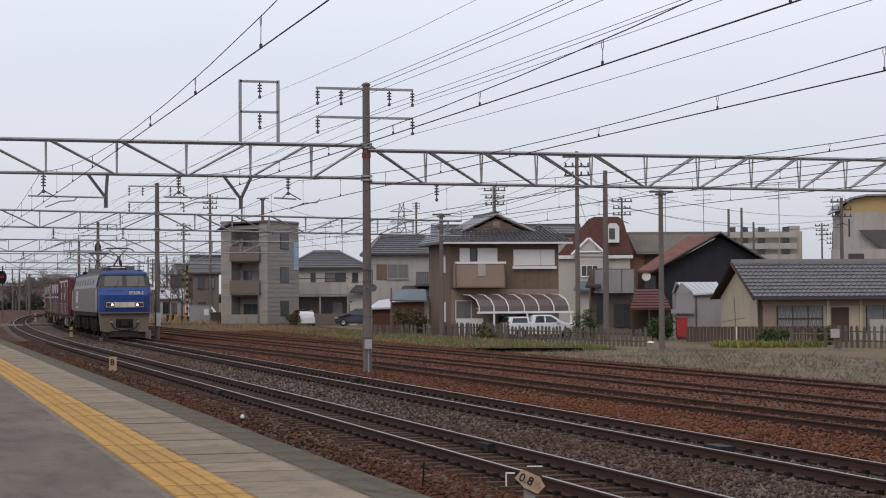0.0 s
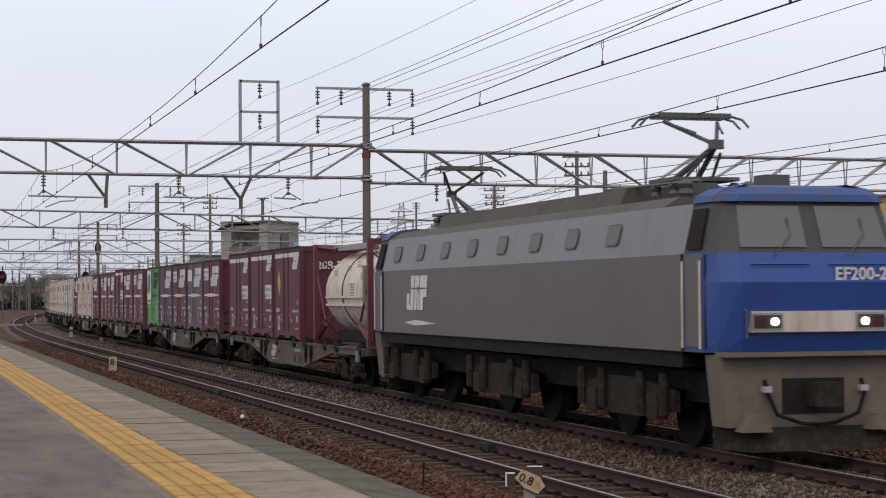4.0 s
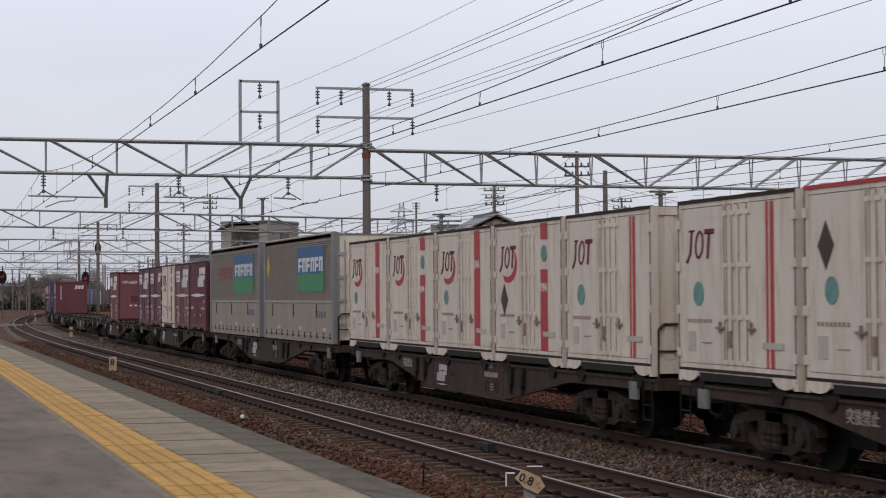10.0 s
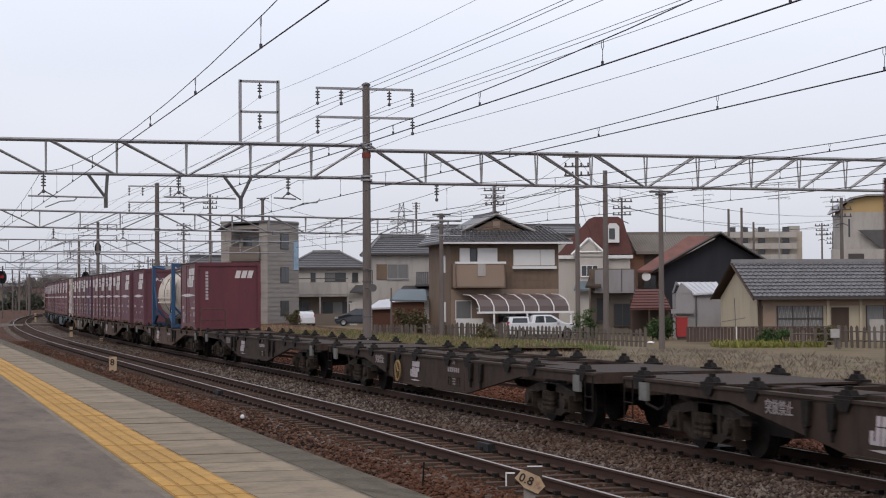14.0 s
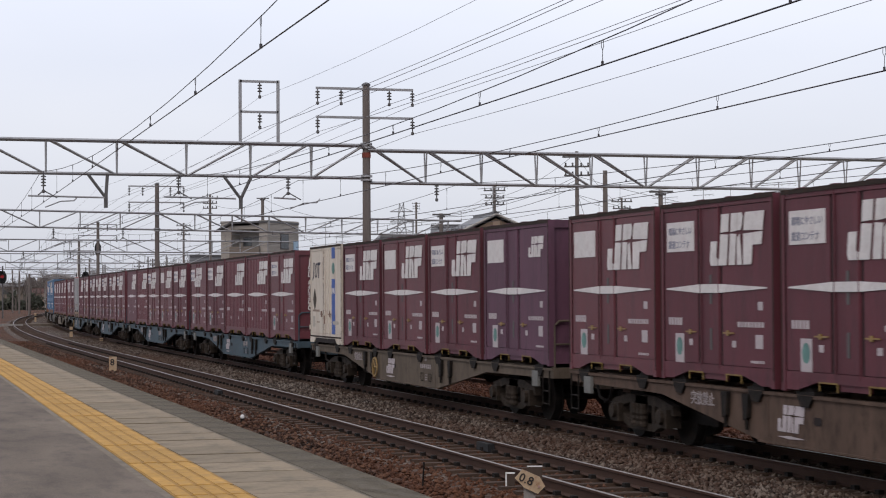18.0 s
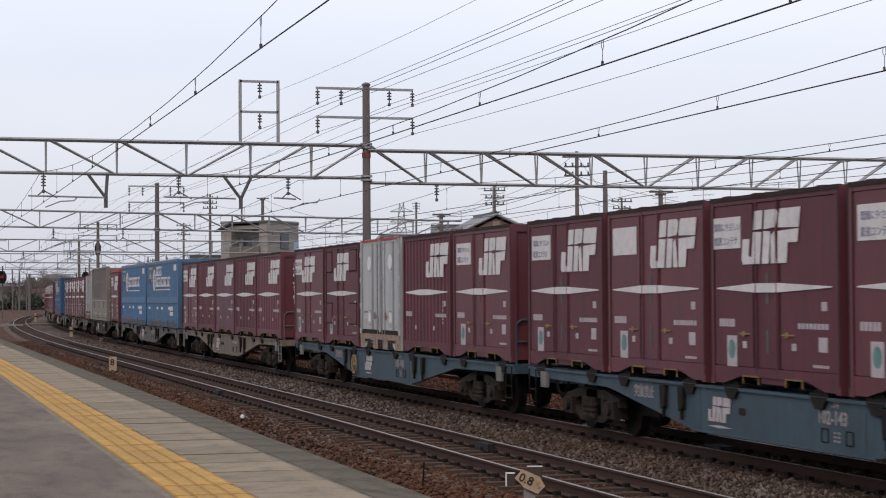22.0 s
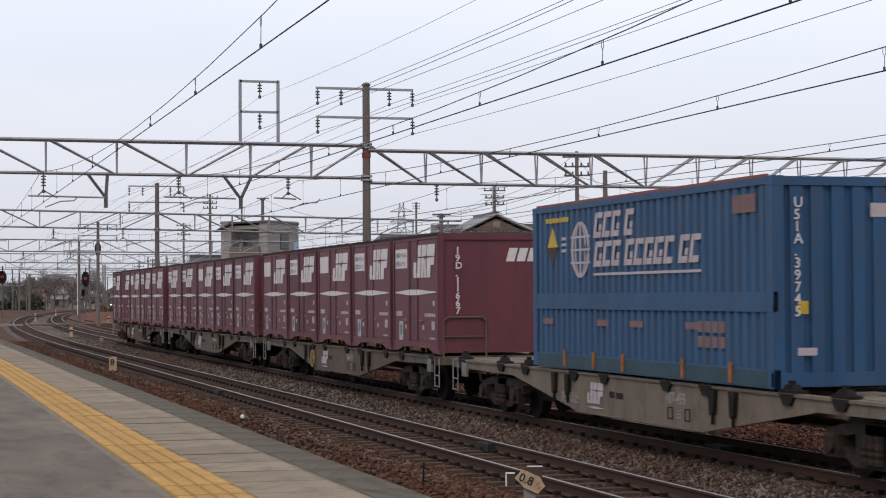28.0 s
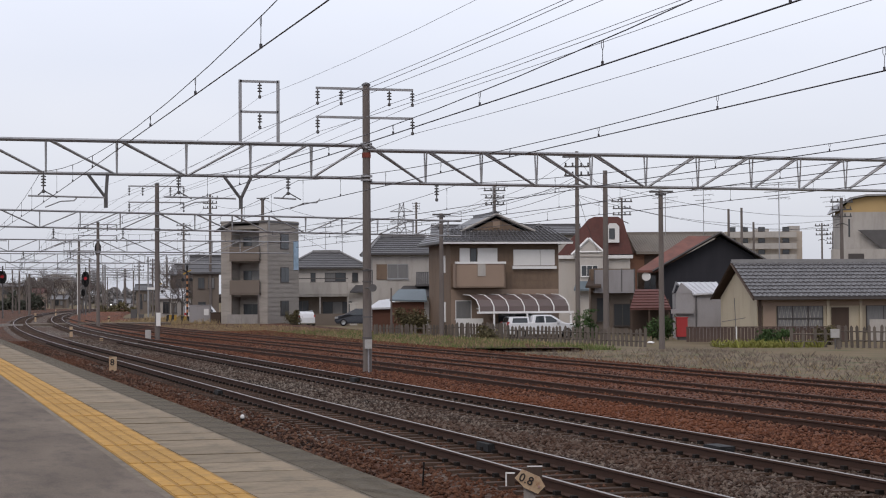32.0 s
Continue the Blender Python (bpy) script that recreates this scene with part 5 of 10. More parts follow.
    part("pockets", s, DARK, c, "dark lifting pockets")
    part("end_patch", Shape().box(a - 0.02, a - 0.012, b + 0.35, b + 0.5, 0.95, 1.12), YELLOW, c, "yellow square on the end wall")
    part("end_notice", Shape().box(a - 0.02, a - 0.012, b + 0.35, b + 0.62, 0.42, 0.52).box(a - 0.02, a - 0.012, b + 1.4, b + 2.05, 2.2, 2.38), DECAL_DIM, c)
    if end_mark:
        for i, ch in enumerate(end_mark):
            letters(ch, 0.19, DECAL, c, Matrix.Translation((a + 0.002, b + 0.30, H - 0.40 - i * 0.155)) @ pose(0, 0, 0, 90, 0, 90))
    return c


def tank_container(frame_paint, words):
    """A white tank cradled in an open steel frame of twenty feet."""
    L, W, H = 6.06, 2.44, 2.59
    a, b = L / 2, W / 2
    c = thing("tank_container", "white tank container cradled in %s steel frame" % words, "container", group="containers on the train")
    prof = [(0.2, -2.90), (0.55, -2.84), (0.84, -2.68), (1.02, -2.42), (1.07, -2.1), (1.07, 2.1), (1.02, 2.42), (0.84, 2.68), (0.55, 2.84), (0.2, 2.90)]
    tank = part("tank", Shape().lathe(prof, (0, 0, 1.32), "x", 32), CREAM, c, "white tank with grey straps", smooth=True)
    s = Shape()
    for x in (-1.55, -0.65, 0.55, 1.75):
        s.lathe([(1.07, x - 0.06), (1.095, x - 0.03), (1.095, x + 0.03), (1.07, x + 0.06)], (0, 0, 1.32), "x", 32)
    part("stiffening_ring", s, CREAM, tank)
    part("strap", Shape().lathe([(1.074, -0.30), (1.085, -0.29), (1.085, -0.24), (1.074, -0.23)], (0, 0, 1.32), "x", 32), RUNNING, tank, "dark strap round the tank")
    for z in (1.0, 1.2):
        part("side_rib", Shape().box(-2.1, 2.1, -1.11 + 0.06 * abs(z - 1.32), -0.9, z - 0.03, z + 0.03), CREAM, tank)
    part("manhole_box", Shape().box(1.5, 2.5, -0.55, 0.55, 2.28, 2.62), CREAM, tank, "cream box over the filling hatch")
    part("oval_mark", Shape().slab([(0.0 + 0.26 * math.cos(w), 1.98 + 0.10 * math.sin(w)) for w in np.linspace(0, 2 * math.pi, 17)[:-1]], 0.23, "x", 2.58), BLUE_LOGO, tank, "blue oval mark")
    s = Shape()
    for k in range(9):
        s.box(2.70, 2.872, -0.40 + 0.09 * k, -0.345 + 0.09 * k, 1.66, 1.76)
    for k in range(4):
        s.box(2.72, 2.898, -0.18 + 0.09 * k, -0.125 + 0.09 * k, 1.48, 1.58)
    part("end_writing", s, WOOD_BROWN, tank, "two rows of dark characters on the tank's end")
    for x in (-a + 0.07, a - 0.07):
        s = Shape()
        for y in (-b + 0.07, b - 0.07):
            s.box(x - 0.07, x + 0.07, y - 0.07, y + 0.07, 0, H)
        for z in (0.08, H - 0.08):
            s.box(x - 0.06, x + 0.06, -b, b, z - 0.07, z + 0.07)
        for y in (-1, 1):
            s.rod((x, y * (b - 0.1), 0.85), (x, y * 0.45, 0.1), 0.045, n=5)
            s.rod((x, y * (b - 0.1), H - 0.3), (x, y * 0.12, 1.38), 0.022, n=5)
            s.rod((x, y * (b - 0.1), 0.4), (x, y * 0.12, 1.2), 0.022, n=5)
        part("end_frame", s, frame_paint, c, "%s end frame" % words)
    s = Shape()
    for y in (-b + 0.09, b - 0.09):
        s.rod((-a, y, 0.1), (-1.9, y, 0.5), 0.07, n=5).rod((a, y, 0.1), (1.9, y, 0.5), 0.07, n=5)
        s.rod((-a, y, 1.9), (-1.9, y, 0.6), 0.03, n=5).rod((a, y, 1.9), (1.9, y, 0.6), 0.03, n=5)
        s.rod((-a, y, H - 0.06), (-2.0, y * 0.7, H - 0.15), 0.05, n=5).rod((a, y, H - 0.06), (2.0, y * 0.7, H - 0.15), 0.05, n=5)
    part("side_braces", s, frame_paint, c)
    part("cradle", Shape().box(-1.9, 1.9, -0.8, -0.6, 0.08, 0.34).box(-1.9, 1.9, 0.6, 0.8, 0.08, 0.34), RUNNING, c, "dark cradle under the tank")
    part("walkway", Shape().box(-2.6, 1.4, -0.75, -0.35, 2.44, 2.50).box(-2.6, 1.4, -0.78, -0.75, 2.40, 2.54), STEEL, c, "grey catwalk with manhole")
    part("valve", Shape().lathe([(0.17, 0), (0.17, 0.15), (0.1, 0.2)], (2.72, -0.62, 0.92), "x", 14), CREAM, c, "round drain valve")
    part("document_box", Shape().box(2.3, 2.5, -1.18, -1.0, 1.05, 1.95), GREY_WING, c, "tan document box beside the end frame")
    s = Shape()
    for x, z, w, h in ((-1.6, 1.6, 0.5, 0.3), (-0.4, 1.75, 0.55, 0.25), (0.6, 1.8, 0.4, 0.3), (0.5, 1.2, 0.5, 0.35), (1.45, 1.5, 0.4, 0.3)):
        bars(s, x, z, w, h, -1.075 + 0.5 * (z + 0.5 * h - 1.32) ** 2, 5, 3, 0.5)
    part("small_writing", s, FAINT_BROWN, tank)
    return c


def reefer(paint):
    """A white refrigerated container of two doors standing on a rusty cradle."""
    c = white_container(None, "", paint=paint, words="worn white refrigerated")
    b = -2.45 / 2
    for x in (-1.0, 0.95):
        part("disc", Shape().lathe([(0.17, 0), (0.17, 0.012)], (x, b - 0.004, 1.98), "y", 16), DISC, c, "round white disc")
        part("card", Shape().box(x - 0.10, x + 0.10, b + 0.002, b + 0.012, 0.62, 0.88), DISC, c, "white card in a holder")
    for x in (-1.84, -0.06, 1.66):
        part("post", Shape().box(x, x + 0.18, b - 0.012, b + 0.03, 0.40, 2.50), STEEL, c, "worn grey post")
    for x in (-0.95, 0.95):
        s = Shape().rod((x + 0.30, b - 0.006, 0.45), (x + 0.30, b - 0.006, 2.45), 0.03, n=6).rod((x + 0.24, b - 0.01, 0.85), (x + 0.02, b - 0.02, 0.88), 0.02, n=5)
        part("lock_bar", s, STEEL, c, "grey lock bar with its handle")
    # A dark strip paints the shade between body and cradle.
    part("shadow_gap", Shape().box(-1.72, 1.72, b - 0.002, b + 0.03, 0.34, 0.44), DARK, c, "dark strip painted as the shade above the cradle")
    part("rusty_cradle", Shape().box(-1.84, 1.84, b - 0.014, b + 0.03, 0.22, 0.34), PEELING, c, "peeling rusty cradle beam")
    for x in (-1.84, -0.62, 0.30, 1.40):
        part("cradle_foot", Shape().box(x, x + 0.44, b - 0.010, b + 0.03, 0.0, 0.22), PEELING, c, "peeling rusty cradle foot")
    for x in (-1.38, -0.16, 0.76):
        part("cradle_pocket", Shape().box(x, x + 0.42 if x < 0.7 else x + 0.62, b - 0.004, b + 0.03, 0.01, 0.21), DARK, c, "dark fork pocket")
    return c


DISC = surface("clean_white_plate", (0.62, 0.62, 0.62), 0.5, vary=0.1)
PEELING = surface("peeling_cream_on_rust", (0.27, 0.20, 0.15), 0.85, vary=0.4, size=3.5, dirt=(0.10, 0.035, 0.018), dirt_amount=0.9)


# ---- wagons ----
DECAL_FAINT = surface("faded_lettering", (0.27, 0.235, 0.235), 0.75, vary=0.35, size=5.0)
STEP_GREY = surface("grimy_pale_step_paint", (0.21, 0.20, 0.19), 0.7, vary=0.4, size=6.0)
CARD_PALE = surface("pale_card_plate", (0.15, 0.15, 0.142), 0.75, vary=0.35, size=4.0, dirt=(0.09, 0.075, 0.065), dirt_amount=0.8)
SEATS = [Shape().box(-0.24, 0.24, -0.02, 0.16, 0.99, 1.03).slab([(-0.17, 1.03), (0.17, 1.03), (0.09, 1.10), (-0.09, 1.10)], 0.11, at=0.01).box(-0.05, 0.05, 0.03, 0.09, 1.10, 1.15).slab([(-0.22, 0.985), (0.22, 0.985), (0.1, 0.84), (-0.1, 0.84)], 0.06, at=-0.03 if k == 0 else 0.09).mesh("container_seat", RUNNING) for k in (0, 1)]


def wagon(paint, words, wheel=False, digits=True, rail=True, late=False):
    """A low container flat: fish-belly side sills, deck rails, two bogies, couplings, steps."""
    w = thing("container_wagon", "low %s container flat wagon on two bogies" % words, "wagon", group="wagons of the train")
    hl = 9.72
    for y in (-1.16, 1.08):
        s = Shape().slab([(-hl, 0.98), (-hl, 0.82), (-5.9, 0.79), (-2.6, 0.34), (2.6, 0.34), (5.9, 0.79), (hl, 0.82), (hl, 0.98)], 0.08, at=y)
        s.box(-hl, hl, y - 0.03, y + 0.11, 0.95, 0.99)
        for x in (-2.35, 2.35):
            s.box(x - 0.02, x + 0.02, y - 0.006, y + 0.086, 0.36, 0.96)
        s.box(-2.6, 2.6, y - 0.025, y + 0.105, 0.325, 0.35)
        part("side_sill", s, paint, w, "deep fish-belly side sill")
    s = Shape().box(-hl, hl, -0.25, 0.25, 0.62, 0.97)
    n = 11
    for i in range(n):
        x = -hl + 0.1 + i * (2 * hl - 0.2) / (n - 1)
        s.box(x - 0.10, x + 0.10, -1.1, 1.1, 0.82, 0.97)
    part("centre_sill", s, paint, w)
    for x0, x1 in ((-hl, -6.4), (6.4, hl)):
        part("end_deck", Shape().box(x0, x1, -1.05, 1.05, 0.97, 1.0), paint, w)
    for i in range(5):
        for e in (-1.25, 1.25):
            for k, y in enumerate((-1.17, 1.05)):
                part("container_seat", SEATS[k], RUNNING, w, "dark container seat and lock", at=pose((i - 2) * 3.9 + e, y, 0))
    for sx in (-7.05, 7.05):
        bogie = part("bogie", Shape().box(sx - 0.25, sx + 0.25, -1.0, 1.0, 0.45, 0.7).box(sx - 0.55, sx + 0.55, -0.6, 0.6, 0.5, 0.62), RUNNING, w, "dusty cast bogie")
        for y in (-1.0, 0.88):
            s = Shape().slab([(sx + u, v) for u, v in ((-1.25, 0.46), (-1.2, 0.60), (-0.6, 0.71), (0.6, 0.71), (1.2, 0.60), (1.25, 0.46), (1.05, 0.47), (0.55, 0.57), (-0.55, 0.57), (-1.05, 0.47))], 0.12, at=y)
            s.slab([(sx + u, v) for u, v in ((-0.98, 0.36), (-0.5, 0.18), (0.5, 0.18), (0.98, 0.36), (0.85, 0.44), (0.44, 0.28), (-0.44, 0.28), (-0.85, 0.44))], 0.12, at=y)
            for e in (-0.44, 0.44):
                s.box(sx + e - 0.06, sx + e + 0.06, y + 0.01, y + 0.11, 0.27, 0.58)
            for e in (-0.95, 0.95):
                s.box(sx + e - 0.17, sx + e + 0.17, y - 0.07, y + 0.17, 0.27, 0.55)
                s.lathe([(0.11, -0.13 if y < 0 else 0.25), (0.11, 0.0 if y < 0 else 0.1)], (sx + e, y, 0.43), "y", 10)
            for e in (-0.16, 0.0, 0.16):
                s.lathe([(0.07, 0.22), (0.075, 0.26), (0.06, 0.30), (0.075, 0.34), (0.06, 0.38), (0.075, 0.42), (0.06, 0.48), (0.07, 0.56)], (sx + e, y - 0.03, 0.02), n=8)
            part("side_frame", s, BOGIE, bogie)
        for e in (-0.95, 0.95):
            s = Shape().rod((sx + e, -0.8, 0.43), (sx + e, 0.8, 0.43), 0.07, n=8)
            for y in (-0.60, 0.60):
                o = 0.065 if y > 0 else -0.065
                s.lathe([(0.36, y - o), (0.43, y - o), (0.425, y + o), (0.36, y + o)], (sx + e, 0, 0.43), "y", 20)
                s.lathe([(0.46, y - o * 1.4), (0.46, y - o * 1.0)], (sx + e, 0, 0.43), "y", 20)
            part("wheelset", s, RUNNING, bogie, "dark worn wheelset")
    for e in (-1, 1):
        x = e * (hl + 0.02)
        part("coupler", Shape().box(min(x, x + e * 0.46), max(x, x + e * 0.46), -0.1, 0.1, 0.76, 0.96).box(min(x + e * 0.40, x + e * 0.60), max(x + e * 0.40, x + e * 0.60), -0.17, 0.14, 0.72, 1.0), RUNNING, w)
        part("brake_hose", Shape().path([(x, -0.4, 0.8), (x + e * 0.2, -0.4, 0.5), (x + e * 0.58, -0.35, 0.42)], 0.025, 5), RUNNING, w)
        s = Shape()
        for dx in (0.0, 0.34):
            q = x - e * (0.12 + dx)
            s.rod((q, -1.2, 0.95), (q, -1.2, 0.36), 0.012, n=5)
        for z in (0.38, 0.6):
            s.rod((x - e * 0.12, -1.2, z), (x - e * 0.46, -1.2, z), 0.012, n=5)
        part("step", s, STEP_GREY if late else RUNNING, w, "pale step irons" if late else "black step irons")
    if rail:
        x = hl - 0.05
        s = Shape().path([(x, -1.12, 0.98), (x, -1.12, 1.72), (x, -1.02, 1.80), (x, -0.3, 1.80), (x, -0.2, 1.72), (x, -0.2, 0.98)], 0.022, 6)
        s.rod((x, -1.1, 1.40), (x, -0.2, 1.40), 0.016, n=5)
        part("handrail", s, paint, w, "hooped end handrail")
    if wheel:
        s = Shape().lathe([(0.19, -0.01), (0.235, -0.01), (0.235, 0.02), (0.19, 0.02)], (-2.5, -1.24, 0.60), "y", 18, True)
        for q in range(3):
            s.rod((-2.5 + 0.2 * math.cos(q * 2.1), -1.235, 0.60 + 0.2 * math.sin(q * 2.1)), (-2.5, -1.235, 0.60), 0.018, n=4)
        part("brake_wheel", s, BRASS, w, "worn yellow hand-brake wheel")
    s = Shape()
    x = -1.66 if wheel else -2.06
    logo_shape(s, x, 0.50, 0.68, 0.34, -1.168)
    s.slab([(x - 0.02, 0.435), (x + 0.34, 0.415), (x + 0.76, 0.435), (x + 0.34, 0.455)], -0.006, at=-1.164)
    part("carrier_mark", s, DECAL_DIM, w, "worn white carrier's mark")
    s = Shape()
    if digits:
        bars(s, 1.2, 0.68, 0.85, 0.15, -1.165, 1, 6, 0.62)
    bars(s, 1.56, 0.45, 0.2, 0.15, -1.165, 3, 2, 0.5)
    part("markings", s, DECAL_FAINT, w, "small worn white markings")
    for x in (1.26, 1.88):
        s = Shape()
        for q in ((0, 0.19, 0.44, 0.455), (0, 0.19, 0.60, 0.615), (0, 0.02, 0.455, 0.60), (0.17, 0.19, 0.455, 0.60)):
            s.box(x + q[0], x + q[1], -1.17, -1.164, q[2], q[3])
        part("card_frame", s, RUNNING, w, "small dark card frame")
    for x in (-9.0, 8.72):
        part("card_holder", Shape().box(x, x + 0.30, -1.21, -1.16, 0.66, 0.93), CARD_PALE, w, "pale grimy card holder")
    for x in (-3.57, -2.91, 2.91, 3.57):
        s = Shape().slab([(x - 0.10, 0.93), (x + 0.10, 0.93), (x + 0.06, 0.62), (x - 0.06, 0.58)], -0.06, at=-1.166).rod((x, -1.20, 0.60), (x, -1.20, 0.46), 0.025, n=5)
        part("lashing_hook", s, RUNNING, w, "black grimy lashing hook")
    letters("突放禁止", 0.20, DECAL_FAINT, w, Matrix.Translation((-3.3, -1.164, 0.47) if late else (-4.8, -1.164, 0.72)) @ pose(0, 0, 0, 90, 0, 0), label="worn white lettering")
    letters("コキ", 0.11, DECAL_FAINT, w, Matrix.Translation((1.52, -1.164, 0.875)) @ pose(0, 0, 0, 90, 0, 0))
    part("hand_hole", Shape().slab([(-1.07, 0.65), (-1.04, 0.63), (-0.90, 0.63), (-0.87, 0.65), (-0.87, 0.71), (-0.90, 0.73), (-1.04, 0.73), (-1.07, 0.71)], -0.006, at=-1.164), DARK, w, "black oval hand hole")
    if late:
        part("hand_hole", Shape().box(-0.78, -0.5, -1.170, -1.164, 0.63, 0.72), DARK, w, "black oval hand hole")
    s = Shape()
    s.box(-5.6, -4.9, -0.7, -0.2, 0.35, 0.7).lathe([(0.16, -0.45), (0.16, 0.45)], (2.0, 0.3, 0.55), "x", 12)
    part("brake_gear", s, RUNNING, w)
    return w


# Load of each wagon from front to rear: (kind, distance of its middle behind the wagon's front end).
def five(*kinds):
    return [(k, 0.40 + 1.85 + 3.90 * i) for i, k in enumerate(kinds)]


LOADS = {
    5: [("tank_maroon", 3.0), ("20b", 9.6), ("20c", 13.5), ("20c", 17.4)],
    6: five("d_front19", "d_violet", "d", "d_dark_violet", "green"),
    7: five("d_21163", "v", "20c", "d_blank", "d_red"),
    8: five("d_v19c", "j_red", "j_red_diamond", "j_red", "d"),
    9: five("j_lines", "j_blue_plain", "j_blue_diamond", "j_bare", "j_lines_logo"),
    10: five("j_lines", "j_red_diamond", "j_red_full", "j_red", "j_red_full"),
    11: [("wing_front", 5.15), ("wing", 15.25)],
    12: five("g", "d_red", "j_red", "20c_plain", "d"),
    13: [("end_door_faded", 9.8)],
    14: [], 15: [],
    16: [("g_end", 2.81), ("tank_blue", 10.21), ("end_door", 17.96)],
    17: five("g_flat", "d_blank", "d", "d", "d_blank"),
    18: five("20c_violet", "d", "d_blank", "d", "j_blue_diamond"),
    19: five("d_20300", "g_red", "g_red", "d", "v_red"),
    20: five("d", "d_blank", "v_red", "g_red", "g_flat"),
    21: five("d_v19c5", "d_red", "v", "d_blank", "d"),
    22: five("d_red", "g", "reefer", "d_old", "v_red"),
    23: five("g_7161", "g", "g_flat", "g", "d_red"),
    24: [("blue_big", 5.1), ("blue", 14.95)],
    25: [("d_red_cover", 2.25), ("wing_plain", 10.38), ("reefer", 17.7)],
    26: five("d", "d_red", "d_blank", "d", "d"),
    27: [("blue_worn", 9.9)],
    28: five("d_11667", "d_red", "d_blank", "d", "d_blank"),
    29: five("d_19206", "d", "d_blank", "v", "v_red"),
    30: five("d_31012", "d", "d_blank", "g", "d"),
}
BUILDERS = {
    "d": lambda: dry_container(MAROON), "d_blank": lambda: dry_container(MAROON_RED, "blank"), "d_red": lambda: dry_container(MAROON_RED),
    "d_front19": lambda: dry_container(MAROON, end_mark="19D"), "d_21163": lambda: dry_container(MAROON_RED, end_mark="19D.21163"),
    "d_v19c": lambda: dry_container(MAROON, logo_x=-0.86, end_mark="V19C.5184"), "d_v19c5": lambda: dry_container(MAROON_RED, logo_x=-0.86, end_mark="V19C.5630"),
    "v": lambda: dry_container(MAROON, logo_x=-0.86), "v_red": lambda: dry_container(MAROON_RED, logo_x=-0.86),
    "d_20300": lambda: dry_container(MAROON_RED, end_mark="19D.20300"), "d_11667": lambda: dry_container(MAROON_RED, end_mark="19D.11667"),
    "d_19206": lambda: dry_container(MAROON_RED, end_mark="19D.19206"), "d_31012": lambda: dry_container(MAROON_RED, end_mark="19D.31012"),
    "d_violet": lambda: dry_container(PURPLE, "blank", words="faded grey-violet"), "d_dark_violet": lambda: dry_container(PURPLE_DARK, "", words="faded blue-violet"),
    "d_old": lambda: hatched_container(),
    "green": lambda: green_container(),
    "20b": lambda: dry_container(MAROON, "", small=True, top_band=True, end_mark="20B-7", hi=2.6, diamond=True),
    "20c": lambda: dry_container(MAROON, "label", small=True, top_band=True, hi=2.6),
    "20c_plain": lambda: dry_container(MAROON, "label", small=True), "20c_violet": lambda: dry_container(VIOLET_MAROON, "blank", small=True, words="dull violet-maroon"),
    "g": lambda: dry_container(MAROON, "", ribs=True), "g_red": lambda: dry_container(MAROON_RED, "", ribs=True), "g_7161": lambda: dry_container(MAROON_RED, "", ribs=True, end_mark="19G.7161"),
    "g_flat": lambda: dry_container(PURPLE_MAROON, "", ribs=True, flat=True, words="dull purple-maroon"),
    "end_door_faded": lambda: end_door_container(MAROON_FADED, "19F-6659"), "end_door": lambda: dry_container(PURPLE_MAROON, "", ribs=True, end_mark="19F-229", words="dull purple-maroon"), "g_end": lambda: dry_container(MAROON_RED, "", end_mark="bars"),
    "j_red": lambda: white_container(RED, "swoosh"), "j_red_full": lambda: white_container(RED, "swoosh", full=True), "j_red_diamond": lambda: white_container(RED, "swoosh", diamond=True),
    "j_bare": lambda: white_container(None, "", diamond=True, words="stained off-white"), "j_lines": lambda: white_container(RED, "plain", lines=True), "j_lines_logo": lambda: white_container(RED, "plain", lines=True),
    "j_blue_plain": lambda: white_container(BLUE_BAND, "swoosh", paint=WHITE, words="clean white"), "j_blue_diamond": lambda: white_container(BLUE_BAND, "plain", diamond=True),
    "wing": lambda: wing_container(9.40), "wing_front": lambda: wing_container(9.40, red=False), "wing_plain": lambda: wing_container(9.0, False),
    "blue": lambda: blue_container(False, "U51A.39573"), "blue_big": lambda: blue_container(False, "U51A.39573", True), "blue_worn": lambda: blue_container(True, "U51A.39745"),
    "tank_blue": lambda: tank_container(BLUE_WORN, "a blue"), "tank_maroon": lambda: tank_container(MAROON_RED, "a maroon"),
    "reefer": lambda: reefer(REEFER_GREY), "d_red_cover": lambda: covered_container(),
}


def hatched_container():
    """An old container with four small ventilation hatches in its doors."""
    c = dry_container(MAROON, "", -0.84, words="dark worn maroon")
    b = -2.45 / 2
    for x, wide in ((-1.62, 0.56), (0.84, 0.76)):
        for z in (0.55, 1.85):
            h = part("hatch", Shape().box(x, x + wide, b - 0.006, b + 0.03, z, z + 0.48), MAROON, c, "raised ventilation hatch")
            part("hatch_seam", Shape().box(x - 0.02, x + wide + 0.02, b + 0.004, b + 0.024, z - 0.03, z).box(x - 0.02, x + wide + 0.02, b + 0.004, b + 0.024, z + 0.48, z + 0.51), DARK, h)
    return c


def covered_container():
    c = dry_container(MAROON_RED)
    part("roof_cover", Shape().box(-1.84, 1.84, -1.2, 1.2, 2.515, 2.64), RED, c, "bright red roof cover")
    return c


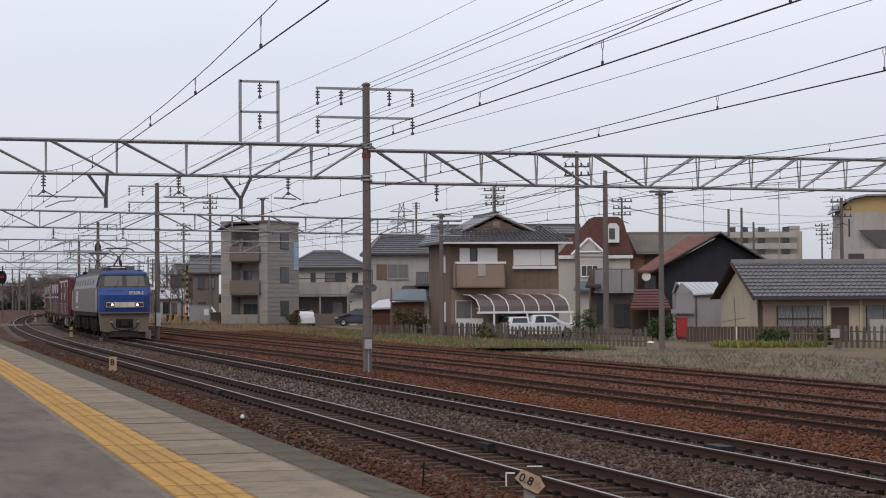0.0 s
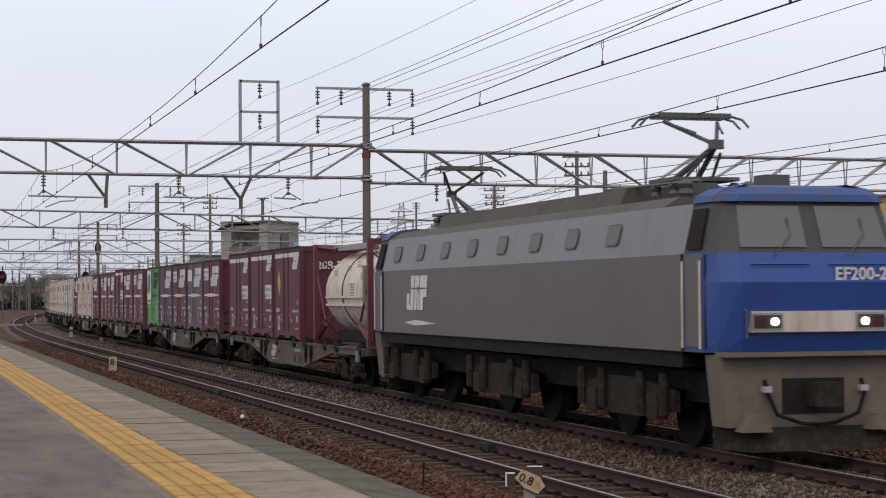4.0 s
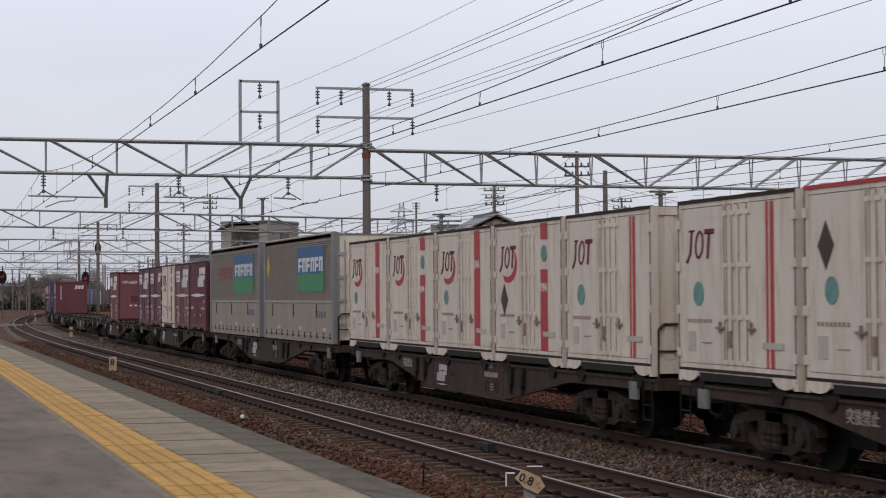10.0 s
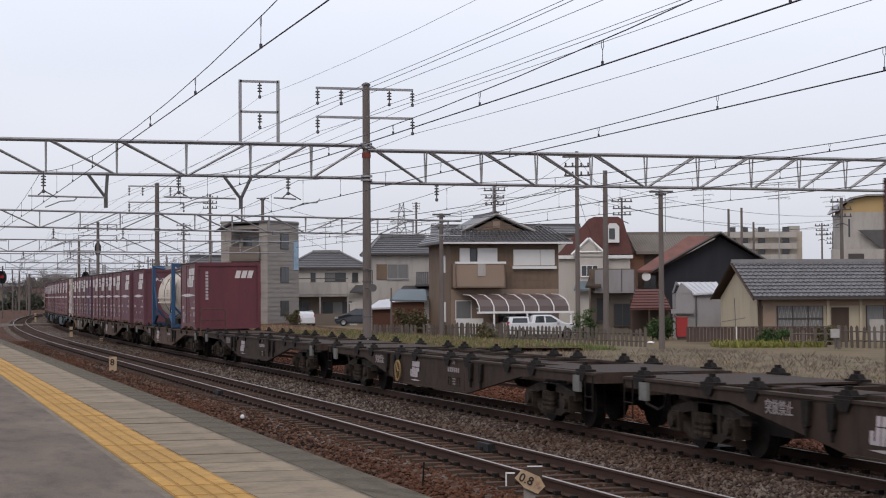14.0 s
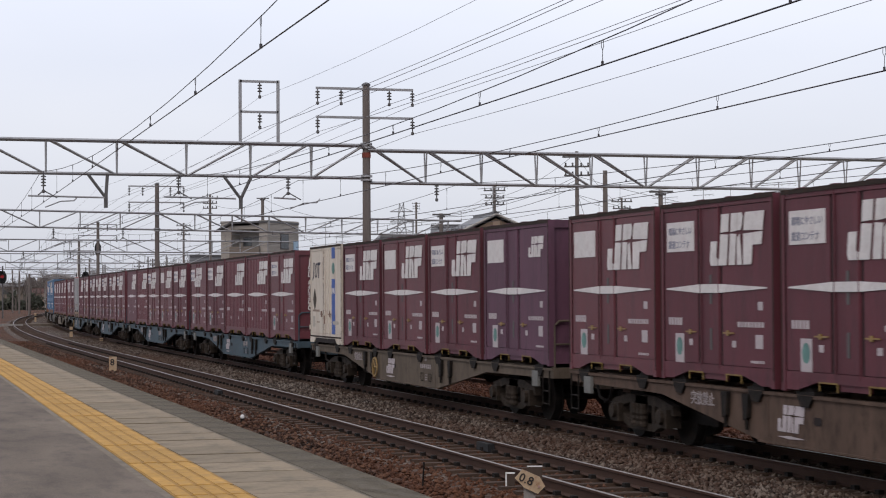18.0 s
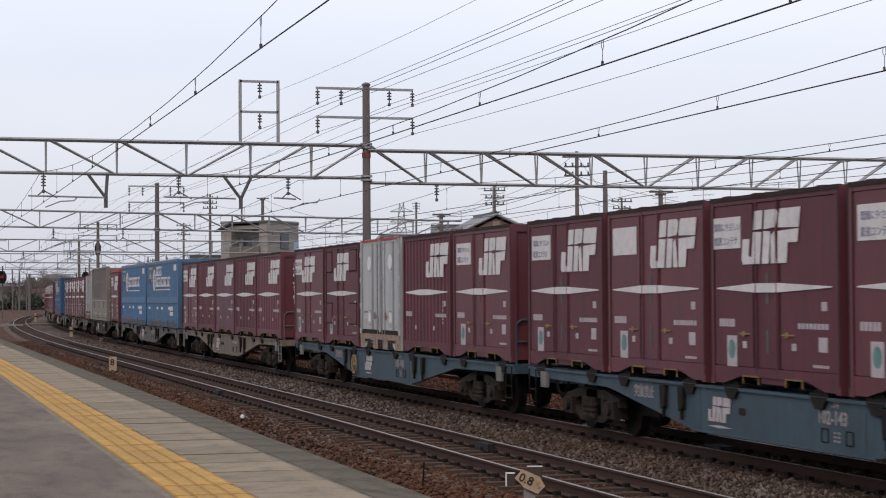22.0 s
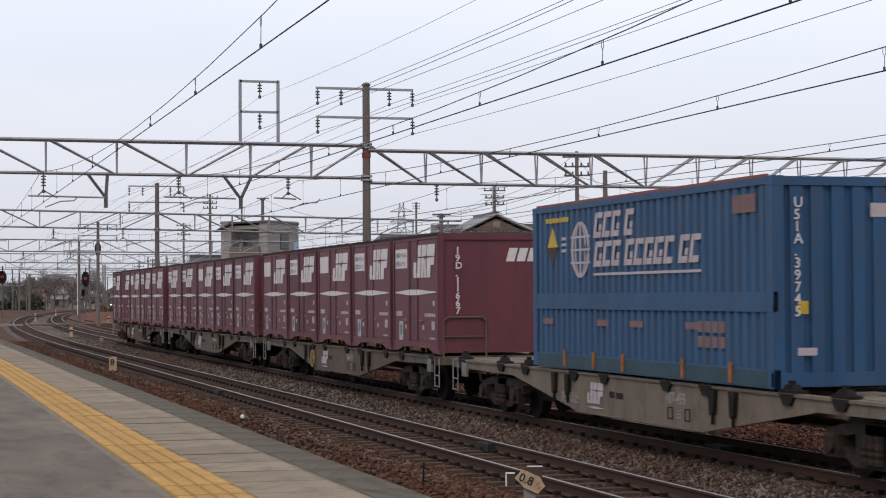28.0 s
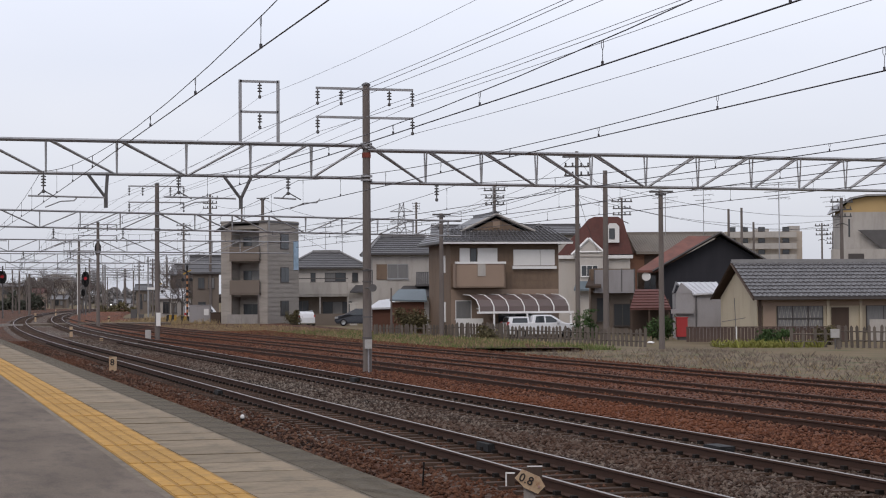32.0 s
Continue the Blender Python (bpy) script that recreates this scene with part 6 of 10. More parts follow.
def green_container():
    c = dry_container(GREEN, "", mark=GREEN_DARK, words="bright green", plate=False)
    b = -2.45 / 2 - 0.012
    pn = part("poster", Shape().box(-1.70, -0.48, b - 0.006, b, 0.95, 2.38), DECAL, c, "white poster with a blue and green globe face")
    part("globe", Shape().lathe([(0.40, 0), (0.40, 0.006)], (-1.08, b - 0.014, 1.85), "y", 20), BLUE_PALE, pn, "pale blue globe")
    part("figure", Shape().slab([(-1.30, 1.62), (-0.98, 1.62), (-0.92, 1.86), (-1.02, 2.02), (-1.14, 2.08), (-1.26, 2.0), (-1.34, 1.84)], -0.005, at=b - 0.016), GREEN, pn, "green leafy shape")
    part("leaf", Shape().slab([(-1.65, 1.40), (-0.9, 1.40), (-0.8, 1.65), (-1.25, 1.80), (-1.62, 1.70)], -0.006, at=b - 0.012), GREEN, pn)
    letters("エコレールマーク", 0.145, GREEN_DARK, pn, Matrix.Translation((-1.66, b - 0.008, 1.02)) @ pose(0, 0, 0, 90, 0, 0))
    return c


GREEN_DARK = surface("dark_green_print", (0.014, 0.038, 0.02), 0.7)
MADE = {}


def built(key, make):
    """The first of a kind is built, the others are copies of it."""
    if key not in MADE:
        MADE[key] = make()
        return MADE[key]
    return copy_thing(MADE[key], Matrix())


NUMBERS = {11: "101-46", 19: "103-144", 20: "102-144", 21: "102-143", 22: "103-143", 24: "107-733", 27: "107-455", 28: "106-13"}
BRAKED = (14, 18, 22, 28, 30)
# How far each wagon lags or leads an even spacing (slack in the couplings).
SLACK = {6: -0.06, 7: -0.29, 8: -0.1, 9: 0.04, 10: 0.36, 12: -0.04, 16: 0.28, 17: -0.1, 18: 0.18, 19: -0.5, 20: -0.13, 21: 0.22, 22: 0.58, 23: -0.1, 25: -0.26, 27: -0.32, 28: 0.05, 29: 0.06, 30: -0.03}
NUMBERED = []
for n, load in LOADS.items():
    paint, words = (TEAL, "blue-green") if n in (19, 20, 21, 22) else (FRAME_PALE, "pale grey") if n == 24 else (FRAME_TAN, "dusty pale tan") if n in (23, 27) else (FRAME_DUSTY, "dusty tan") if n < 9 or n in (18, 23) or 25 < n < 30 else (FRAME_BROWN, "rusty brown") if n in (16, 17, 30) else (FRAME, "grimy brown-grey")
    trail = (n - 6) * PITCH - SLACK.get(n, 0.0)
    key = ("wagon", words, n in BRAKED, n in NUMBERS, n in (13, 14, 15), n > 22)
    MOVING.append((built(key, lambda: wagon(paint, words, n in BRAKED, n not in NUMBERS, n not in (13, 14, 15), n > 22)), trail + 9.68, 0.0))
    if n in NUMBERS:
        NUMBERED.append((NUMBERS[n], MOVING[-1][0]))
    for kind, back in load:
        MOVING.append((built(kind, BUILDERS[kind]), trail + back - 0.40, DECK))
for text, flat in NUMBERED:
    letters(text, 0.23, DECAL_FAINT, flat, Matrix.Translation((1.16, -1.164, 0.67)) @ pose(0, 0, 0, 90, 0, 0))


# ---- locomotive ----
LOCO_GREY = surface("locomotive_grey", (0.108, 0.095, 0.085), 0.55, vary=0.2, size=0.8, dirt=(0.10, 0.085, 0.075), streak=(1, 1, 0.4))
LOCO_PALE = surface("locomotive_pale_grey", (0.138, 0.134, 0.142), 0.45, vary=0.2, dirt=(0.10, 0.088, 0.082), streak=(1, 1, 0.4))
LOCO_BLUE = surface("locomotive_blue", (0.02, 0.06, 0.235), 0.45, vary=0.2, size=0.8, dirt=(0.03, 0.05, 0.14), dirt_amount=0.5)
LOCO_SKIRT = surface("dusty_skirt", (0.15, 0.12, 0.095), 0.85, vary=0.3, size=1.5, dirt=(0.09, 0.07, 0.06))
LOCO_ROOF = surface("sooty_roof", (0.085, 0.078, 0.07), 0.85, vary=0.35, dirt=(0.15, 0.10, 0.06), dirt_amount=0.5)
LAMP = bpy.data.materials.new("headlamp_glow")
LAMP.use_nodes = True
LAMP.node_tree.nodes["Principled BSDF"].inputs["Emission Color"].default_value = (1.0, 0.84, 0.62, 1)
LAMP.node_tree.nodes["Principled BSDF"].inputs["Emission Strength"].default_value = 3.0


def pantograph(parent, x, facing):
    s = Shape()
    z0 = 3.98
    for y in (-0.5, 0.5):
        s.lathe([(0.1, 0), (0.06, 0.06), (0.1, 0.12), (0.06, 0.18)], (x - 0.3, y, z0 - 0.2), n=8)
        s.lathe([(0.1, 0), (0.06, 0.06), (0.1, 0.12), (0.06, 0.18)], (x + 0.4, y, z0 - 0.2), n=8)
    s.box(x - 0.5, x + 0.5, -0.55, 0.55, z0, z0 + 0.06)
    knee = (x + facing * 0.85, 0.0, z0 + 0.52)
    s.rod((x - facing * 0.35, -0.2, z0 + 0.05), knee, 0.05, 0.045, n=6).rod((x - facing * 0.35, 0.2, z0 + 0.05), knee, 0.05, 0.045, n=6)
    s.box(knee[0] - 0.07, knee[0] + 0.07, -0.1, 0.1, knee[2] - 0.06, knee[2] + 0.08)
    for y in (-0.45, 0.45):
        s.rod(knee, (x - facing * 0.1, y, 4.93), 0.034, n=5)
        s.rod((knee[0] - facing * 0.25, y * 0.5, z0 + 0.72), (x - facing * 0.1, y, 4.93), 0.02, n=5)
        s.rod((x + facing * 0.2, y * 0.5, z0 + 0.06), (knee[0] - facing * 0.1, y * 0.25, knee[2] - 0.12), 0.026, n=5)
    part("pantograph_arms", s, STEEL_DARK, parent, "dark single-arm pantograph")
    s = Shape()
    for e in (-0.16, 0.16):
        s.box(x - facing * 0.1 + e - 0.05, x - facing * 0.1 + e + 0.05, -0.6, 0.6, 4.98, 5.06)
        s.path([(x - facing * 0.1 + e, 0.6, 5.02), (x - facing * 0.1 + e, 0.8, 4.97), (x - facing * 0.1 + e, 0.92, 4.85)], 0.02)
        s.path([(x - facing * 0.1 + e, -0.6, 5.02), (x - facing * 0.1 + e, -0.8, 4.97), (x - facing * 0.1 + e, -0.92, 4.85)], 0.02)
    part("collector_head", s, STEEL_DARK, parent)


def locomotive():
    c = thing("electric_locomotive", "blue and grey electric freight locomotive with lit headlamps", "locomotive")
    a0, a1 = -8.55, 9.5
    # the long grey body: upright lower side, inward-leaning upper side
    part("body", Shape().slab([(-1.43, 1.45), (-1.43, 2.80), (1.43, 2.80), (1.43, 1.45)], a1 - a0 - 1.15, "x", a0 + 1.15), LOCO_GREY, c, "grey lower body side")
    part("upper_body", Shape().slab([(-1.43, 2.80), (-1.27, 3.50), (1.27, 3.50), (1.43, 2.80)], a1 - a0 - 1.15, "x", a0 + 1.15), LOCO_PALE, c, "pale grey leaning upper side")
    part("roof", Shape().slab([(-1.27, 3.50), (-1.0, 3.66), (1.0, 3.66), (1.27, 3.50)], a1 - a0 - 2.0, "x", a0 + 0.9), LOCO_ROOF, c)
    part("roof_hood", Shape().slab([(-0.85, 3.64), (-0.72, 3.94), (0.72, 3.94), (0.85, 3.64)], 10.6, "x", -5.0), LOCO_ROOF, c, "long sooty roof hood")
    # cabs at both ends: a bevelled nose under a raked windscreen
    for e, nm in ((1, "front_cab"), (-1, "rear_cab")):
        o = (a1 if e > 0 else -a0 - 1.15)
        X = lambda v: e * (o + v)
        def level(z, front, half, corner):
            """The cab's outline at one height: straight sides, rounded corners, flat front."""
            return [(X(-0.02), -half, z), (X(0.62), -half, z), (X(0.62 + (front - 0.62) * 0.62), -half + corner * 0.28, z), (X(front), -half + corner, z),
                    (X(front), half - corner, z), (X(0.62 + (front - 0.62) * 0.62), half - corner * 0.28, z), (X(0.62), half, z), (X(-0.02), half, z)]
        s = Shape().loft([level(1.45, 1.06, 1.43, 0.36), level(1.63, 1.13, 1.43, 0.34), level(2.40, 1.28, 1.44, 0.30), level(2.80, 1.14, 1.43, 0.30)])
        cab = part(nm, s, LOCO_BLUE, c, "blue cab nose")
        up = part("cab_upper", Shape().loft([level(2.80, 1.13, 1.425, 0.30), level(3.50, 0.82, 1.26, 0.28)]), CAB_DARK, c, "dark window band")
        part("cab_roof", Shape().loft([level(3.50, 0.90, 1.30, 0.26), level(3.60, 0.86, 1.24, 0.28), level(3.70, 0.66, 1.05, 0.3), level(3.75, 0.35, 0.75, 0.2)]), CAB_ROOF, c, "blue cab roof with rusty soot stains")
        if e > 0:
            for y0, y1 in ((-1.10, -0.12), (0.12, 1.10)):
                s = Shape().add([(X(1.105), y0, 2.87), (X(1.105), y1, 2.87), (X(0.85), y1 * 0.94, 3.44), (X(0.85), y0 * 0.94, 3.44),
                                 (X(1.12), y0, 2.87), (X(1.12), y1, 2.87), (X(0.865), y1 * 0.94, 3.44), (X(0.865), y0 * 0.94, 3.44)],
                                [(0, 1, 2, 3), (4, 5, 6, 7), (0, 1, 5, 4), (1, 2, 6, 5), (2, 3, 7, 6), (3, 0, 4, 7)])
                part("windscreen", s, WINDSCREEN, up, "grey windscreen pane")
            for q in (-0.62, 0.48):
                part("wiper", Shape().rod((X(1.19), q, 2.76), (X(1.06), q + 0.30, 3.06), 0.011, n=4).rod((X(1.06), q + 0.30, 2.92), (X(0.97), q + 0.28, 3.28), 0.014, n=4), STEEL_DARK, up)
            pan = part("lamp_panel", Shape().box(X(1.10), X(1.24), -1.0, 1.0, 1.73, 2.01), CREAM, cab, "pale panel round the headlamps")
            for y, q in ((-0.77, 1), (0.77, -1)):
                part("lamp_frame", Shape().box(X(1.22), X(1.250), y - 0.23, y + 0.23, 1.75, 1.99), STEEL, pan, "grey lamp surround")
                part("lamp_recess", Shape().box(X(1.24), X(1.254), y - 0.20, y + 0.20, 1.78, 1.96), CAB_DARK, pan, "dark lamp recess")
                part("headlamp", Shape().lathe([(0.058, 0.0), (0.058, 0.02)], (X(1.255), y + q * 0.10, 1.87), "x", 14), LAMP, pan, "glowing headlamp")
                part("tail_lamp", Shape().box(X(1.25), X(1.265), y - q * 0.11 - 0.085, y - q * 0.11 + 0.085, 1.80, 1.94), TAIL_RED, pan, "dark red tail lamp")
                part("grab_rail", Shape().path([(X(1.2), -q * 1.08, 1.62), (X(1.27), -q * 1.08, 1.66), (X(1.27), -q * 1.08, 2.0), (X(1.2), -q * 1.08, 2.06)], 0.014, 4), STEEL_DARK, cab)
                part("grab_rail", Shape().rod((X(1.24), -q * 1.0, 2.64), (X(1.24), -q * 0.15, 2.64), 0.013, n=4), LOCO_BLUE, cab)
            letters("EF200-2", 0.24, DECAL, cab, Matrix.Translation((X(1.272), 0.22, 2.43)) @ pose(0, -19 * 0, 0, 90, 0, 90), label="white class number")
            part("nose_step", Shape().box(X(0.85), X(1.22), -1.36, 1.36, 1.40, 1.46), LOCO_SKIRT, cab)
        for y in (-1.435, 1.435):
            q = 1 if y > 0 else -1
            part("cab_door", Shape().box(min(X(0.05), X(0.62)), max(X(0.05), X(0.62)), y - 0.01, y + 0.01, 1.52, 3.30 * 0 + 2.76), LOCO_GREY, cab, "grey cab door")
            part("door_rail", Shape().rod((X(0.0), y * 1.02, 1.5), (X(0.0), y * 1.02, 2.7), 0.018, n=5).rod((X(0.60), y * 1.02, 1.5), (X(0.60), y * 1.02, 2.7), 0.018, n=5), CREAM, cab)
            part("side_window", Shape().add([(X(0.1), y, 2.86), (X(0.58), y, 2.86), (X(0.54), y - q * 0.14, 3.42), (X(0.1), y - q * 0.14, 3.42),
                                             (X(0.1), y + q * 0.02, 2.86), (X(0.58), y + q * 0.02, 2.86), (X(0.54), y - q * 0.12, 3.42), (X(0.1), y - q * 0.12, 3.42)],
                                            [(0, 1, 2, 3), (4, 5, 6, 7), (0, 1, 5, 4), (1, 2, 6, 5), (2, 3, 7, 6), (3, 0, 4, 7)]), DARK, up, "dark side window")
            part("door_edge", Shape().box(min(X(-0.09), X(-0.03)), max(X(-0.09), X(-0.03)), y - 0.012, y + 0.012, 1.46, 2.80).box(min(X(0.66), X(0.70)), max(X(0.66), X(0.70)), y * 0.985 - 0.012, y * 0.985 + 0.012, 1.50, 2.78), DARK, cab)
        sk = part("skirt", Shape().slab([(-1.36, 1.42), (1.36, 1.42), (1.26, 0.45), (-1.26, 0.45)], e * 0.5, "x", X(0.52)), LOCO_SKIRT, c, "dusty brown-grey front skirt")
        part("plough", Shape().loft([[(X(0.4), -1.2, 0.13), (X(1.22), -1.0, 0.13), (X(1.22), 1.0, 0.13), (X(0.4), 1.2, 0.13)],
                                     [(X(0.4), -1.2, 0.45), (X(1.05), -1.0, 0.45), (X(1.05), 1.0, 0.45), (X(0.4), 1.2, 0.45)]]), BOGIE, sk, "dark grimy rail guard")
        part("coupler_recess", Shape().box(min(X(1.02), X(1.035)), max(X(1.02), X(1.035)), -0.46, 0.46, 0.62, 1.10), DARK, sk)
        part("coupler", Shape().box(min(X(1.0), X(1.4)), max(X(1.0), X(1.4)), -0.13, 0.13, 0.76, 1.02).box(min(X(1.3), X(1.55)), max(X(1.3), X(1.55)), -0.2, 0.16, 0.74, 1.06), BOGIE, sk, "dusty knuckle coupler")
        for q in (-1, 1):
            part("foot_step", Shape().slab([(q * 0.72, 0.40), (q * 1.15, 0.40), (q * 1.02, 0.62), (q * 0.85, 0.62)], e * 0.28, "x", X(1.0)), LOCO_SKIRT, sk)
            part("hose", Shape().path([(X(1.03), q * 0.72, 1.08), (X(1.12), q * 0.72, 0.9), (X(1.16), q * 0.6, 0.62), (X(1.18), q * 0.25, 0.5), (X(1.2), 0.0, 0.48)], 0.028, 5), RUNNING, sk, "black air hose")
            part("hose_tap", Shape().box(min(X(1.04), X(1.14)), max(X(1.04), X(1.14)), q * 0.72 - 0.06, q * 0.72 + 0.06, 0.92, 1.0), DECAL_DIM, sk)
    for i in range(8):
        x = -6.3 + i * 1.85
        for q in (-1, 1):
            for nm, g, depth, mt in (("side_port", 0.0, 0.016, STEEL_DARK), ("pane", 0.024, 0.022, LOCO_GREY)):
                s = Shape()
                ring = [(x + dx, dz) for dx, dz in ((-0.29 + g, 0.07 + g), (-0.22 + g, g), (0.22 - g, g), (0.29 - g, 0.07 + g), (0.29 - g, 0.27 - g), (0.22 - g, 0.34 - g), (-0.22 + g, 0.34 - g), (-0.29 + g, 0.27 - g))]
                s.add([(u, q * (1.40 - 0.229 * z), 2.98 + z) for u, z in ring] + [(u, q * (1.392 + depth - 0.229 * z), 2.98 + z) for u, z in ring],
                      [tuple(range(8)), tuple(range(8, 16))] + [(k, (k + 1) % 8, 8 + (k + 1) % 8, 8 + k) for k in range(8)])
                port = part(nm, s, mt, c if nm == "side_port" else port, "rounded side window frame" if nm == "side_port" else "")
    s = Shape()
    logo_shape(s, -5.3, 1.95, 1.5, 0.72, -1.438)
    s.slab([(-5.5, 1.68), (-4.6, 1.62), (-3.0, 1.68), (-4.6, 1.74)], -0.006, at=-1.436)
    part("carrier_mark", s, DECAL, c, "white slanted carrier mark")
    part("underframe", Shape().box(a0 + 0.9, a1 - 0.2, -1.38, 1.38, 1.22, 1.45).box(a0 + 0.9, a1 - 0.2, -0.9, 0.9, 0.7, 1.14), RUNNING, c)
    for bx in (-5.9, 0.5, 6.7):
        bog = part("bogie", Shape().box(bx - 1.6, bx + 1.6, -0.9, 0.9, 0.6, 0.85), RUNNING, c, "black powered bogie")
        for q in (-1, 1):
            s = Shape().slab([(bx - 1.9, 0.55), (bx - 1.9, 0.85), (bx - 0.5, 1.0), (bx + 0.5, 1.0), (bx + 1.9, 0.85), (bx + 1.9, 0.55), (bx + 0.6, 0.42), (bx - 0.6, 0.42)], q * 0.1, at=q * 1.12)
            for k in (-1.25, 1.25):
                s.box(bx + k - 0.2, bx + k + 0.2, min(q * 1.12, q * 1.3), max(q * 1.12, q * 1.3), 0.42, 0.78)
                s.rod((bx + k + 0.45, q * 1.28, 0.5), (bx + k + 0.45, q * 1.28, 1.1), 0.08, n=8)
                s.rod((bx + k - 0.45, q * 1.28, 0.5), (bx + k - 0.45, q * 1.28, 1.1), 0.08, n=8)
            part("side_frame", s, BOGIE, bog)
        for k in (-1.25, 1.25):
            s = Shape().rod((bx + k, -0.8, 0.56), (bx + k, 0.8, 0.56), 0.09, n=8)
            for y in (-0.6, 0.6):
                s.lathe([(0.5, y - 0.07), (0.56, y - 0.07), (0.56, y + 0.07), (0.5, y + 0.07)], (bx + k, 0, 0.56), "y", 22)
            part("wheelset", s, RUNNING, bog)
    pantograph(c, 6.6, 1)
    pantograph(c, -5.9, -1)
    s = Shape()
    for x, y in ((7.9, -0.7), (7.5, 0.5), (5.3, 0.6), (3.9, -0.5), (-7.1, 0.4), (-4.3, -0.6)):
        s.lathe([(0.13, 0), (0.08, 0.07), (0.13, 0.14), (0.08, 0.21), (0.13, 0.28), (0.05, 0.35)], (x, y, 3.60), n=8)
    s.box(8.0, 8.4, 0.35, 0.75, 3.62, 4.0).box(7.2, 7.6, -0.45, -0.05, 3.62, 3.92)
    s.rod((4.2, -0.55, 3.98), (8.1, -0.55, 3.92), 0.03, n=5).rod((4.6, 0.35, 4.02), (7.4, 0.35, 3.98), 0.03, n=5).rod((-7.2, 0.3, 3.98), (-4.2, 0.3, 4.0), 0.03, n=5)
    part("roof_gear", s, STEEL_DARK, c, "dark roof insulators and boxes")
    return c


CAB_DARK = surface("dark_grey_cab_paint", (0.055, 0.052, 0.05), 0.6, vary=0.25)
CAB_ROOF = surface("sooty_blue_roof", (0.03, 0.07, 0.20), 0.7, vary=0.3, size=0.8, dirt=(0.10, 0.065, 0.045), dirt_amount=0.95)
TAIL_RED = surface("dark_red_lens", (0.05, 0.008, 0.008), 0.3)
WINDSCREEN = glass("grey_windscreen", (0.11, 0.105, 0.095), 0.12)
MOVING.append((locomotive(), -30.67, 0.0))


# ---- the town beyond the tracks ----
# Its own plan: x to the right, y the distance from the platform's end, z from the ground; turned against the tracks.
GROUND_Z = -0.46
TOWN = pose(0, 0, GROUND_Z, rz=73.846)


def lot(x, d, turn=0.0, z=0.0):
    return TOWN @ pose(x, d, z, rz=turn)


BROWN_WALL = surface("brown_siding", (0.165, 0.118, 0.086), 0.85, vary=0.2, size=0.6, dirt=(0.085, 0.062, 0.05), streak=(1, 1, 0.4))
TAN_WALL = surface("tan_siding", (0.27, 0.20, 0.155), 0.85, vary=0.15, size=0.6)
GREY_WALL = surface("grey_render", (0.38, 0.355, 0.33), 0.9, vary=0.15, size=0.5, dirt=(0.2, 0.185, 0.17), streak=(1, 1, 0.3))
TOWER_WALL = surface("grey_beige_siding", (0.30, 0.272, 0.245), 0.9, vary=0.22, size=0.5, each=0.06, dirt=(0.15, 0.135, 0.12), streak=(0.4, 0.4, 2.0))
BEIGE_WALL = surface("beige_siding", (0.36, 0.31, 0.26), 0.9, vary=0.15, size=0.5, dirt=(0.2, 0.18, 0.16), streak=(1, 1, 0.3))
TAUPE_WALL = surface("taupe_panel", (0.155, 0.128, 0.108), 0.9, vary=0.15, size=0.5)
WHITE_WALL = surface("white_render", (0.47, 0.44, 0.41), 0.9, vary=0.12, size=0.5, dirt=(0.35, 0.32, 0.3), streak=(1, 1, 0.3))
CREAM_WALL = surface("cream_render", (0.42, 0.365, 0.275), 0.9, vary=0.15, size=0.5, dirt=(0.30, 0.25, 0.19), streak=(1, 1, 0.3))
LILAC_WALL = surface("lilac_grey_sheet", (0.28, 0.265, 0.27), 0.7, vary=0.12, size=0.6, dirt=(0.2, 0.185, 0.18), streak=(1, 1, 0.3))
BLACK_WALL = surface("charred_dark_boards", (0.028, 0.028, 0.034), 0.85, vary=0.3, size=1.5, streak=(1, 1, 0.2))
ORANGE_WALL = surface("orange_brown_wall", (0.20, 0.105, 0.07), 0.9, vary=0.2, size=0.6)
YELLOW_WALL = surface("ochre_wall", (0.42, 0.30, 0.15), 0.9, vary=0.12, size=0.6)
RED_BOARD = surface("reddish_brown_boards", (0.105, 0.05, 0.035), 0.85, vary=0.3, size=1.0, streak=(1.5, 1.5, 0.25), dirt=(0.06, 0.035, 0.028))
WOOD_DARK = surface("dark_weathered_wood", (0.07, 0.05, 0.04), 0.9, vary=0.3, size=1.2, streak=(1, 1, 0.25))
WOOD_FENCE = surface("grey_weathered_picket", (0.12, 0.102, 0.088), 0.9, vary=0.3, size=1.2, each=0.25, streak=(1, 1, 0.3))
FENCE_BROWN = surface("brown_metal_fence", (0.075, 0.05, 0.042), 0.75, vary=0.2)
RIDGE = surface("pale_roof_ridge", (0.20, 0.195, 0.195), 0.6, vary=0.25, size=1.5)
TILE_GREY = surface("grey_roof_tile", (0.105, 0.10, 0.103), 0.38, vary=0.35, size=0.8, each=0.14, dirt=(0.085, 0.08, 0.08))
TILE_DARK = surface("dark_roof_tile", (0.062, 0.059, 0.062), 0.42, vary=0.2, size=0.8, island=0.12, dirt=(0.10, 0.095, 0.09), dirt_amount=0.4)
ROOF_RED = surface("rusty_red_sheet_roof", (0.165, 0.066, 0.05), 0.75, vary=0.4, size=0.9, streak=(1, 1, 0.4), dirt=(0.085, 0.05, 0.043), dirt_amount=0.8)
ROOF_MAROON = surface("dark_red_slate", (0.112, 0.045, 0.039), 0.7, vary=0.3, size=0.8, grain=0.3, grain_size=6.0, dirt=(0.095, 0.05, 0.045), dirt_amount=0.7)
ROOF_GREYBROWN = surface("grey_brown_sheet_roof", (0.165, 0.145, 0.125), 0.75, vary=0.25, size=0.6)
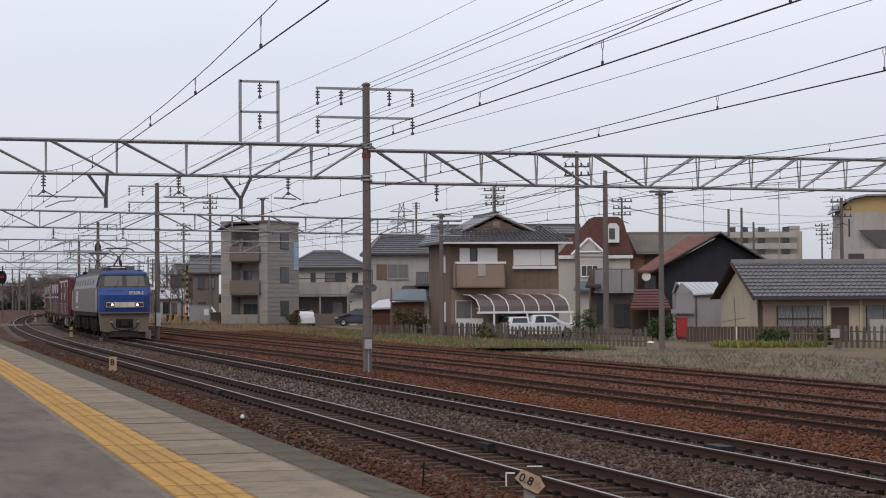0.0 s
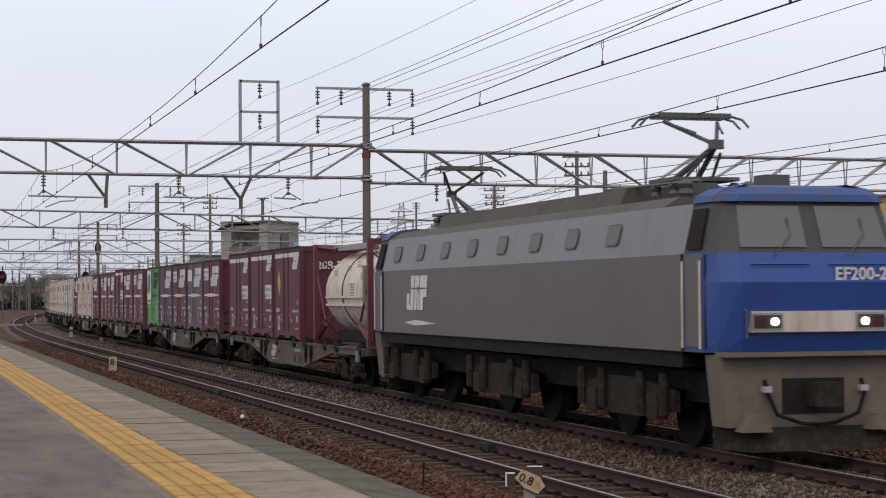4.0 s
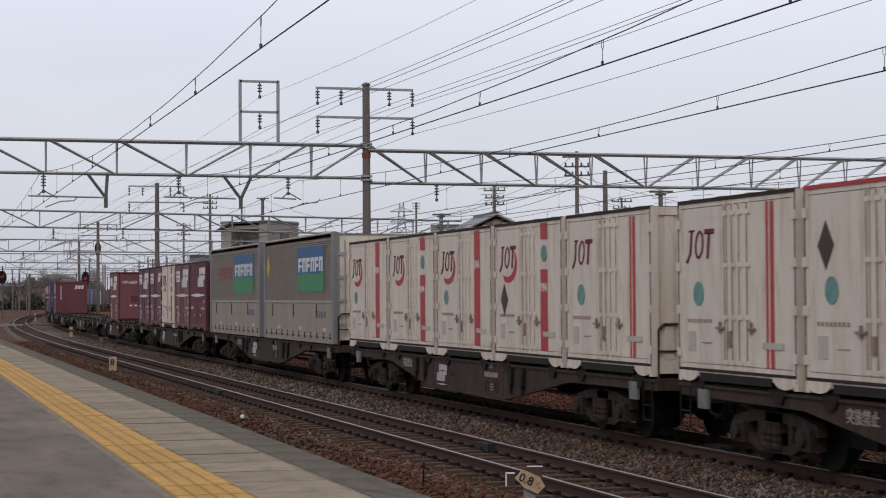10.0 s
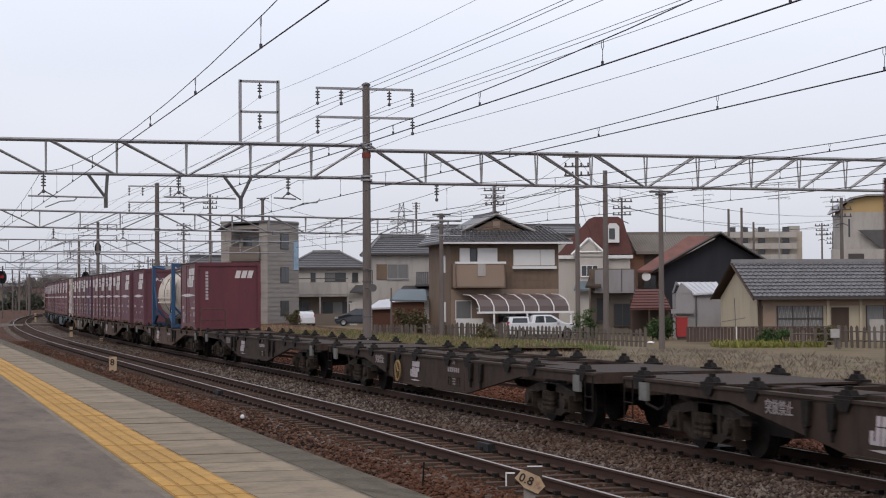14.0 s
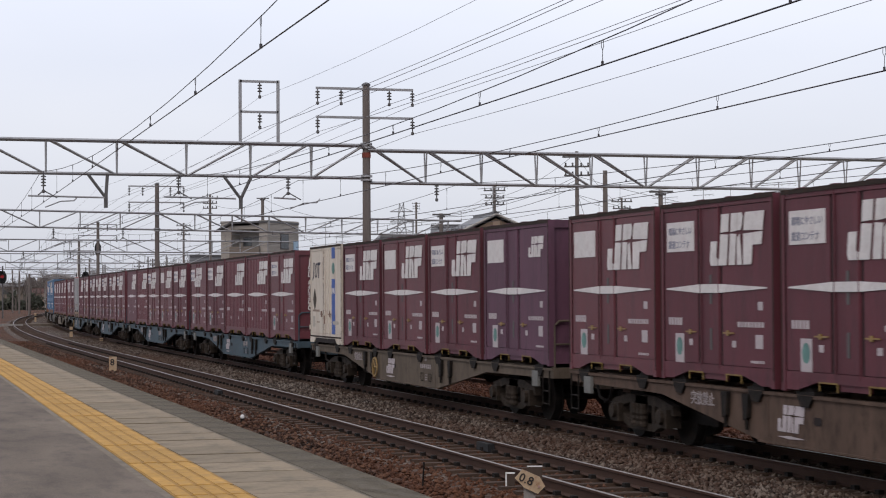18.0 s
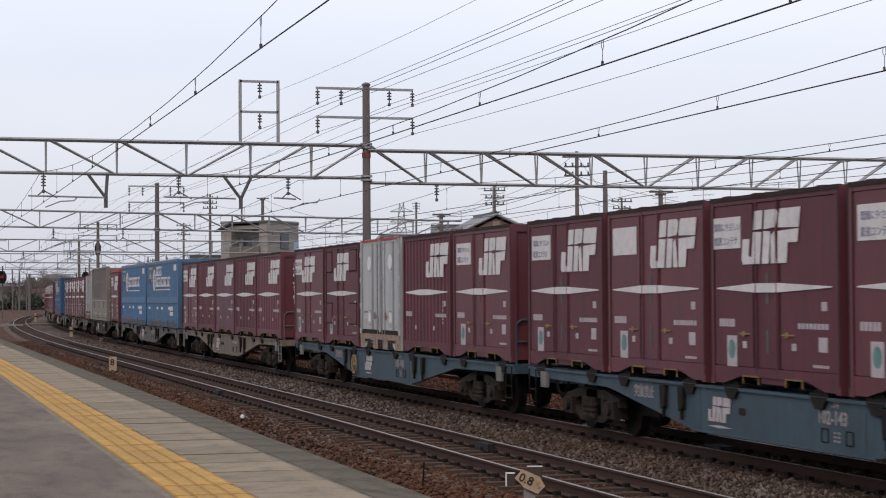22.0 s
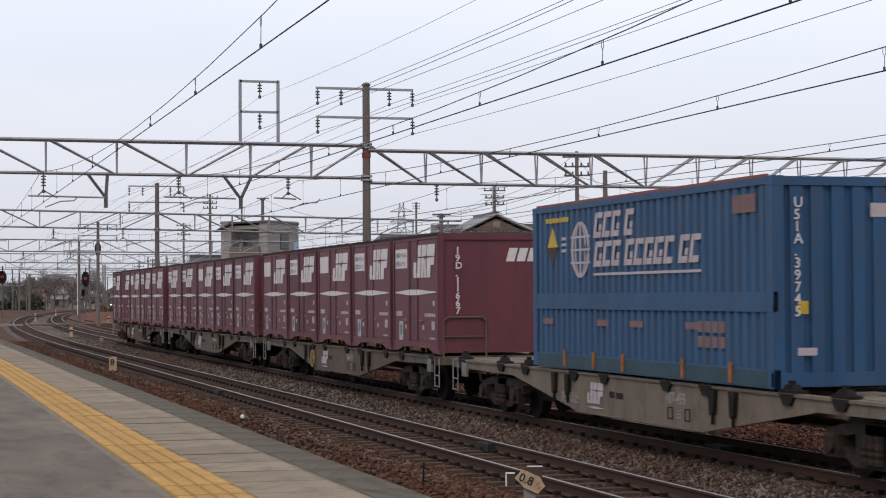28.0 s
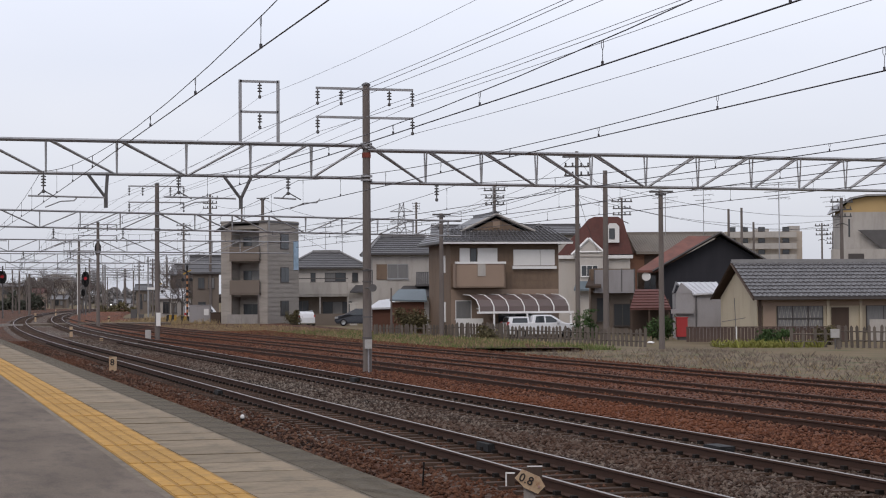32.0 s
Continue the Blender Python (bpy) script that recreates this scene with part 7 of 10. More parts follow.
ROOF_METAL = surface("pale_metal_sheet_roof", (0.50, 0.50, 0.52), 0.45, 0.2, vary=0.12, size=0.8)
ROOF_BLUE = surface("blue_grey_sheet_roof", (0.12, 0.15, 0.17), 0.6, vary=0.2, size=0.8)
WHITE_TRIM = surface("white_painted_trim", (0.66, 0.65, 0.64), 0.6, vary=0.08)
DARK_TRIM = surface("dark_bronze_frame", (0.05, 0.042, 0.04), 0.5, vary=0.1)
PANE = glass("window_pane", (0.05, 0.055, 0.06), 0.06)
CURTAIN = surface("pale_curtain", (0.17, 0.168, 0.168), 0.9, vary=0.2, size=5.0, streak=(3, 1, 0.3))
CORR = surface("translucent_brown_sheet", (0.10, 0.070, 0.064), 0.4, vary=0.15)


def window(parent, x, y, z, w, h, panes=2, frame=None, curtain=False, name="window", depth=0.10):
    """A framed window proud of its wall: frame, sill and each pane."""
    frame = frame or DARK_TRIM
    t = 0.05
    s = Shape().box(x, x + w, y - 0.04, y + depth, z, z + t).box(x, x + w, y - 0.04, y + depth, z + h - t, z + h)
    for k in range(panes + 1):
        q = x + (w - t) * k / panes
        s.box(q, q + t, y - 0.038, y + depth, z + t, z + h - t)
    win = part(name, s, frame, parent)
    part("sill", Shape().box(x - 0.05, x + w + 0.05, y - 0.10, y - 0.005, z - 0.05, z - 0.003), frame, win)
    for k in range(panes):
        q = x + (w - t) * k / panes + t
        part("pane", Shape().box(q, q + (w - t) / panes - t, y - 0.012, y + 0.02, z + t, z + h - t), CURTAIN if curtain and (curtain is True or k in curtain) else PANE, win)
    return win


def siding(s, x0, x1, y, z0, z1, step=0.3, proud=0.02):
    """Level boards over a wall front, each a little proud with a gap below it."""
    z = z0
    while z < z1 - 0.05:
        s.box(x0, x1, y - proud, y + 0.01, z + 0.02, min(z + step, z1) - 0.005)
        z += step
    return s


def gable_roof(parent, x0, x1, y0, y1, z, rise, over, thick, material, along="x", name="roof", rows=0):
    """Two slopes that meet in a ridge along x or y, with thickness and courses."""
    s = Shape()
    if along == "x":
        ym = 0.5 * (y0 + y1)
        for ya, sg in ((y0 - over, 1), (y1 + over, -1)):
            zz = z - over * rise / (ym - y0)
            s.slab([(ya, zz), (ya, zz + thick), (ym, z + rise + thick), (ym, z + rise)], x1 - x0 + 2 * over, "x", x0 - over)
            for r in range(rows):
                u, v = r / rows, (r + 1) / rows
                pa, pb = ya + (ym - ya) * u, ya + (ym - ya) * v
                za, zb = zz + thick + (z + rise - zz) * u, zz + thick + (z + rise - zz) * v
                s.slab([(pa, za), (pa, za + 0.045), (pb, zb + 0.005), (pb, zb)], x1 - x0 + 2 * over, "x", x0 - over)
        r = part(name, s, material, parent)
        part("ridge", Shape().box(x0 - over, x1 + over, ym - 0.13, ym + 0.13, z + rise + thick - 0.03, z + rise + thick + 0.16), material, r)
    else:
        xm = 0.5 * (x0 + x1)
        for xa in (x0 - over, x1 + over):
            zz = z - over * rise / (xm - x0)
            s.slab([(xa, zz), (xa, zz + thick), (xm, z + rise + thick), (xm, z + rise)], y1 - y0 + 2 * over, "y", y0 - over)
        r = part(name, s, material, parent)
        part("ridge", Shape().box(xm - 0.12, xm + 0.12, y0 - over, y1 + over, z + rise + thick - 0.03, z + rise + thick + 0.13), material, r)
    return r


def hip_roof(parent, x0, x1, y0, y1, z, rise, over, material, ridge=0.4, courses=9):
    """A hipped roof in stepped courses, with a ridge of the given share of its width."""
    s = Shape()
    x0, x1, y0, y1 = x0 - over, x1 + over, y0 - over, y1 + over
    xm, ym, hx = 0.5 * (x0 + x1), 0.5 * (y0 + y1), 0.5 * (x1 - x0) * ridge
    s.box(x0, x1, y0, y1, z - 0.10, z)
    for k in range(courses):
        u, v = k / courses, (k + 1) / courses
        ra = lambda t: (x0 + (xm - hx - x0) * t, x1 + (xm + hx - x1) * t, y0 + (ym - 0.05 - y0) * t, y1 + (ym + 0.05 - y1) * t)
        a, b = ra(u), ra(v)
        za, zb = z + rise * u, z + rise * v
        q = [(a[0], a[2], za), (a[1], a[2], za), (a[1], a[3], za), (a[0], a[3], za)]
        m = [(p0, p1, za + 0.05) for p0, p1, _ in q]
        t = [(b[0], b[2], zb), (b[1], b[2], zb), (b[1], b[3], zb), (b[0], b[3], zb)]
        s.add(q + m + t, [(i, (i + 1) % 4, 4 + (i + 1) % 4, 4 + i) for i in range(4)] + [(4 + i, 4 + (i + 1) % 4, 8 + (i + 1) % 4, 8 + i) for i in range(4)] + [(8, 9, 10, 11)])
    r = part("roof", s, material, parent)
    part("ridge", Shape().box(xm - hx - 0.1, xm + hx + 0.1, ym - 0.14, ym + 0.14, z + rise - 0.02, z + rise + 0.2), RIDGE, r)
    for sx in (-1, 1):
        for yy in (y0, y1):
            part("hip_ridge", Shape().rod((x0 if sx < 0 else x1, yy, z + 0.05), (xm + sx * hx, ym, z + rise + 0.08), 0.10, n=6), RIDGE, r)
    return r


def antenna(x, d, z0, z1, side=1.0):
    a = thing("roof_antenna", "thin metal television antenna on a mast", "antenna", lot(x, d), "roof antennas")
    part("mast", Shape().rod((0, 0, z0), (0, 0, z1), 0.03, n=5), STEEL, a)
    s = Shape()
    for z, w in ((z1 - 0.15, 1.0), (z1 - 0.55, 0.8), (z1 - 0.95, 0.6)):
        s.rod((-w * side, 0.2, z), (w, -0.2, z + 0.1), 0.02, n=4)
        for k in range(6):
            q = -w + 2 * w * k / 5
            s.rod((q, -0.35, z), (q, 0.35, z), 0.014, n=4)
    part("elements", s, STEEL, a)


# -- three-storey block beside the crossing --
def tower_block():
    t = thing("apartment_tower", "three-storey beige siding house with recessed balconies", "house", lot(-16.1, 174, -29))
    W, Dp, H = 5.18, 5.2, 9.63
    core = Shape().box(-W, -0.02, 1.3, Dp, 0, H - 0.15).box(-0.9, -0.02, 0.02, 1.3, 0, H - 0.15).box(-W, -W + 1.2, 0.02, 1.3, 0, H - 0.15)
    for i in range(3):
        core.box(-W + 1.2, -0.9, 0.1, 1.3, i * 3.1 + (2.75 if i else 2.75), i * 3.1 + 3.1)
    part("wall", core, TOWER_WALL, t)
    z = 0.1
    while z < H - 0.2:
        for x0, x1, y0, y1 in ((-W, -W + 1.2, 0.0, 0.03), (-0.9, -0.02, 0.0, 0.03), (-0.03, 0.02, 0.02, Dp)):
            part("board", Shape().box(x0, x1, y0, y1, z + 0.05, z + 0.405), TOWER_WALL, t)
        z += 0.42
    for i in range(3):
        if i:
            bal = part("balcony", Shape().box(-W + 1.2, -0.7, -0.35, -0.2, i * 3.1 - 0.1, i * 3.1 + 1.15).box(-W + 1.2, -0.7, -0.35, 0.1, i * 3.1 - 0.2, i * 3.1 - 0.05), TAUPE_WALL, t, "taupe balcony front")
        window(t, -W + 1.7, 1.2, i * 3.1 + 0.15 + (0.8 if not i else 0), 1.9, 1.9 - (0.8 if not i else 0), 2, curtain=(1,) if i else None)
        w = thing_window(t, 2.1, i * 3.1 + 0.9)
    part("ground_wall", Shape().box(-W + 0.9, -0.9, -0.3, -0.2, 0, 1.1), CONCRETE, t, "low concrete front wall")
    s = Shape().add([(-W - 0.5, -0.35, H - 0.75), (-W + 1.3, -0.35, H + 0.02), (0.05, -0.1, H + 0.06), (0.08, Dp, H - 0.02), (-W - 0.4, Dp, H - 0.3),
                     (-W - 0.5, -0.35, H - 0.9), (-W + 1.3, -0.35, H - 0.14), (0.05, -0.1, H - 0.1), (0.08, Dp, H - 0.2), (-W - 0.4, Dp, H - 0.5)],
                    [(0, 1, 2, 3, 4), (9, 8, 7, 6, 5)] + [(k, (k + 1) % 5, 5 + (k + 1) % 5, 5 + k) for k in range(5)])
    part("roof", s, TILE_DARK, t, "thin dark sloping roof")
    part("banner", Shape().box(0.02, 0.06, Dp - 0.9, Dp - 0.1, 5.2, 7.9), BANNER, t, "pale blue and white upright banner")
    part("banner", Shape().box(-W - 0.04, -W - 0.0, 0.2, 0.8, 4.6, 8.0), BANNER, t, "pale blue and white upright banner")
    part("drain_pipe", Shape().rod((-W + 1.25, -0.05, 0), (-W + 1.25, -0.05, H - 0.3), 0.05, n=6), TAUPE_WALL, t)


def thing_window(t, y, z):
    s = Shape().box(0.02, 0.07, y, y + 1.35, z, z + 1.45)
    w = part("window", s, DARK_TRIM, t)
    for k in range(2):
        part("pane", Shape().box(0.07, 0.085, y + 0.08 + k * 0.62, y + 0.66 + k * 0.62, z + 0.08, z + 1.37), PANE, w)
    return w


BANNER = surface("blue_white_cloth", (0.30, 0.40, 0.50), 0.8, vary=0.45, size=2.0)
tower_block()


# -- white two-storey house with a long balcony --
def white_house():
    D = 188
    h = thing("two_storey_house", "white two-storey house with grey hipped roof and long balcony", "house", lot(-11.52, 188, 4))
    W = 7.38
    part("wall", Shape().box(-W / 2, W / 2, 0.0, 7.0, 0, 5.51), WHITE_WALL, h)
    hip_roof(h, -W / 2, W / 2, 0.0, 7.0, 5.56, 1.62, 0.6, TILE_DARK, 0.3)
    part("balcony_front", Shape().box(-W / 2, W / 2 - 1.6, -1.2, -1.05, 2.82, 4.11).box(-W / 2, W / 2 - 1.6, -1.2, 0.0, 2.71, 2.93), GREY_WALL, h, "grey balcony front")
    rl = Shape().box(-W / 2, W / 2 - 1.6, -1.15, -1.1, 4.44, 4.5 + 0.02)
    part("balcony_rail", rl, DARK_TRIM, h)
    for x, w, c in ((-W / 2 + 0.1, 0.7, None), (-1.6, 0.5, None), (-0.2, 2.1, (0,)), (2.5, 0.6, None)):
        window(h, x, -0.02, 4.16, w, 0.9, 2 if w > 1 else 1, curtain=c)
    # A taupe sheet paints the balcony's shade on the white ground-floor wall.
    part("ground_shade", Shape().box(-W / 2, W / 2 - 1.6, -0.04, 0.0, 0.0, 2.65), TAUPE_WALL, h, "darker sheet painted as shade on the ground-floor wall under the balcony")
    window(h, -W / 2 + 0.7, -0.06, 0.3, 1.2, 2.0, 2)
    window(h, -0.4, -0.06, 0.5, 2.9, 1.7, 3, curtain=(1,))
    for x in (-W / 2 + 0.05, -0.75, W / 2 - 1.7):
        part("porch_post", Shape().box(x, x + 0.14, -1.15, -1.02, 0, 2.77), GREY_WALL, h)
    part("side_roof", Shape().add([(W / 2 - 1.4, -0.8, 3.2), (W / 2 + 1.2, -0.8, 3.2), (W / 2 + 1.2, 1.5, 5.0), (W / 2 + 0.2, 1.5, 5.0), (W / 2 - 1.4, -0.8, 3.05), (W / 2 + 1.2, -0.8, 3.05), (W / 2 + 1.2, 1.5, 4.85), (W / 2 + 0.2, 1.5, 4.85)],
                                  [(0, 1, 2, 3), (7, 6, 5, 4), (0, 1, 5, 4), (1, 2, 6, 5), (2, 3, 7, 6), (3, 0, 4, 7)]), TILE_DARK, h)
    lw = thing("garden_wall", "low brick-brown garden wall with gate pillar", "wall", lot(-10.27, 178, 3))
    part("wall_body", Shape().box(-3.6, 1.4, 0, 0.2, 0, 1.1), TAUPE_WALL, lw)
    part("pillar", Shape().box(1.5, 2.2, -0.1, 0.5, 0, 2.0).box(1.42, 2.28, -0.15, 0.55, 2.0, 2.12), WHITE_WALL, lw, "white gate pillar")


white_house()


# -- grey house with a dark hipped roof --
def grey_house():
    D = 146
    h = thing("two_storey_house", "pale grey two-storey house with dark hipped tile roof", "house", lot(-2.87, 146, 6))
    W = 5.12
    part("wall", Shape().box(-W / 2, W / 2, 0, 6.5, 0, 5.93), GREY_WALL, h)
    hip_roof(h, -W / 2, W / 2, 0, 6.5, 5.97, 1.43, 0.5, TILE_DARK, 0.55)
    part("wood_panel", Shape().box(-W / 2 + 0.3, -W / 2 + 1.1, -0.05, 0.02, 3.97, 5.15), BROWN_WALL, h, "brown shutter box")
    window(h, -W / 2 + 1.15, -0.02, 4.02, 1.6, 1.15, 2, STEEL, True)
    part("balcony", Shape().box(0.7, W / 2 + 0.2, -1.0, -0.9, 3.54, 4.54).box(0.7, W / 2 + 0.2, -1.0, 0, 3.45, 3.58), STEEL_DARK, h, "dark grey railing balcony")
    s = Shape()
    for k in range(14):
        s.box(0.75 + k * 0.15, 0.80 + k * 0.15, -1.03, -1.0, 3.58, 4.49)
    part("balusters", s, STEEL, h)
    part("lower_roof", Shape().add([(-1.0, -1.6, 2.7), (W / 2 + 0.5, -1.6, 2.7), (W / 2 + 0.3, 0, 3.5), (-0.2, 0, 3.5), (-1.0, -1.6, 2.58), (W / 2 + 0.5, -1.6, 2.58), (W / 2 + 0.3, 0, 3.38), (-0.2, 0, 3.38)],
                                   [(0, 1, 2, 3), (7, 6, 5, 4), (0, 1, 5, 4), (1, 2, 6, 5), (2, 3, 7, 6), (3, 0, 4, 7)]), TILE_DARK, h)
    sh = thing("garden_shed", "brown board shed with blue-grey sheet roof", "shed", lot(-2.36, 128, 3))
    w = 2.13
    part("wall", Shape().box(-w / 2, w / 2, 0, 2.5, 0, 2.29), RED_BOARD, sh)
    part("roof", Shape().add([(-w / 2 - 0.2, -0.3, 2.48), (w / 2 + 0.2, -0.3, 2.41), (w / 2 + 0.2, 2.6, 3.17), (-w / 2 + 0.5, 2.6, 3.17),
                              (-w / 2 - 0.2, -0.3, 2.37), (w / 2 + 0.2, -0.3, 2.29), (w / 2 + 0.2, 2.6, 3.05), (-w / 2 + 0.5, 2.6, 3.05)],
                             [(0, 1, 2, 3), (7, 6, 5, 4), (0, 1, 5, 4), (1, 2, 6, 5), (2, 3, 7, 6), (3, 0, 4, 7)]), ROOF_BLUE, sh, "blue-grey sheet roof")
    lean = thing("lean_to", "small white-roofed lean-to of reddish boards", "shed", lot(-4.28, 132))
    w = 1.33
    part("wall", Shape().box(-w / 2, w / 2, 0, 2, 0, 1.9), RED_BOARD, lean)
    part("roof", Shape().add([(-w / 2 - 0.3, -0.3, 1.9), (w / 2 + 0.2, -0.3, 1.94), (w / 2 + 0.2, 2, 2.57), (-w / 2 + 0.4, 2, 2.41),
                              (-w / 2 - 0.3, -0.3, 1.78), (w / 2 + 0.2, -0.3, 1.82), (w / 2 + 0.2, 2, 2.45), (-w / 2 + 0.4, 2, 2.29)],
                             [(0, 1, 2, 3), (7, 6, 5, 4), (0, 1, 5, 4), (1, 2, 6, 5), (2, 3, 7, 6), (3, 0, 4, 7)]), ROOF_METAL, lean)


grey_house()


# -- brown house with a tiled hip-and-gable roof and a carport --
def brown_house():
    D = 122
    h = thing("brown_house", "brown two-storey house with tiled hip-and-gable roof", "house", lot(3.96, 122, 11))
    W = 7.11
    a = W / 2
    ze = 6.08
    part("wall", Shape().box(-a, a, 0, 7.5, 0, ze), BROWN_WALL, h)
    for k in range(12):
        z = 3.2 + k * 0.45
        if z < ze - 0.2:
            part("board", Shape().box(-a, a, -0.015, 0.01, z + 0.03, min(z + 0.445, ze - 0.1)), BROWN_WALL, h)
    part("lower_wall", Shape().box(-a + 0.02, a - 0.02, -0.03, 0.0, 0, 3.1), TAN_WALL, h, "lighter lower wall")
    # skirt roof round all sides, in tile courses
    s = Shape()
    z0, z1, ov = ze + 0.05, 7.1, 0.75
    n = 6
    for k in range(n):
        u, v = k / n, (k + 1) / n
        f = lambda t: (-a - ov + t * 1.2, a + ov - t * 1.7, -ov + t * 1.9, 8.0 - t * 1.0)
        p, q = f(u), f(v)
        za, zb = z0 + (z1 - z0) * u, z0 + (z1 - z0) * v
        r0 = [(p[0], p[2], za), (p[1], p[2], za), (p[1], p[3], za), (p[0], p[3], za)]
        s.add(r0 + [(c, d, e + 0.06) for c, d, e in r0] + [(q[0], q[2], zb), (q[1], q[2], zb), (q[1], q[3], zb), (q[0], q[3], zb)],
              [(i, (i + 1) % 4, 4 + (i + 1) % 4, 4 + i) for i in range(4)] + [(4 + i, 4 + (i + 1) % 4, 8 + (i + 1) % 4, 8 + i) for i in range(4)])
    s.box(-a - ov, a + ov, -ov, 8.0, ze - 0.05, ze + 0.05)
    skirt = part("skirt_roof", s, TILE_DARK, h, "dark tiled skirt roof")
    s = Shape()
    for k in range(30):
        x = -a - ov + 0.15 + k * (2 * a + 2 * ov - 0.3) / 29
        t = 0.0
        part("tile_roll", Shape().rod((x, -ov - 0.01, z0 + 0.06), (x * 0.80 - 0.15, -ov + 1.85, z1 + 0.05), 0.045, n=5), TILE_DARK, skirt)
    part("gutter", Shape().box(-a - ov, a + ov, -ov - 0.10, -ov, ze - 0.08, ze + 0.04), WHITE_TRIM, h, "pale eave board")
    # gable on top
    zt = 7.94
    xm = 3.56 - 3.96
    gl, gr = xm - 2.15, xm + 2.35
    part("gable_wall", Shape().slab([(gl + 0.3, z1 - 0.35), (gr - 0.3, z1 - 0.35), (xm, zt - 0.25)], 5.5, "y", 0.72), BROWN_WALL, h)
    part("gable_vent", Shape().box(xm - 0.2, xm + 0.25, 0.66, 0.72, z1 - 0.02, z1 + 0.40), TAN_WALL, h, "tan gable vent")
    s = Shape()
    for xa, za in ((gl - 0.2, z1 - 0.42), (gr + 0.2, z1 - 0.42)):
        s.slab([(xa, za), (xa, za + 0.18), (xm, zt + 0.1), (xm, zt - 0.1)], 6.6, "y", 0.6)
    rf = part("roof", s, TILE_DARK, h, "dark tiled gable roof")
    s = Shape()
    for xa, za in ((gl - 0.2, z1 - 0.37), (gr + 0.2, z1 - 0.37)):
        s.rod((xa, 0.55, za + 0.12), (xm, 0.55, zt + 0.02), 0.08, n=6)
    part("barge_board", s, GREY_WALL, rf, "pale barge boards")
    part("ridge", Shape().box(xm - 0.14, xm + 0.14, 0.5, 7.2, zt + 0.02, zt + 0.18), TILE_DARK, rf)
    s = Shape()
    for k in range(15):
        x = gl + 0.5 + k * (gr - gl - 1.0) / 14
        part("tile_end", Shape().box(x - 0.08, x + 0.08, 0.52, 0.72, z1 - 0.36, z1 - 0.25), WHITE_TRIM, rf, "white tile end")
    # upper floor
    X = lambda px: (px - 893) * W / 196
    bz0, bz1 = 3.19, 4.72
    bal = part("balcony", Shape().box(X(799), X(888), -1.0, -0.9, bz0, bz1).box(X(799), X(802), -1.0, 0, bz0, bz1).box(X(885), X(888), -1.0, 0, bz0, bz1).box(X(799), X(888), -1.0, 0, bz0, bz0 + 0.1), TAN_WALL, h, "tan board balcony")
    part("balcony_cap", Shape().box(X(798), X(889), -1.05, -0.88, bz1, bz1 + 0.14), WHITE_TRIM, bal, "white top rail")
    part("lattice", Shape().box(X(838), X(852), -1.04, -1.0, bz0 + 0.75, bz1), GREY_WALL, bal, "pale lattice panel")
    part("shutter", Shape().box(X(811), X(829), -0.14, -0.02, 4.79, 5.74), WHITE_TRIM, h, "white rolling shutter")
    window(h, X(830), -0.05, 4.79, X(842) - X(830), 0.95, 1)
    part("shutter", Shape().box(X(843), X(879), -0.14, -0.02, 4.79, 5.74), WHITE_TRIM, h, "white rolling shutter")
    for x0, x1 in ((908, 956), (957, 983)):
        s = Shape().box(X(x0), X(x1), -0.16, -0.02, 4.62, 5.64)
        for k in range(7):
            z = 4.62 + 0.06 + k * 0.14
            s.box(X(x0), X(x1), -0.175, -0.155, z, z + 0.10)
        part("shutter", s, WHITE_TRIM, h, "white slatted shutter")
    part("shutter_sill", Shape().box(X(906), X(986), -0.24, -0.02, 4.4, 4.58), WHITE_TRIM, h, "white sill under the shutters")
    # left side wall windows
    for z, hh in ((4.2, 1.1), (1.0, 1.3)):
        s = Shape().box(-a - 0.05, -a, 1.6, 3.2, z, z + hh)
        part("side_window", s, WHITE_TRIM, h, "white-framed side window")
    window(h, X(803), -0.05, 1.2, X(832) - X(803), 1.2, 1, WHITE_TRIM, True)
    part("porch_wall", Shape().box(X(800), X(848), -0.9, -0.75, 0.0, 1.25), WHITE_TRIM, h, "low white wall")
    window(h, X(880), -0.05, 0.2, 2.2, 1.9, 2)
    # carport with curved white ribs and brown sheets
    cp = thing("carport", "white-ribbed carport with brown translucent curved roof", "carport", lot(3.96, 122, 11))
    zr, zl = 2.78, 1.67
    for px in (832, 858, 884, 912, 938, 965, 992):
        x = X(px)
        pts = [(x - 0.55, -0.15, zr), (x - 0.35, -1.2, zr - 0.05), (x - 0.1, -2.0, zr - 0.35), (x, -2.4, zl + 0.35), (x, -2.45, zl)]
        part("rib", Shape().path(pts, 0.038, 6), WHITE_TRIM, cp)
    for i, (p0, p1) in enumerate(((832, 858), (858, 884), (884, 912), (912, 938), (938, 965), (965, 992))):
        x0, x1 = X(p0), X(p1)
        sh = Shape()
        rows = [(-0.55, -0.15, zr), (-0.35, -1.2, zr - 0.05), (-0.1, -2.0, zr - 0.35), (0, -2.4, zl + 0.35), (0, -2.45, zl)]
        vs = []
        for dx, y, z in rows:
            vs += [(x0 + dx, y, z - 0.02), (x1 + dx, y, z - 0.02), (x1 + dx, y, z + 0.0), (x0 + dx, y, z + 0.0)]
        fs = []
        for k in range(4):
            o = 4 * k
            fs += [(o, o + 1, o + 5, o + 4), (o + 3, o + 2, o + 6, o + 7)]
        part("roof_sheet", sh.add(vs, fs), CORR, cp, "brown translucent sheet")
    part("front_beam", Shape().box(X(828), X(1000), -2.52, -2.40, zl - 0.10, zl + 0.03), WHITE_TRIM, cp)
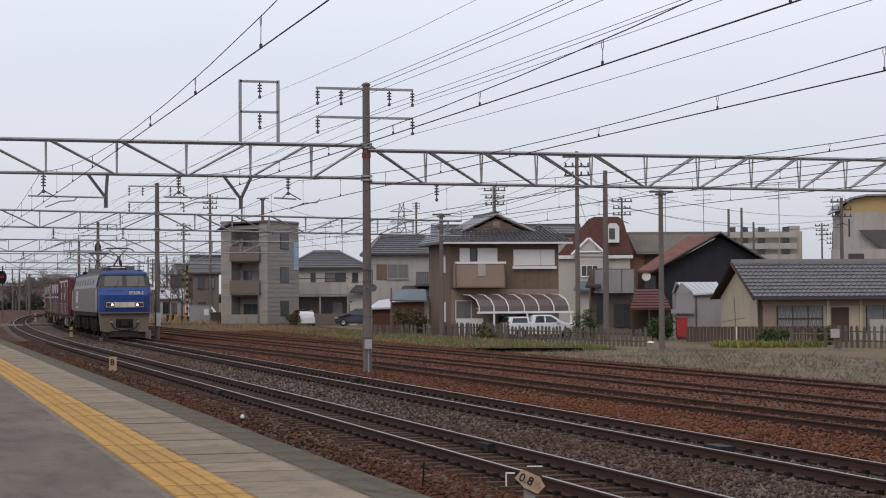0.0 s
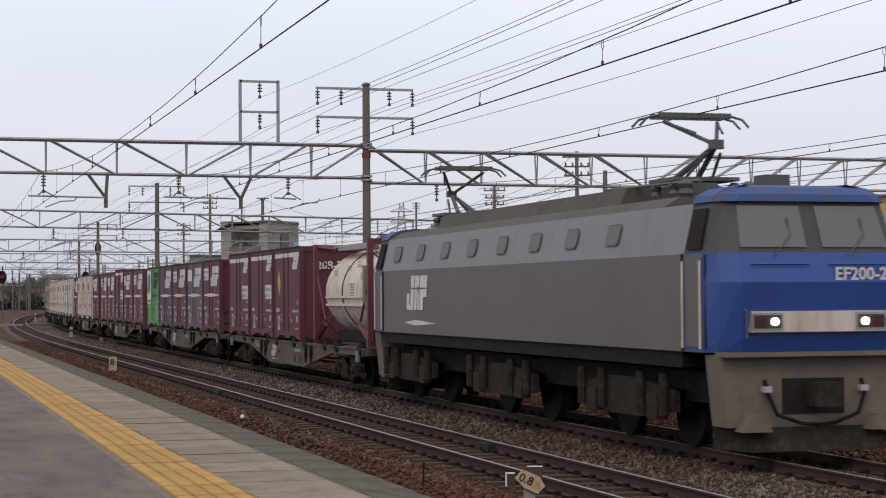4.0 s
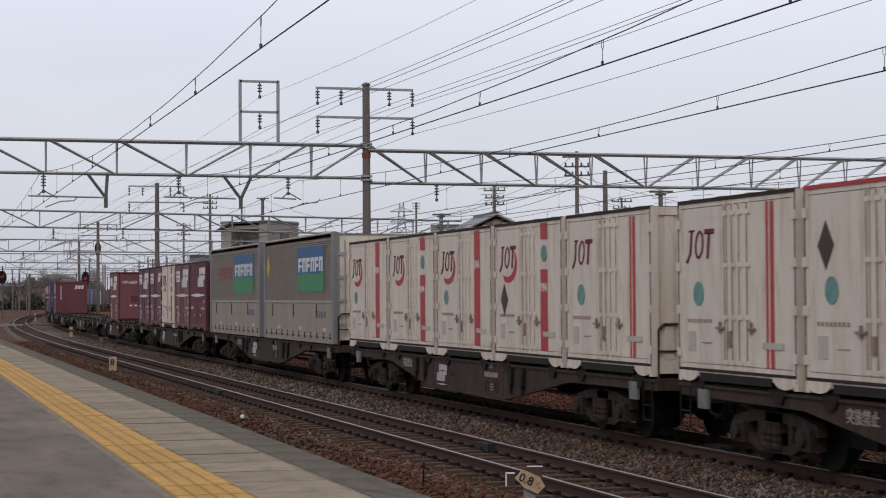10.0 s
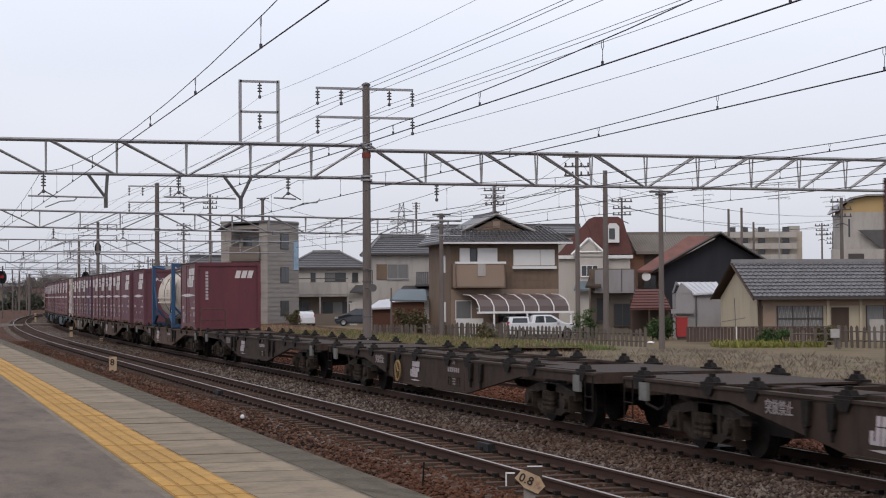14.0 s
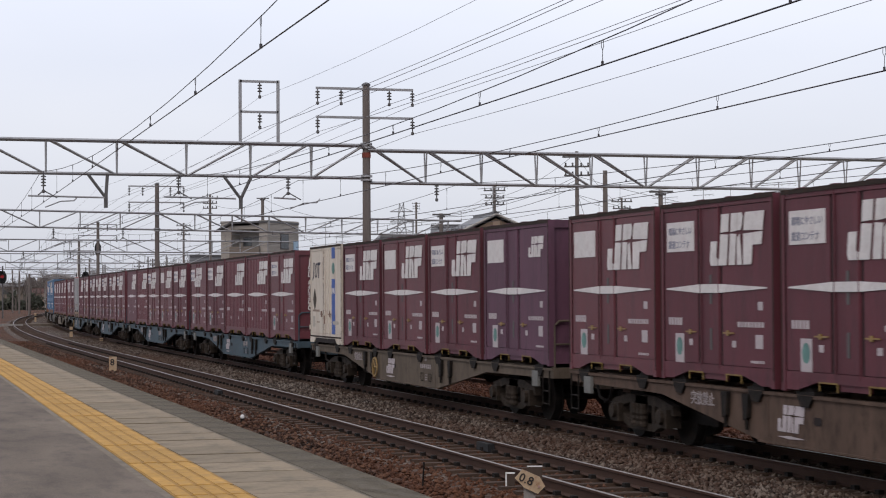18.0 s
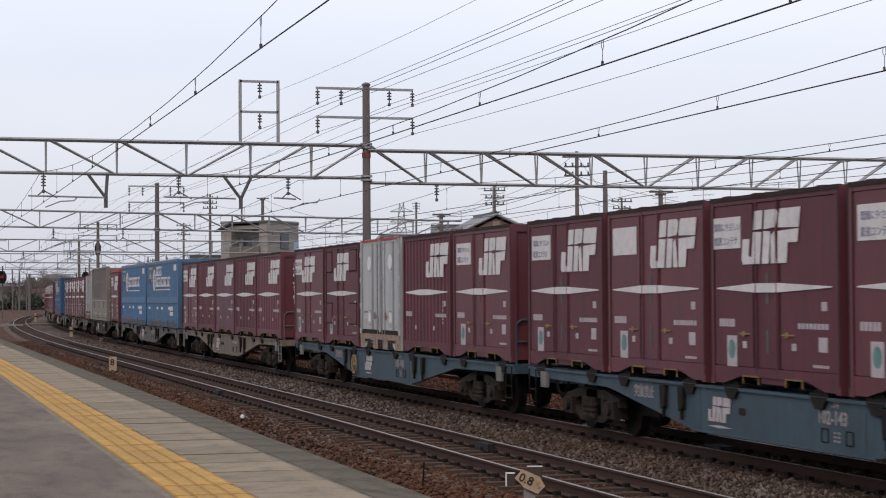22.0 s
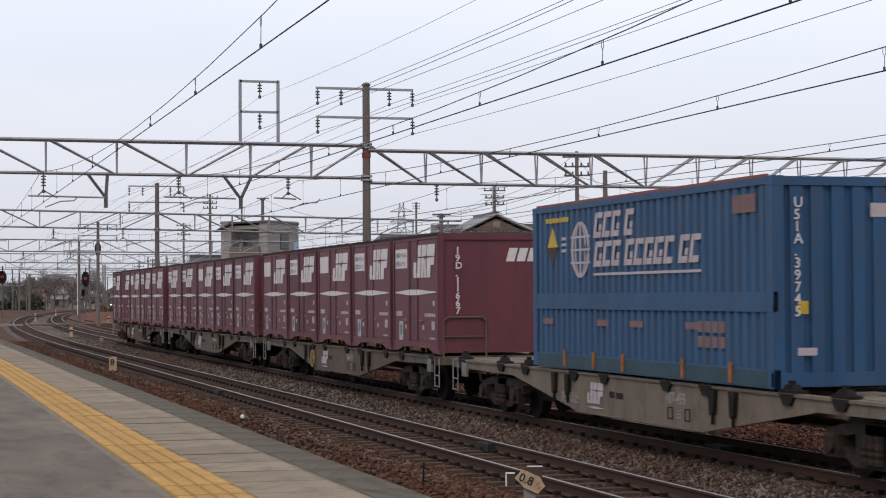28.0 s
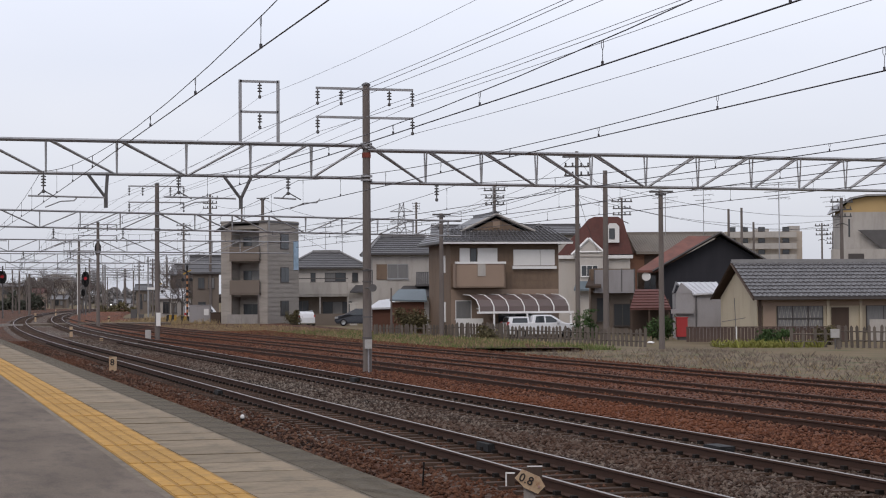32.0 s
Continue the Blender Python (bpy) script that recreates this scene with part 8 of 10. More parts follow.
    for k in (zr - 0.2, zl + 0.2):
        part("cross_bar", Shape().box(X(828), X(990), -1.4 if k > zl + 0.6 else -2.3, -1.35 if k > zl + 0.6 else -2.25, k - 0.02, k + 0.03), WHITE_TRIM, cp)
    for px in (858, 917, 995):
        part("post", Shape().box(X(px) - 0.05, X(px) + 0.05, -2.5, -2.4, 0, zl), WHITE_TRIM, cp)


brown_house()


# -- house with a red mansard roof --
def mansard_house():
    D = 148
    h = thing("mansard_house", "pale house with steep dark red mansard roof and white dormer", "house", lot(11.71, 148, -4))
    k = 4.4 / 100
    X = lambda px: (px - 1050) * k
    zz = lambda py: 3.68 + (500 - py) * k
    part("wall", Shape().box(X(985), X(1115), 0.3, 6, 0, zz(455)), WHITE_WALL, h)
    part("roof", Shape().slab([(X(985), zz(452)), (X(1042), zz(388)), (X(1052), zz(384)), (X(1094), zz(384)), (X(1103), zz(390)), (X(1120), zz(450))], 6.5, "y", 0.1), ROOF_MAROON, h, "dark red slate mansard")
    part("eave_board", Shape().box(X(983), X(1120), -0.05, 0.3, zz(458), zz(452)), WHITE_TRIM, h)
    dm = part("dormer", Shape().slab([(X(1074), zz(430)), (X(1074), zz(402)), (X(1079), zz(396)), (X(1091), zz(396)), (X(1096), zz(402)), (X(1096), zz(430))], 1.5, "y", -0.25), WHITE_TRIM, h, "white arched dormer")
    part("pane", Shape().box(X(1078), X(1088), -0.29, -0.25, zz(424), zz(405)), PANE, dm)
    gb = part("front_gable", Shape().slab([(X(1015), zz(455)), (X(1070), zz(455)), (X(1070), zz(450)), (X(1042), zz(424)), (X(1015), zz(450))], 2.0, "y", -1.2), WHITE_WALL, h, "white front gable")
    s = Shape().rod((X(1012), -1.25, zz(452)), (X(1042), -1.25, zz(423)), 0.12, n=4).rod((X(1072), -1.25, zz(452)), (X(1042), -1.25, zz(423)), 0.12, n=4).rod((X(1022), -1.25, zz(447)), (X(1064), -1.25, zz(447)), 0.09, n=4)
    part("gable_trim", s, WHITE_TRIM, gb)
    part("bay", Shape().box(X(1018), X(1066), -1.1, 0.3, 0, zz(455)), WHITE_WALL, h)
    window(h, X(1028), -1.12, zz(490), X(1058) - X(1028), 20 * k, 3, WHITE_TRIM)
    part("blue_roof", Shape().add([(X(1015), -1.9, zz(512)), (X(1060), -1.9, zz(512)), (X(1055), -1.1, zz(498)), (X(1020), -1.1, zz(498)), (X(1015), -1.9, zz(515)), (X(1060), -1.9, zz(515)), (X(1055), -1.1, zz(501)), (X(1020), -1.1, zz(501))],
                                  [(0, 1, 2, 3), (7, 6, 5, 4), (0, 1, 5, 4), (1, 2, 6, 5), (2, 3, 7, 6), (3, 0, 4, 7)]), ROOF_BLUE, h)


mansard_house()


# -- small wooden house with a grey balcony --
def small_house():
    h = thing("wooden_house", "small dark wooden house with pale sheet balcony", "house", lot(11.46, 128, -3))
    k = 3.81 / 100
    X = lambda px: (px - 1085) * k
    zz = lambda py: 2.78 + (520 - py) * k
    # Both walls take darker materials that carry the shade of the alley.
    part("wall", Shape().box(X(1045), X(1122), 0, 5, 0, zz(476)), BROWN_WALL, h)
    part("lower_wall", Shape().box(X(1046), X(1121), -0.04, 0, 0, zz(520)), TAUPE_WALL, h, "taupe lower wall with the alley's shade put into its colour")
    part("roof", Shape().add([(X(1035), -1.3, zz(506)), (X(1062), -1.3, zz(506)), (X(1070), 3.5, zz(474)), (X(1052), 3.5, zz(474)), (X(1035), -1.3, zz(510)), (X(1062), -1.3, zz(510)), (X(1070), 3.5, zz(478)), (X(1052), 3.5, zz(478))],
                             [(0, 1, 2, 3), (7, 6, 5, 4), (0, 1, 5, 4), (1, 2, 6, 5), (2, 3, 7, 6), (3, 0, 4, 7)]), WOOD_DARK, h)
    part("balcony", Shape().box(X(1050), X(1122), -0.9, -0.8, zz(516), zz(478)).box(X(1050), X(1122), -0.9, 0, zz(519), zz(515)), LILAC_WALL, h, "pale sheet balcony front")
    s = Shape()
    for px in (1050, 1074, 1098, 1120):
        s.box(X(px), X(px) + 0.06, -0.94, -0.9, zz(517), zz(476))
    part("balcony_posts", s, STEEL_DARK, h)
    window(h, X(1055), -0.06, 0.9, 0.6, 1.6, 1)
    window(h, X(1085), -0.06, 0.6, 1.2, 1.5, 2)
    e = thing("entrance_roof", "rusty red sheet roof over a dark entrance", "roof", lot(13.28, 122, -3))
    k2 = 3.63 / 100
    part("sheet", Shape().add([(-36 * k2, -0.2, 1.82), (36 * k2, -0.2, 1.82), (26 * k2, 3, 3.05), (-22 * k2, 3, 3.05),
                               (-36 * k2, -0.2, 1.71), (36 * k2, -0.2, 1.71), (26 * k2, 3, 2.94), (-22 * k2, 3, 2.94)],
                              [(0, 1, 2, 3), (7, 6, 5, 4), (0, 1, 5, 4), (1, 2, 6, 5), (2, 3, 7, 6), (3, 0, 4, 7)]), ROOF_MAROON, e)
    for q in range(7):
        part("tile_course", Shape().rod((-36 * k2 + q * 2.1 * k2, -0.2 + q * 0.46, 1.82 + q * 34 * k2 / 7 + 0.03), (36 * k2 - q * 1.5 * k2, -0.2 + q * 0.46, 1.82 + q * 34 * k2 / 7 + 0.03), 0.045, n=5), ROOF_MAROON, e)
    part("dark_wall", Shape().box(-34 * k2, 36 * k2, 1.5, 1.7, 0, 2.4), WOOD_DARK, e)
    for px in (-33, -2, 33):
        part("post", Shape().box(px * k2 - 0.06, px * k2 + 0.06, -0.1, 0.02, 0, 1.82), WOOD_DARK, e)


small_house()


# -- dark gabled house and the brown house behind it --
def dark_house():
    h = thing("gabled_house", "dark boarded gabled house with rusty red roof", "house", lot(18.48, 130, -5))
    k = 3.87 / 100
    X = lambda px: (px - 1262) * k
    zz = lambda py: 3.51 + (500 - py) * k
    part("wall", Shape().slab([(X(1172), 0), (X(1345), 0), (X(1345), zz(462)), (X(1274), zz(419)), (X(1172), zz(474))], 7.0, "y", 0.0), BLACK_WALL, h)
    s = Shape()
    s.slab([(X(1155), zz(481)), (X(1155), zz(477)), (X(1274), zz(411)), (X(1274), zz(415))], 8.4, "y", -0.7)
    part("roof", s, ROOF_RED, h, "rusty red sheet slope")
    s = Shape().slab([(X(1274), zz(411)), (X(1274), zz(415)), (X(1358), zz(466)), (X(1358), zz(462))], 8.4, "y", -0.7)
    part("roof", s, TILE_DARK, h, "dark roof slope")
    s = Shape().rod((X(1155), -0.74, zz(480)), (X(1274), -0.74, zz(413)), 0.09, n=4).rod((X(1274), -0.74, zz(413)), (X(1358), -0.74, zz(465)), 0.07, n=4)
    part("barge_board", s, DARK_TRIM, h)
    part("red_slope", Shape().add([(X(1128), -0.6, zz(478)), (X(1160), -0.6, zz(478)), (X(1268), 6.0, zz(413)), (X(1225), 6.0, zz(413)), (X(1128), -0.6, zz(482)), (X(1160), -0.6, zz(482)), (X(1268), 6.0, zz(417)), (X(1225), 6.0, zz(417))],
                                  [(0, 1, 2, 3), (7, 6, 5, 4), (0, 1, 5, 4), (1, 2, 6, 5), (2, 3, 7, 6), (3, 0, 4, 7)]), ROOF_RED, h, "rusty red sheet slope")
    part("side_wall", Shape().box(X(1130), X(1172), 0.6, 5, 0, zz(480)), WOOD_DARK, h)
    window(h, X(1140), 0.55, zz(512), X(1162) - X(1140), 26 * k, 2)
    dish = part("dish", Shape().lathe([(0.30, 0.0), (0.28, 0.03), (0.05, 0.10)], (X(1144), -0.5, zz(489)), "y", 16), WHITE_TRIM, h, "white satellite dish")
    b = thing("brown_gabled_house", "orange-brown house with grey-brown gabled roof", "house", lot(18.34, 150, 0))
    k2 = 4.46 / 100
    X2 = lambda px: (px - 1195) * k2
    z2 = lambda py: 5.88 + (450 - py) * k2
    part("wall", Shape().box(X2(1104), X2(1285), 0, 7, 0, z2(446)), ORANGE_WALL, b)
    s = Shape().add([(X2(1125), -0.6, z2(446)), (X2(1290), -0.6, z2(446)), (X2(1290), 3.5, z2(411)), (X2(1110), 3.5, z2(411)), (X2(1125), -0.6, z2(450)), (X2(1290), -0.6, z2(450)), (X2(1290), 3.5, z2(415)), (X2(1110), 3.5, z2(415))],
                    [(0, 1, 2, 3), (7, 6, 5, 4), (0, 1, 5, 4), (1, 2, 6, 5), (2, 3, 7, 6), (3, 0, 4, 7)])
    for q in range(40):
        u = q / 39
        s.rod((X2(1125 + 165 * u), -0.6, z2(446) + 0.03), (X2(1110 + 180 * u), 3.5, z2(411) + 0.03), 0.035, n=4)
    part("roof", s, ROOF_GREYBROWN, b, "ribbed grey-brown sheet roof")
    part("gable", Shape().slab([(X2(1104), z2(450)), (X2(1125), z2(448)), (X2(1110), z2(414)), (X2(1100), z2(436))], 0.3, "y", -0.3), WOOD_DARK, b)
    part("ridge", Shape().box(X2(1108), X2(1290), 3.3, 3.7, z2(413), z2(408)), ROOF_GREYBROWN, b)
    part("upper_window_band", Shape().box(X2(1140), X2(1172), -0.06, 0, z2(480), z2(452)), WOOD_DARK, b)


dark_house()


# -- grey sheet shed --
def sheet_shed():
    h = thing("sheet_metal_shed", "lilac-grey sheet shed with pale metal roof and roller shutter", "shed", lot(15.59, 116, -3))
    k = 3.45 / 100
    X = lambda px: (px - 1236) * k
    zz = lambda py: 1.7 + (550 - py) * k
    part("wall", Shape().box(X(1196), X(1278), 0, 3.2, 0, zz(519)), LILAC_WALL, h)
    part("gable", Shape().slab([(X(1196), zz(519)), (X(1228), zz(519)), (X(1205), zz(500))], 0.1, "y", -0.02), LILAC_WALL, h)
    s = Shape().add([(X(1226), -0.25, zz(520)), (X(1282), -0.25, zz(517)), (X(1275), 3.4, zz(499)), (X(1203), 3.4, zz(499)), (X(1226), -0.25, zz(523)), (X(1282), -0.25, zz(520)), (X(1275), 3.4, zz(502)), (X(1203), 3.4, zz(502))],
                    [(0, 1, 2, 3), (7, 6, 5, 4), (0, 1, 5, 4), (1, 2, 6, 5), (2, 3, 7, 6), (3, 0, 4, 7)])
    for q in range(8):
        u = q / 7
        s.rod((X(1226 + 56 * u), -0.25, zz(520 - 3 * u) + 0.02), (X(1203 + 72 * u), 3.4, zz(499) + 0.02), 0.035, n=4)
    part("roof", s, ROOF_METAL, h, "pale ribbed metal roof")
    part("left_verge", Shape().rod((X(1190), -0.2, zz(519)), (X(1203), 3.2, zz(499)), 0.06, n=5), STEEL_DARK, h)
    part("shutter_box", Shape().box(X(1187), X(1226), -0.30, -0.02, zz(555), zz(547)), LILAC_WALL, h, "shutter box")
    s = Shape()
    for q in range(16):
        z = q * zz(556) / 16
        s.box(X(1192), X(1224), -0.06, -0.02, z + 0.01, z + zz(556) / 16 - 0.01)
    part("roller_shutter", s, LILAC_WALL, h)
    part("drain_pipe", Shape().rod((X(1231), -0.08, 0), (X(1231), -0.08, zz(523)), 0.05, n=6), STEEL_DARK, h)
    v = thing("vending_post", "red post box beside the shed", "post box", lot(14.06, 112))
    part("box", Shape().box(-0.32, 0.32, 0, 0.5, 0.2, 1.3).box(-0.36, 0.36, -0.04, 0.54, 1.3, 1.36), RED, v)
    part("foot", Shape().box(-0.25, 0.25, 0.1, 0.4, 0, 0.2), STEEL_DARK, v)


sheet_shed()


# -- low cream house with a grey tiled roof --
def cream_house():
    h = thing("cream_bungalow", "low cream house with grey tiled roof and lattice curtains", "house", lot(17.47, 106, 7))
    k = 3.15 / 100
    zz = lambda py: 1.76 + (550 - py) * k
    W = 13.0
    ze, zr = zz(526), zz(463)
    part("wall", Shape().box(0, W, 0.0, 7.5, 0, ze), CREAM_WALL, h)
    part("gable_wall", Shape().slab([(0.02, ze), (7.48, ze), (3.75, zr - 0.35)], 0.2, "x", 0.0), CREAM_WALL, h, "cream gable wall")
    part("back_fill", Shape().slab([(0.05, ze), (7.45, ze), (3.75, zr - 0.4)], W - 0.3, "x", 0.25), CREAM_WALL, h)
    ov, ox = 0.75, 0.36
    s = Shape()
    zo = ze - 0.12
    s.slab([(-ov, zo), (-ov, zo + 0.10), (3.75, zr), (3.75, zr - 0.15)], W + 2 * ox, "x", -ox)
    s.slab([(7.5 + ov, zo), (7.5 + ov, zo + 0.10), (3.75, zr), (3.75, zr - 0.15)], W + 2 * ox, "x", -ox)
    rf = part("roof", s, WOOD_DARK, h, "roof boarding")
    tile = Shape()
    tw, tl = 0.295, 0.52
    prof = [(0.0, 0.0), (0.09, 0.045), (0.18, 0.03), (tw + 0.01, 0.0)]
    tile.add([(a, 0.0, b + 0.075) for a, b in prof] + [(a, tl, b + 0.015) for a, b in prof] + [(0, 0.0, 0.0), (tw, 0.0, 0.0)],
             [(i, i + 1, 5 + i, 4 + i) for i in range(3)] + [(8, 9, 3, 2, 1, 0)])
    tile = tile.mesh("roof_tile", TILE_GREY)
    slope = math.degrees(math.atan2(zr - zo - 0.10, 3.75 + ov))
    length = math.hypot(zr - zo - 0.10, 3.75 + ov)
    rows = int(length / 0.47)
    for r in range(rows):
        f = r * length / rows
        for c in range(36):
            part("roof_tile", tile, TILE_GREY, rf, at=pose(-ox + c * tw, -ov + f * math.cos(radians(slope)), zo + 0.10 + f * math.sin(radians(slope)), slope))
    far = Shape()
    for r in range(rows):
        f = r * length / rows
        far.slab([(-ov + f * math.cos(radians(slope)), zo + 0.1 + f * math.sin(radians(slope))), (-ov + f * math.cos(radians(slope)), zo + 0.15 + f * math.sin(radians(slope))),
                  (-ov + (f + 0.5) * math.cos(radians(slope)), zo + 0.12 + (f + 0.5) * math.sin(radians(slope)))], W + 2 * ox - 36 * tw, "x", -ox + 36 * tw)
    part("far_tiles", far, TILE_GREY, rf)
    part("ridge", Shape().box(-ox, W + ox, 3.55, 3.95, zr - 0.04, zr + 0.10).box(-ox, W + ox, 3.65, 3.85, zr + 0.10, zr + 0.2), RIDGE, rf)
    part("gutter", Shape().box(-ox, W + ox, -ov - 0.1, -ov, zo - 0.02, zo + 0.08), DARK_TRIM, rf)
    s = Shape()
    for y in (-ov, 7.5 + ov):
        s.rod((-ox - 0.03, y, zo), (-ox - 0.03, 3.75, zr - 0.06), 0.07, n=4)
    part("barge_board", s, WOOD_DARK, rf)
    part("porch_beam", Shape().box(0, W, -0.12, 0, ze - 0.5, ze), TAN_WALL, h)
    for x in (0.08, 4.0, 5.9, 7.8):
        part("porch_post", Shape().box(x, x + 0.16, -0.14, 0.0, 0, ze - 0.02), CREAM_WALL if x > 1 else WOOD_DARK, h)
    window(h, 1.15, -0.06, zz(586), 2.65, zz(541) - zz(586), 3, curtain=True)
    part("rail_bar", Shape().box(1.15, 3.80, -0.11, -0.09, zz(566), zz(563)).box(2.0, 2.07, -0.112, -0.09, zz(586), zz(541)).box(2.9, 2.97, -0.112, -0.09, zz(586), zz(541)), DARK_TRIM, h, "dark window bars")
    part("shutter_box", Shape().box(0.32, 1.08, -0.10, 0.0, zz(590), zz(540)), TAN_WALL, h, "folded tan shutters")
    s = Shape()
    for q in range(11):
        s.rod((1.2 + q * 0.22, -0.075, zz(584)), (1.4 + q * 0.22, -0.075, zz(543)), 0.009, n=4)
        s.rod((1.4 + q * 0.22, -0.078, zz(584)), (1.2 + q * 0.22, -0.078, zz(543)), 0.009, n=4)
    part("curtain_lattice", s, GREY_WALL, h, "white lattice curtain pattern")
    part("front_door", Shape().box(4.3, 5.3, -0.06, 0.0, 0, zz(545)), WOOD_DARK, h, "dark brown front door")
    window(h, 6.3, -0.06, zz(585), 3.0, zz(541) - zz(585), 3, curtain=True)
    part("letter_panel", Shape().box(6.1, 7.5, -1.2, -1.1, 0, 1.25).box(6.7, 7.1, -1.23, -1.2, 0.85, 1.0), GREY_WALL, h, "grey gate wall with letter slot")
    f = thing("brown_fence", "brown ribbed metal garden fence", "fence", lot(13.27, 104, -11))
    n = 46
    L = 8.51
    for q in range(n):
        x = L * q / n
        part("panel", Shape().box(x + 0.01, x + L / n - 0.01, 0, 0.05, 0.1, 0.87 - (0.0 if q % 2 else 0.015)), FENCE_BROWN, f)
    part("top_rail", Shape().box(0, L, -0.04, 0.08, 0.87, 0.87 + 0.06), FENCE_BROWN, f)
    part("gate_post", Shape().box(2.69, 2.75, -0.1, 0.0, 0, 0.93), WHITE_TRIM, f, "white post in the fence")


cream_house()


# -- modern house, far blocks and roofs --
def far_houses():
    D = 160
    k = 4.76 / 100
    h = thing("modern_house", "modern grey and ochre house with curved roof", "house", lot(33.6, 160, -6))
    zz = lambda py: 8.39 + (400 - py) * k
    part("wall", Shape().box(0, 8, 0, 7, 0, zz(376)), GREY_WALL, h)
    part("upper_wall", Shape().slab([(0.1, zz(376)), (8, zz(376)), (8, zz(347)), (2.0, zz(349)), (0.8, zz(355)), (0.2, zz(366))], 6.9, "y", 0.03), YELLOW_WALL, h, "ochre upper wall")
    roof = [(-0.5, zz(374)), (-0.1, zz(360)), (0.7, zz(350)), (2.0, zz(345)), (8.3, zz(343)), (8.3, zz(346)), (2.0, zz(348)), (0.8, zz(353)), (0.1, zz(362)), (-0.25, zz(374))]
    part("roof", Shape().slab(roof, 8.0, "y", -0.5), STEEL, h, "grey curved sheet roof")
    part("slot_window", Shape().box(0.55, 0.7, -0.04, 0.0, zz(420), zz(388)), PANE, h)
    part("annex", Shape().box(-0.9, 8, -1.2, 0.0, 0, zz(442)), GREY_WALL, h)
    part("stair_wall", Shape().slab([(1.3, zz(408)), (8, zz(408)), (8, zz(445)), (3.2, zz(440))], 0.3, "y", -0.6), STEEL_DARK, h, "dark sloping stair wall")
    # A flat dark plate paints the shade of a recess on the annex.
    part("dark_recess", Shape().box(0.4, 1.7, -1.24, -1.2, zz(460), zz(450)), DARK_TRIM, h)
    D = 300
    k = 8.92 / 100
    b = thing("apartment_block", "distant beige apartment block with balconies", "building", lot(50.68, 300, 0))
    zb = lambda py: 10.76 + (430 - py) * k
    X = lambda px: (px - 1352) * k
    part("wall", Shape().box(X(1285), X(1420), 0, 10, 0, zb(410)), BEIGE_WALL, b)
    for py in (420, 440, 460):
        part("balcony", Shape().box(X(1287), X(1408), -1.0, -0.85, zb(py + 1), zb(py - 9)), GREY_WALL, b, "pale balcony band")
        for px in (1290, 1312, 1342, 1385):
            window(b, X(px), -0.05, zb(py - 10), 12 * k, 8 * k, 2)
    part("stair_head", Shape().box(X(1345), X(1365), 2, 6, zb(410), zb(404)).box(X(1400), X(1418), 1, 4, zb(410), zb(400)), GREY_WALL, b)
    r = thing("long_roof", "long low building with dark roof behind the houses", "building", lot(5.61, 170, 0))
    k = 5.06 / 100
    zr = lambda py: 8.42 + (410 - py) * k
    part("wall", Shape().box(-125 * k, 130 * k, 0, 8, 0, zr(416)), GREY_WALL, r)
    gable_roof(r, -125 * k, 130 * k, 0, 8, zr(416), 16 * k, 0.4, 0.15, TILE_DARK, rows=5)
    for px in (-115, -33, 30, 62):
        part("roof_vent", Shape().lathe([(0.25, 0), (0.25, 0.3), (0.4, 0.35), (0.1, 0.6)], (px * k, 2.5, zr(406)), n=10), STEEL_DARK, r)
    # houses far off beside the curve
    for px, d, wpx, top, eave, wall, roof in ((364, 210, 46, 456, 482, TAUPE_WALL, TILE_DARK), (322, 260, 44, 470, 486, TAUPE_WALL, TILE_DARK),
                                              (300, 230, 40, 515, 528, GREY_WALL, ROOF_METAL), (252, 320, 22, 506, 514, TAUPE_WALL, TILE_DARK), (216, 420, 24, 530, 537, WHITE_WALL, TILE_GREY),
                                              (64, 480, 20, 512, 519, TAN_WALL, ROOF_MAROON), (18, 470, 44, 503, 508, TAUPE_WALL, TILE_GREY), (104, 500, 26, 524, 530, TAUPE_WALL, TILE_GREY),
                                              (226, 520, 18, 524, 530, GREY_WALL, TILE_GREY)):
        far_house(px, d, wpx, top, eave, wall, roof)


def far_house(px, d, wpx, top, eave, wall, roof):
    k = d / 3362.12
    h = thing("far_house", "small distant house with a gabled roof", "house", lot((px - 784) * k, d, (px * 7) % 23 - 11), "distant houses")
    z = lambda py: 2.703 + (523.84 - (px - 784) * 0.00623 - py) * k
    w = wpx * k
    part("wall", Shape().box(-w / 2, w / 2, 0, 6, 0, z(eave)), wall, h)
    gable_roof(h, -w / 2, w / 2, 0, 6, z(eave), z(top) - z(eave), 0.4, 0.15, roof, rows=4)
    window(h, -w * 0.3, -0.05, max(0.8, z(eave) - 1.8), w * 0.25, 1.2, 2)
    window(h, w * 0.08, -0.05, max(0.8, z(eave) - 1.8), w * 0.25, 1.2, 2, curtain=True)
    window(h, -w * 0.3, -0.05, 0.8, w * 0.3, 1.4, 2)


far_houses()
for px, d, z0, z1 in ((1255, 150, 7.4, 11.2), (1186, 150, 7.4, 10.6), (1396, 108, 4.3, 9.2), (573, 190, 7.5, 10.2), (603, 190, 7.0, 9.2), (875, 124, 7.6, 10.0), (1488, 158, 4.0, 11.0)):
    antenna((px - 784) / 3362.12 * d, d + 3, z0, z1)


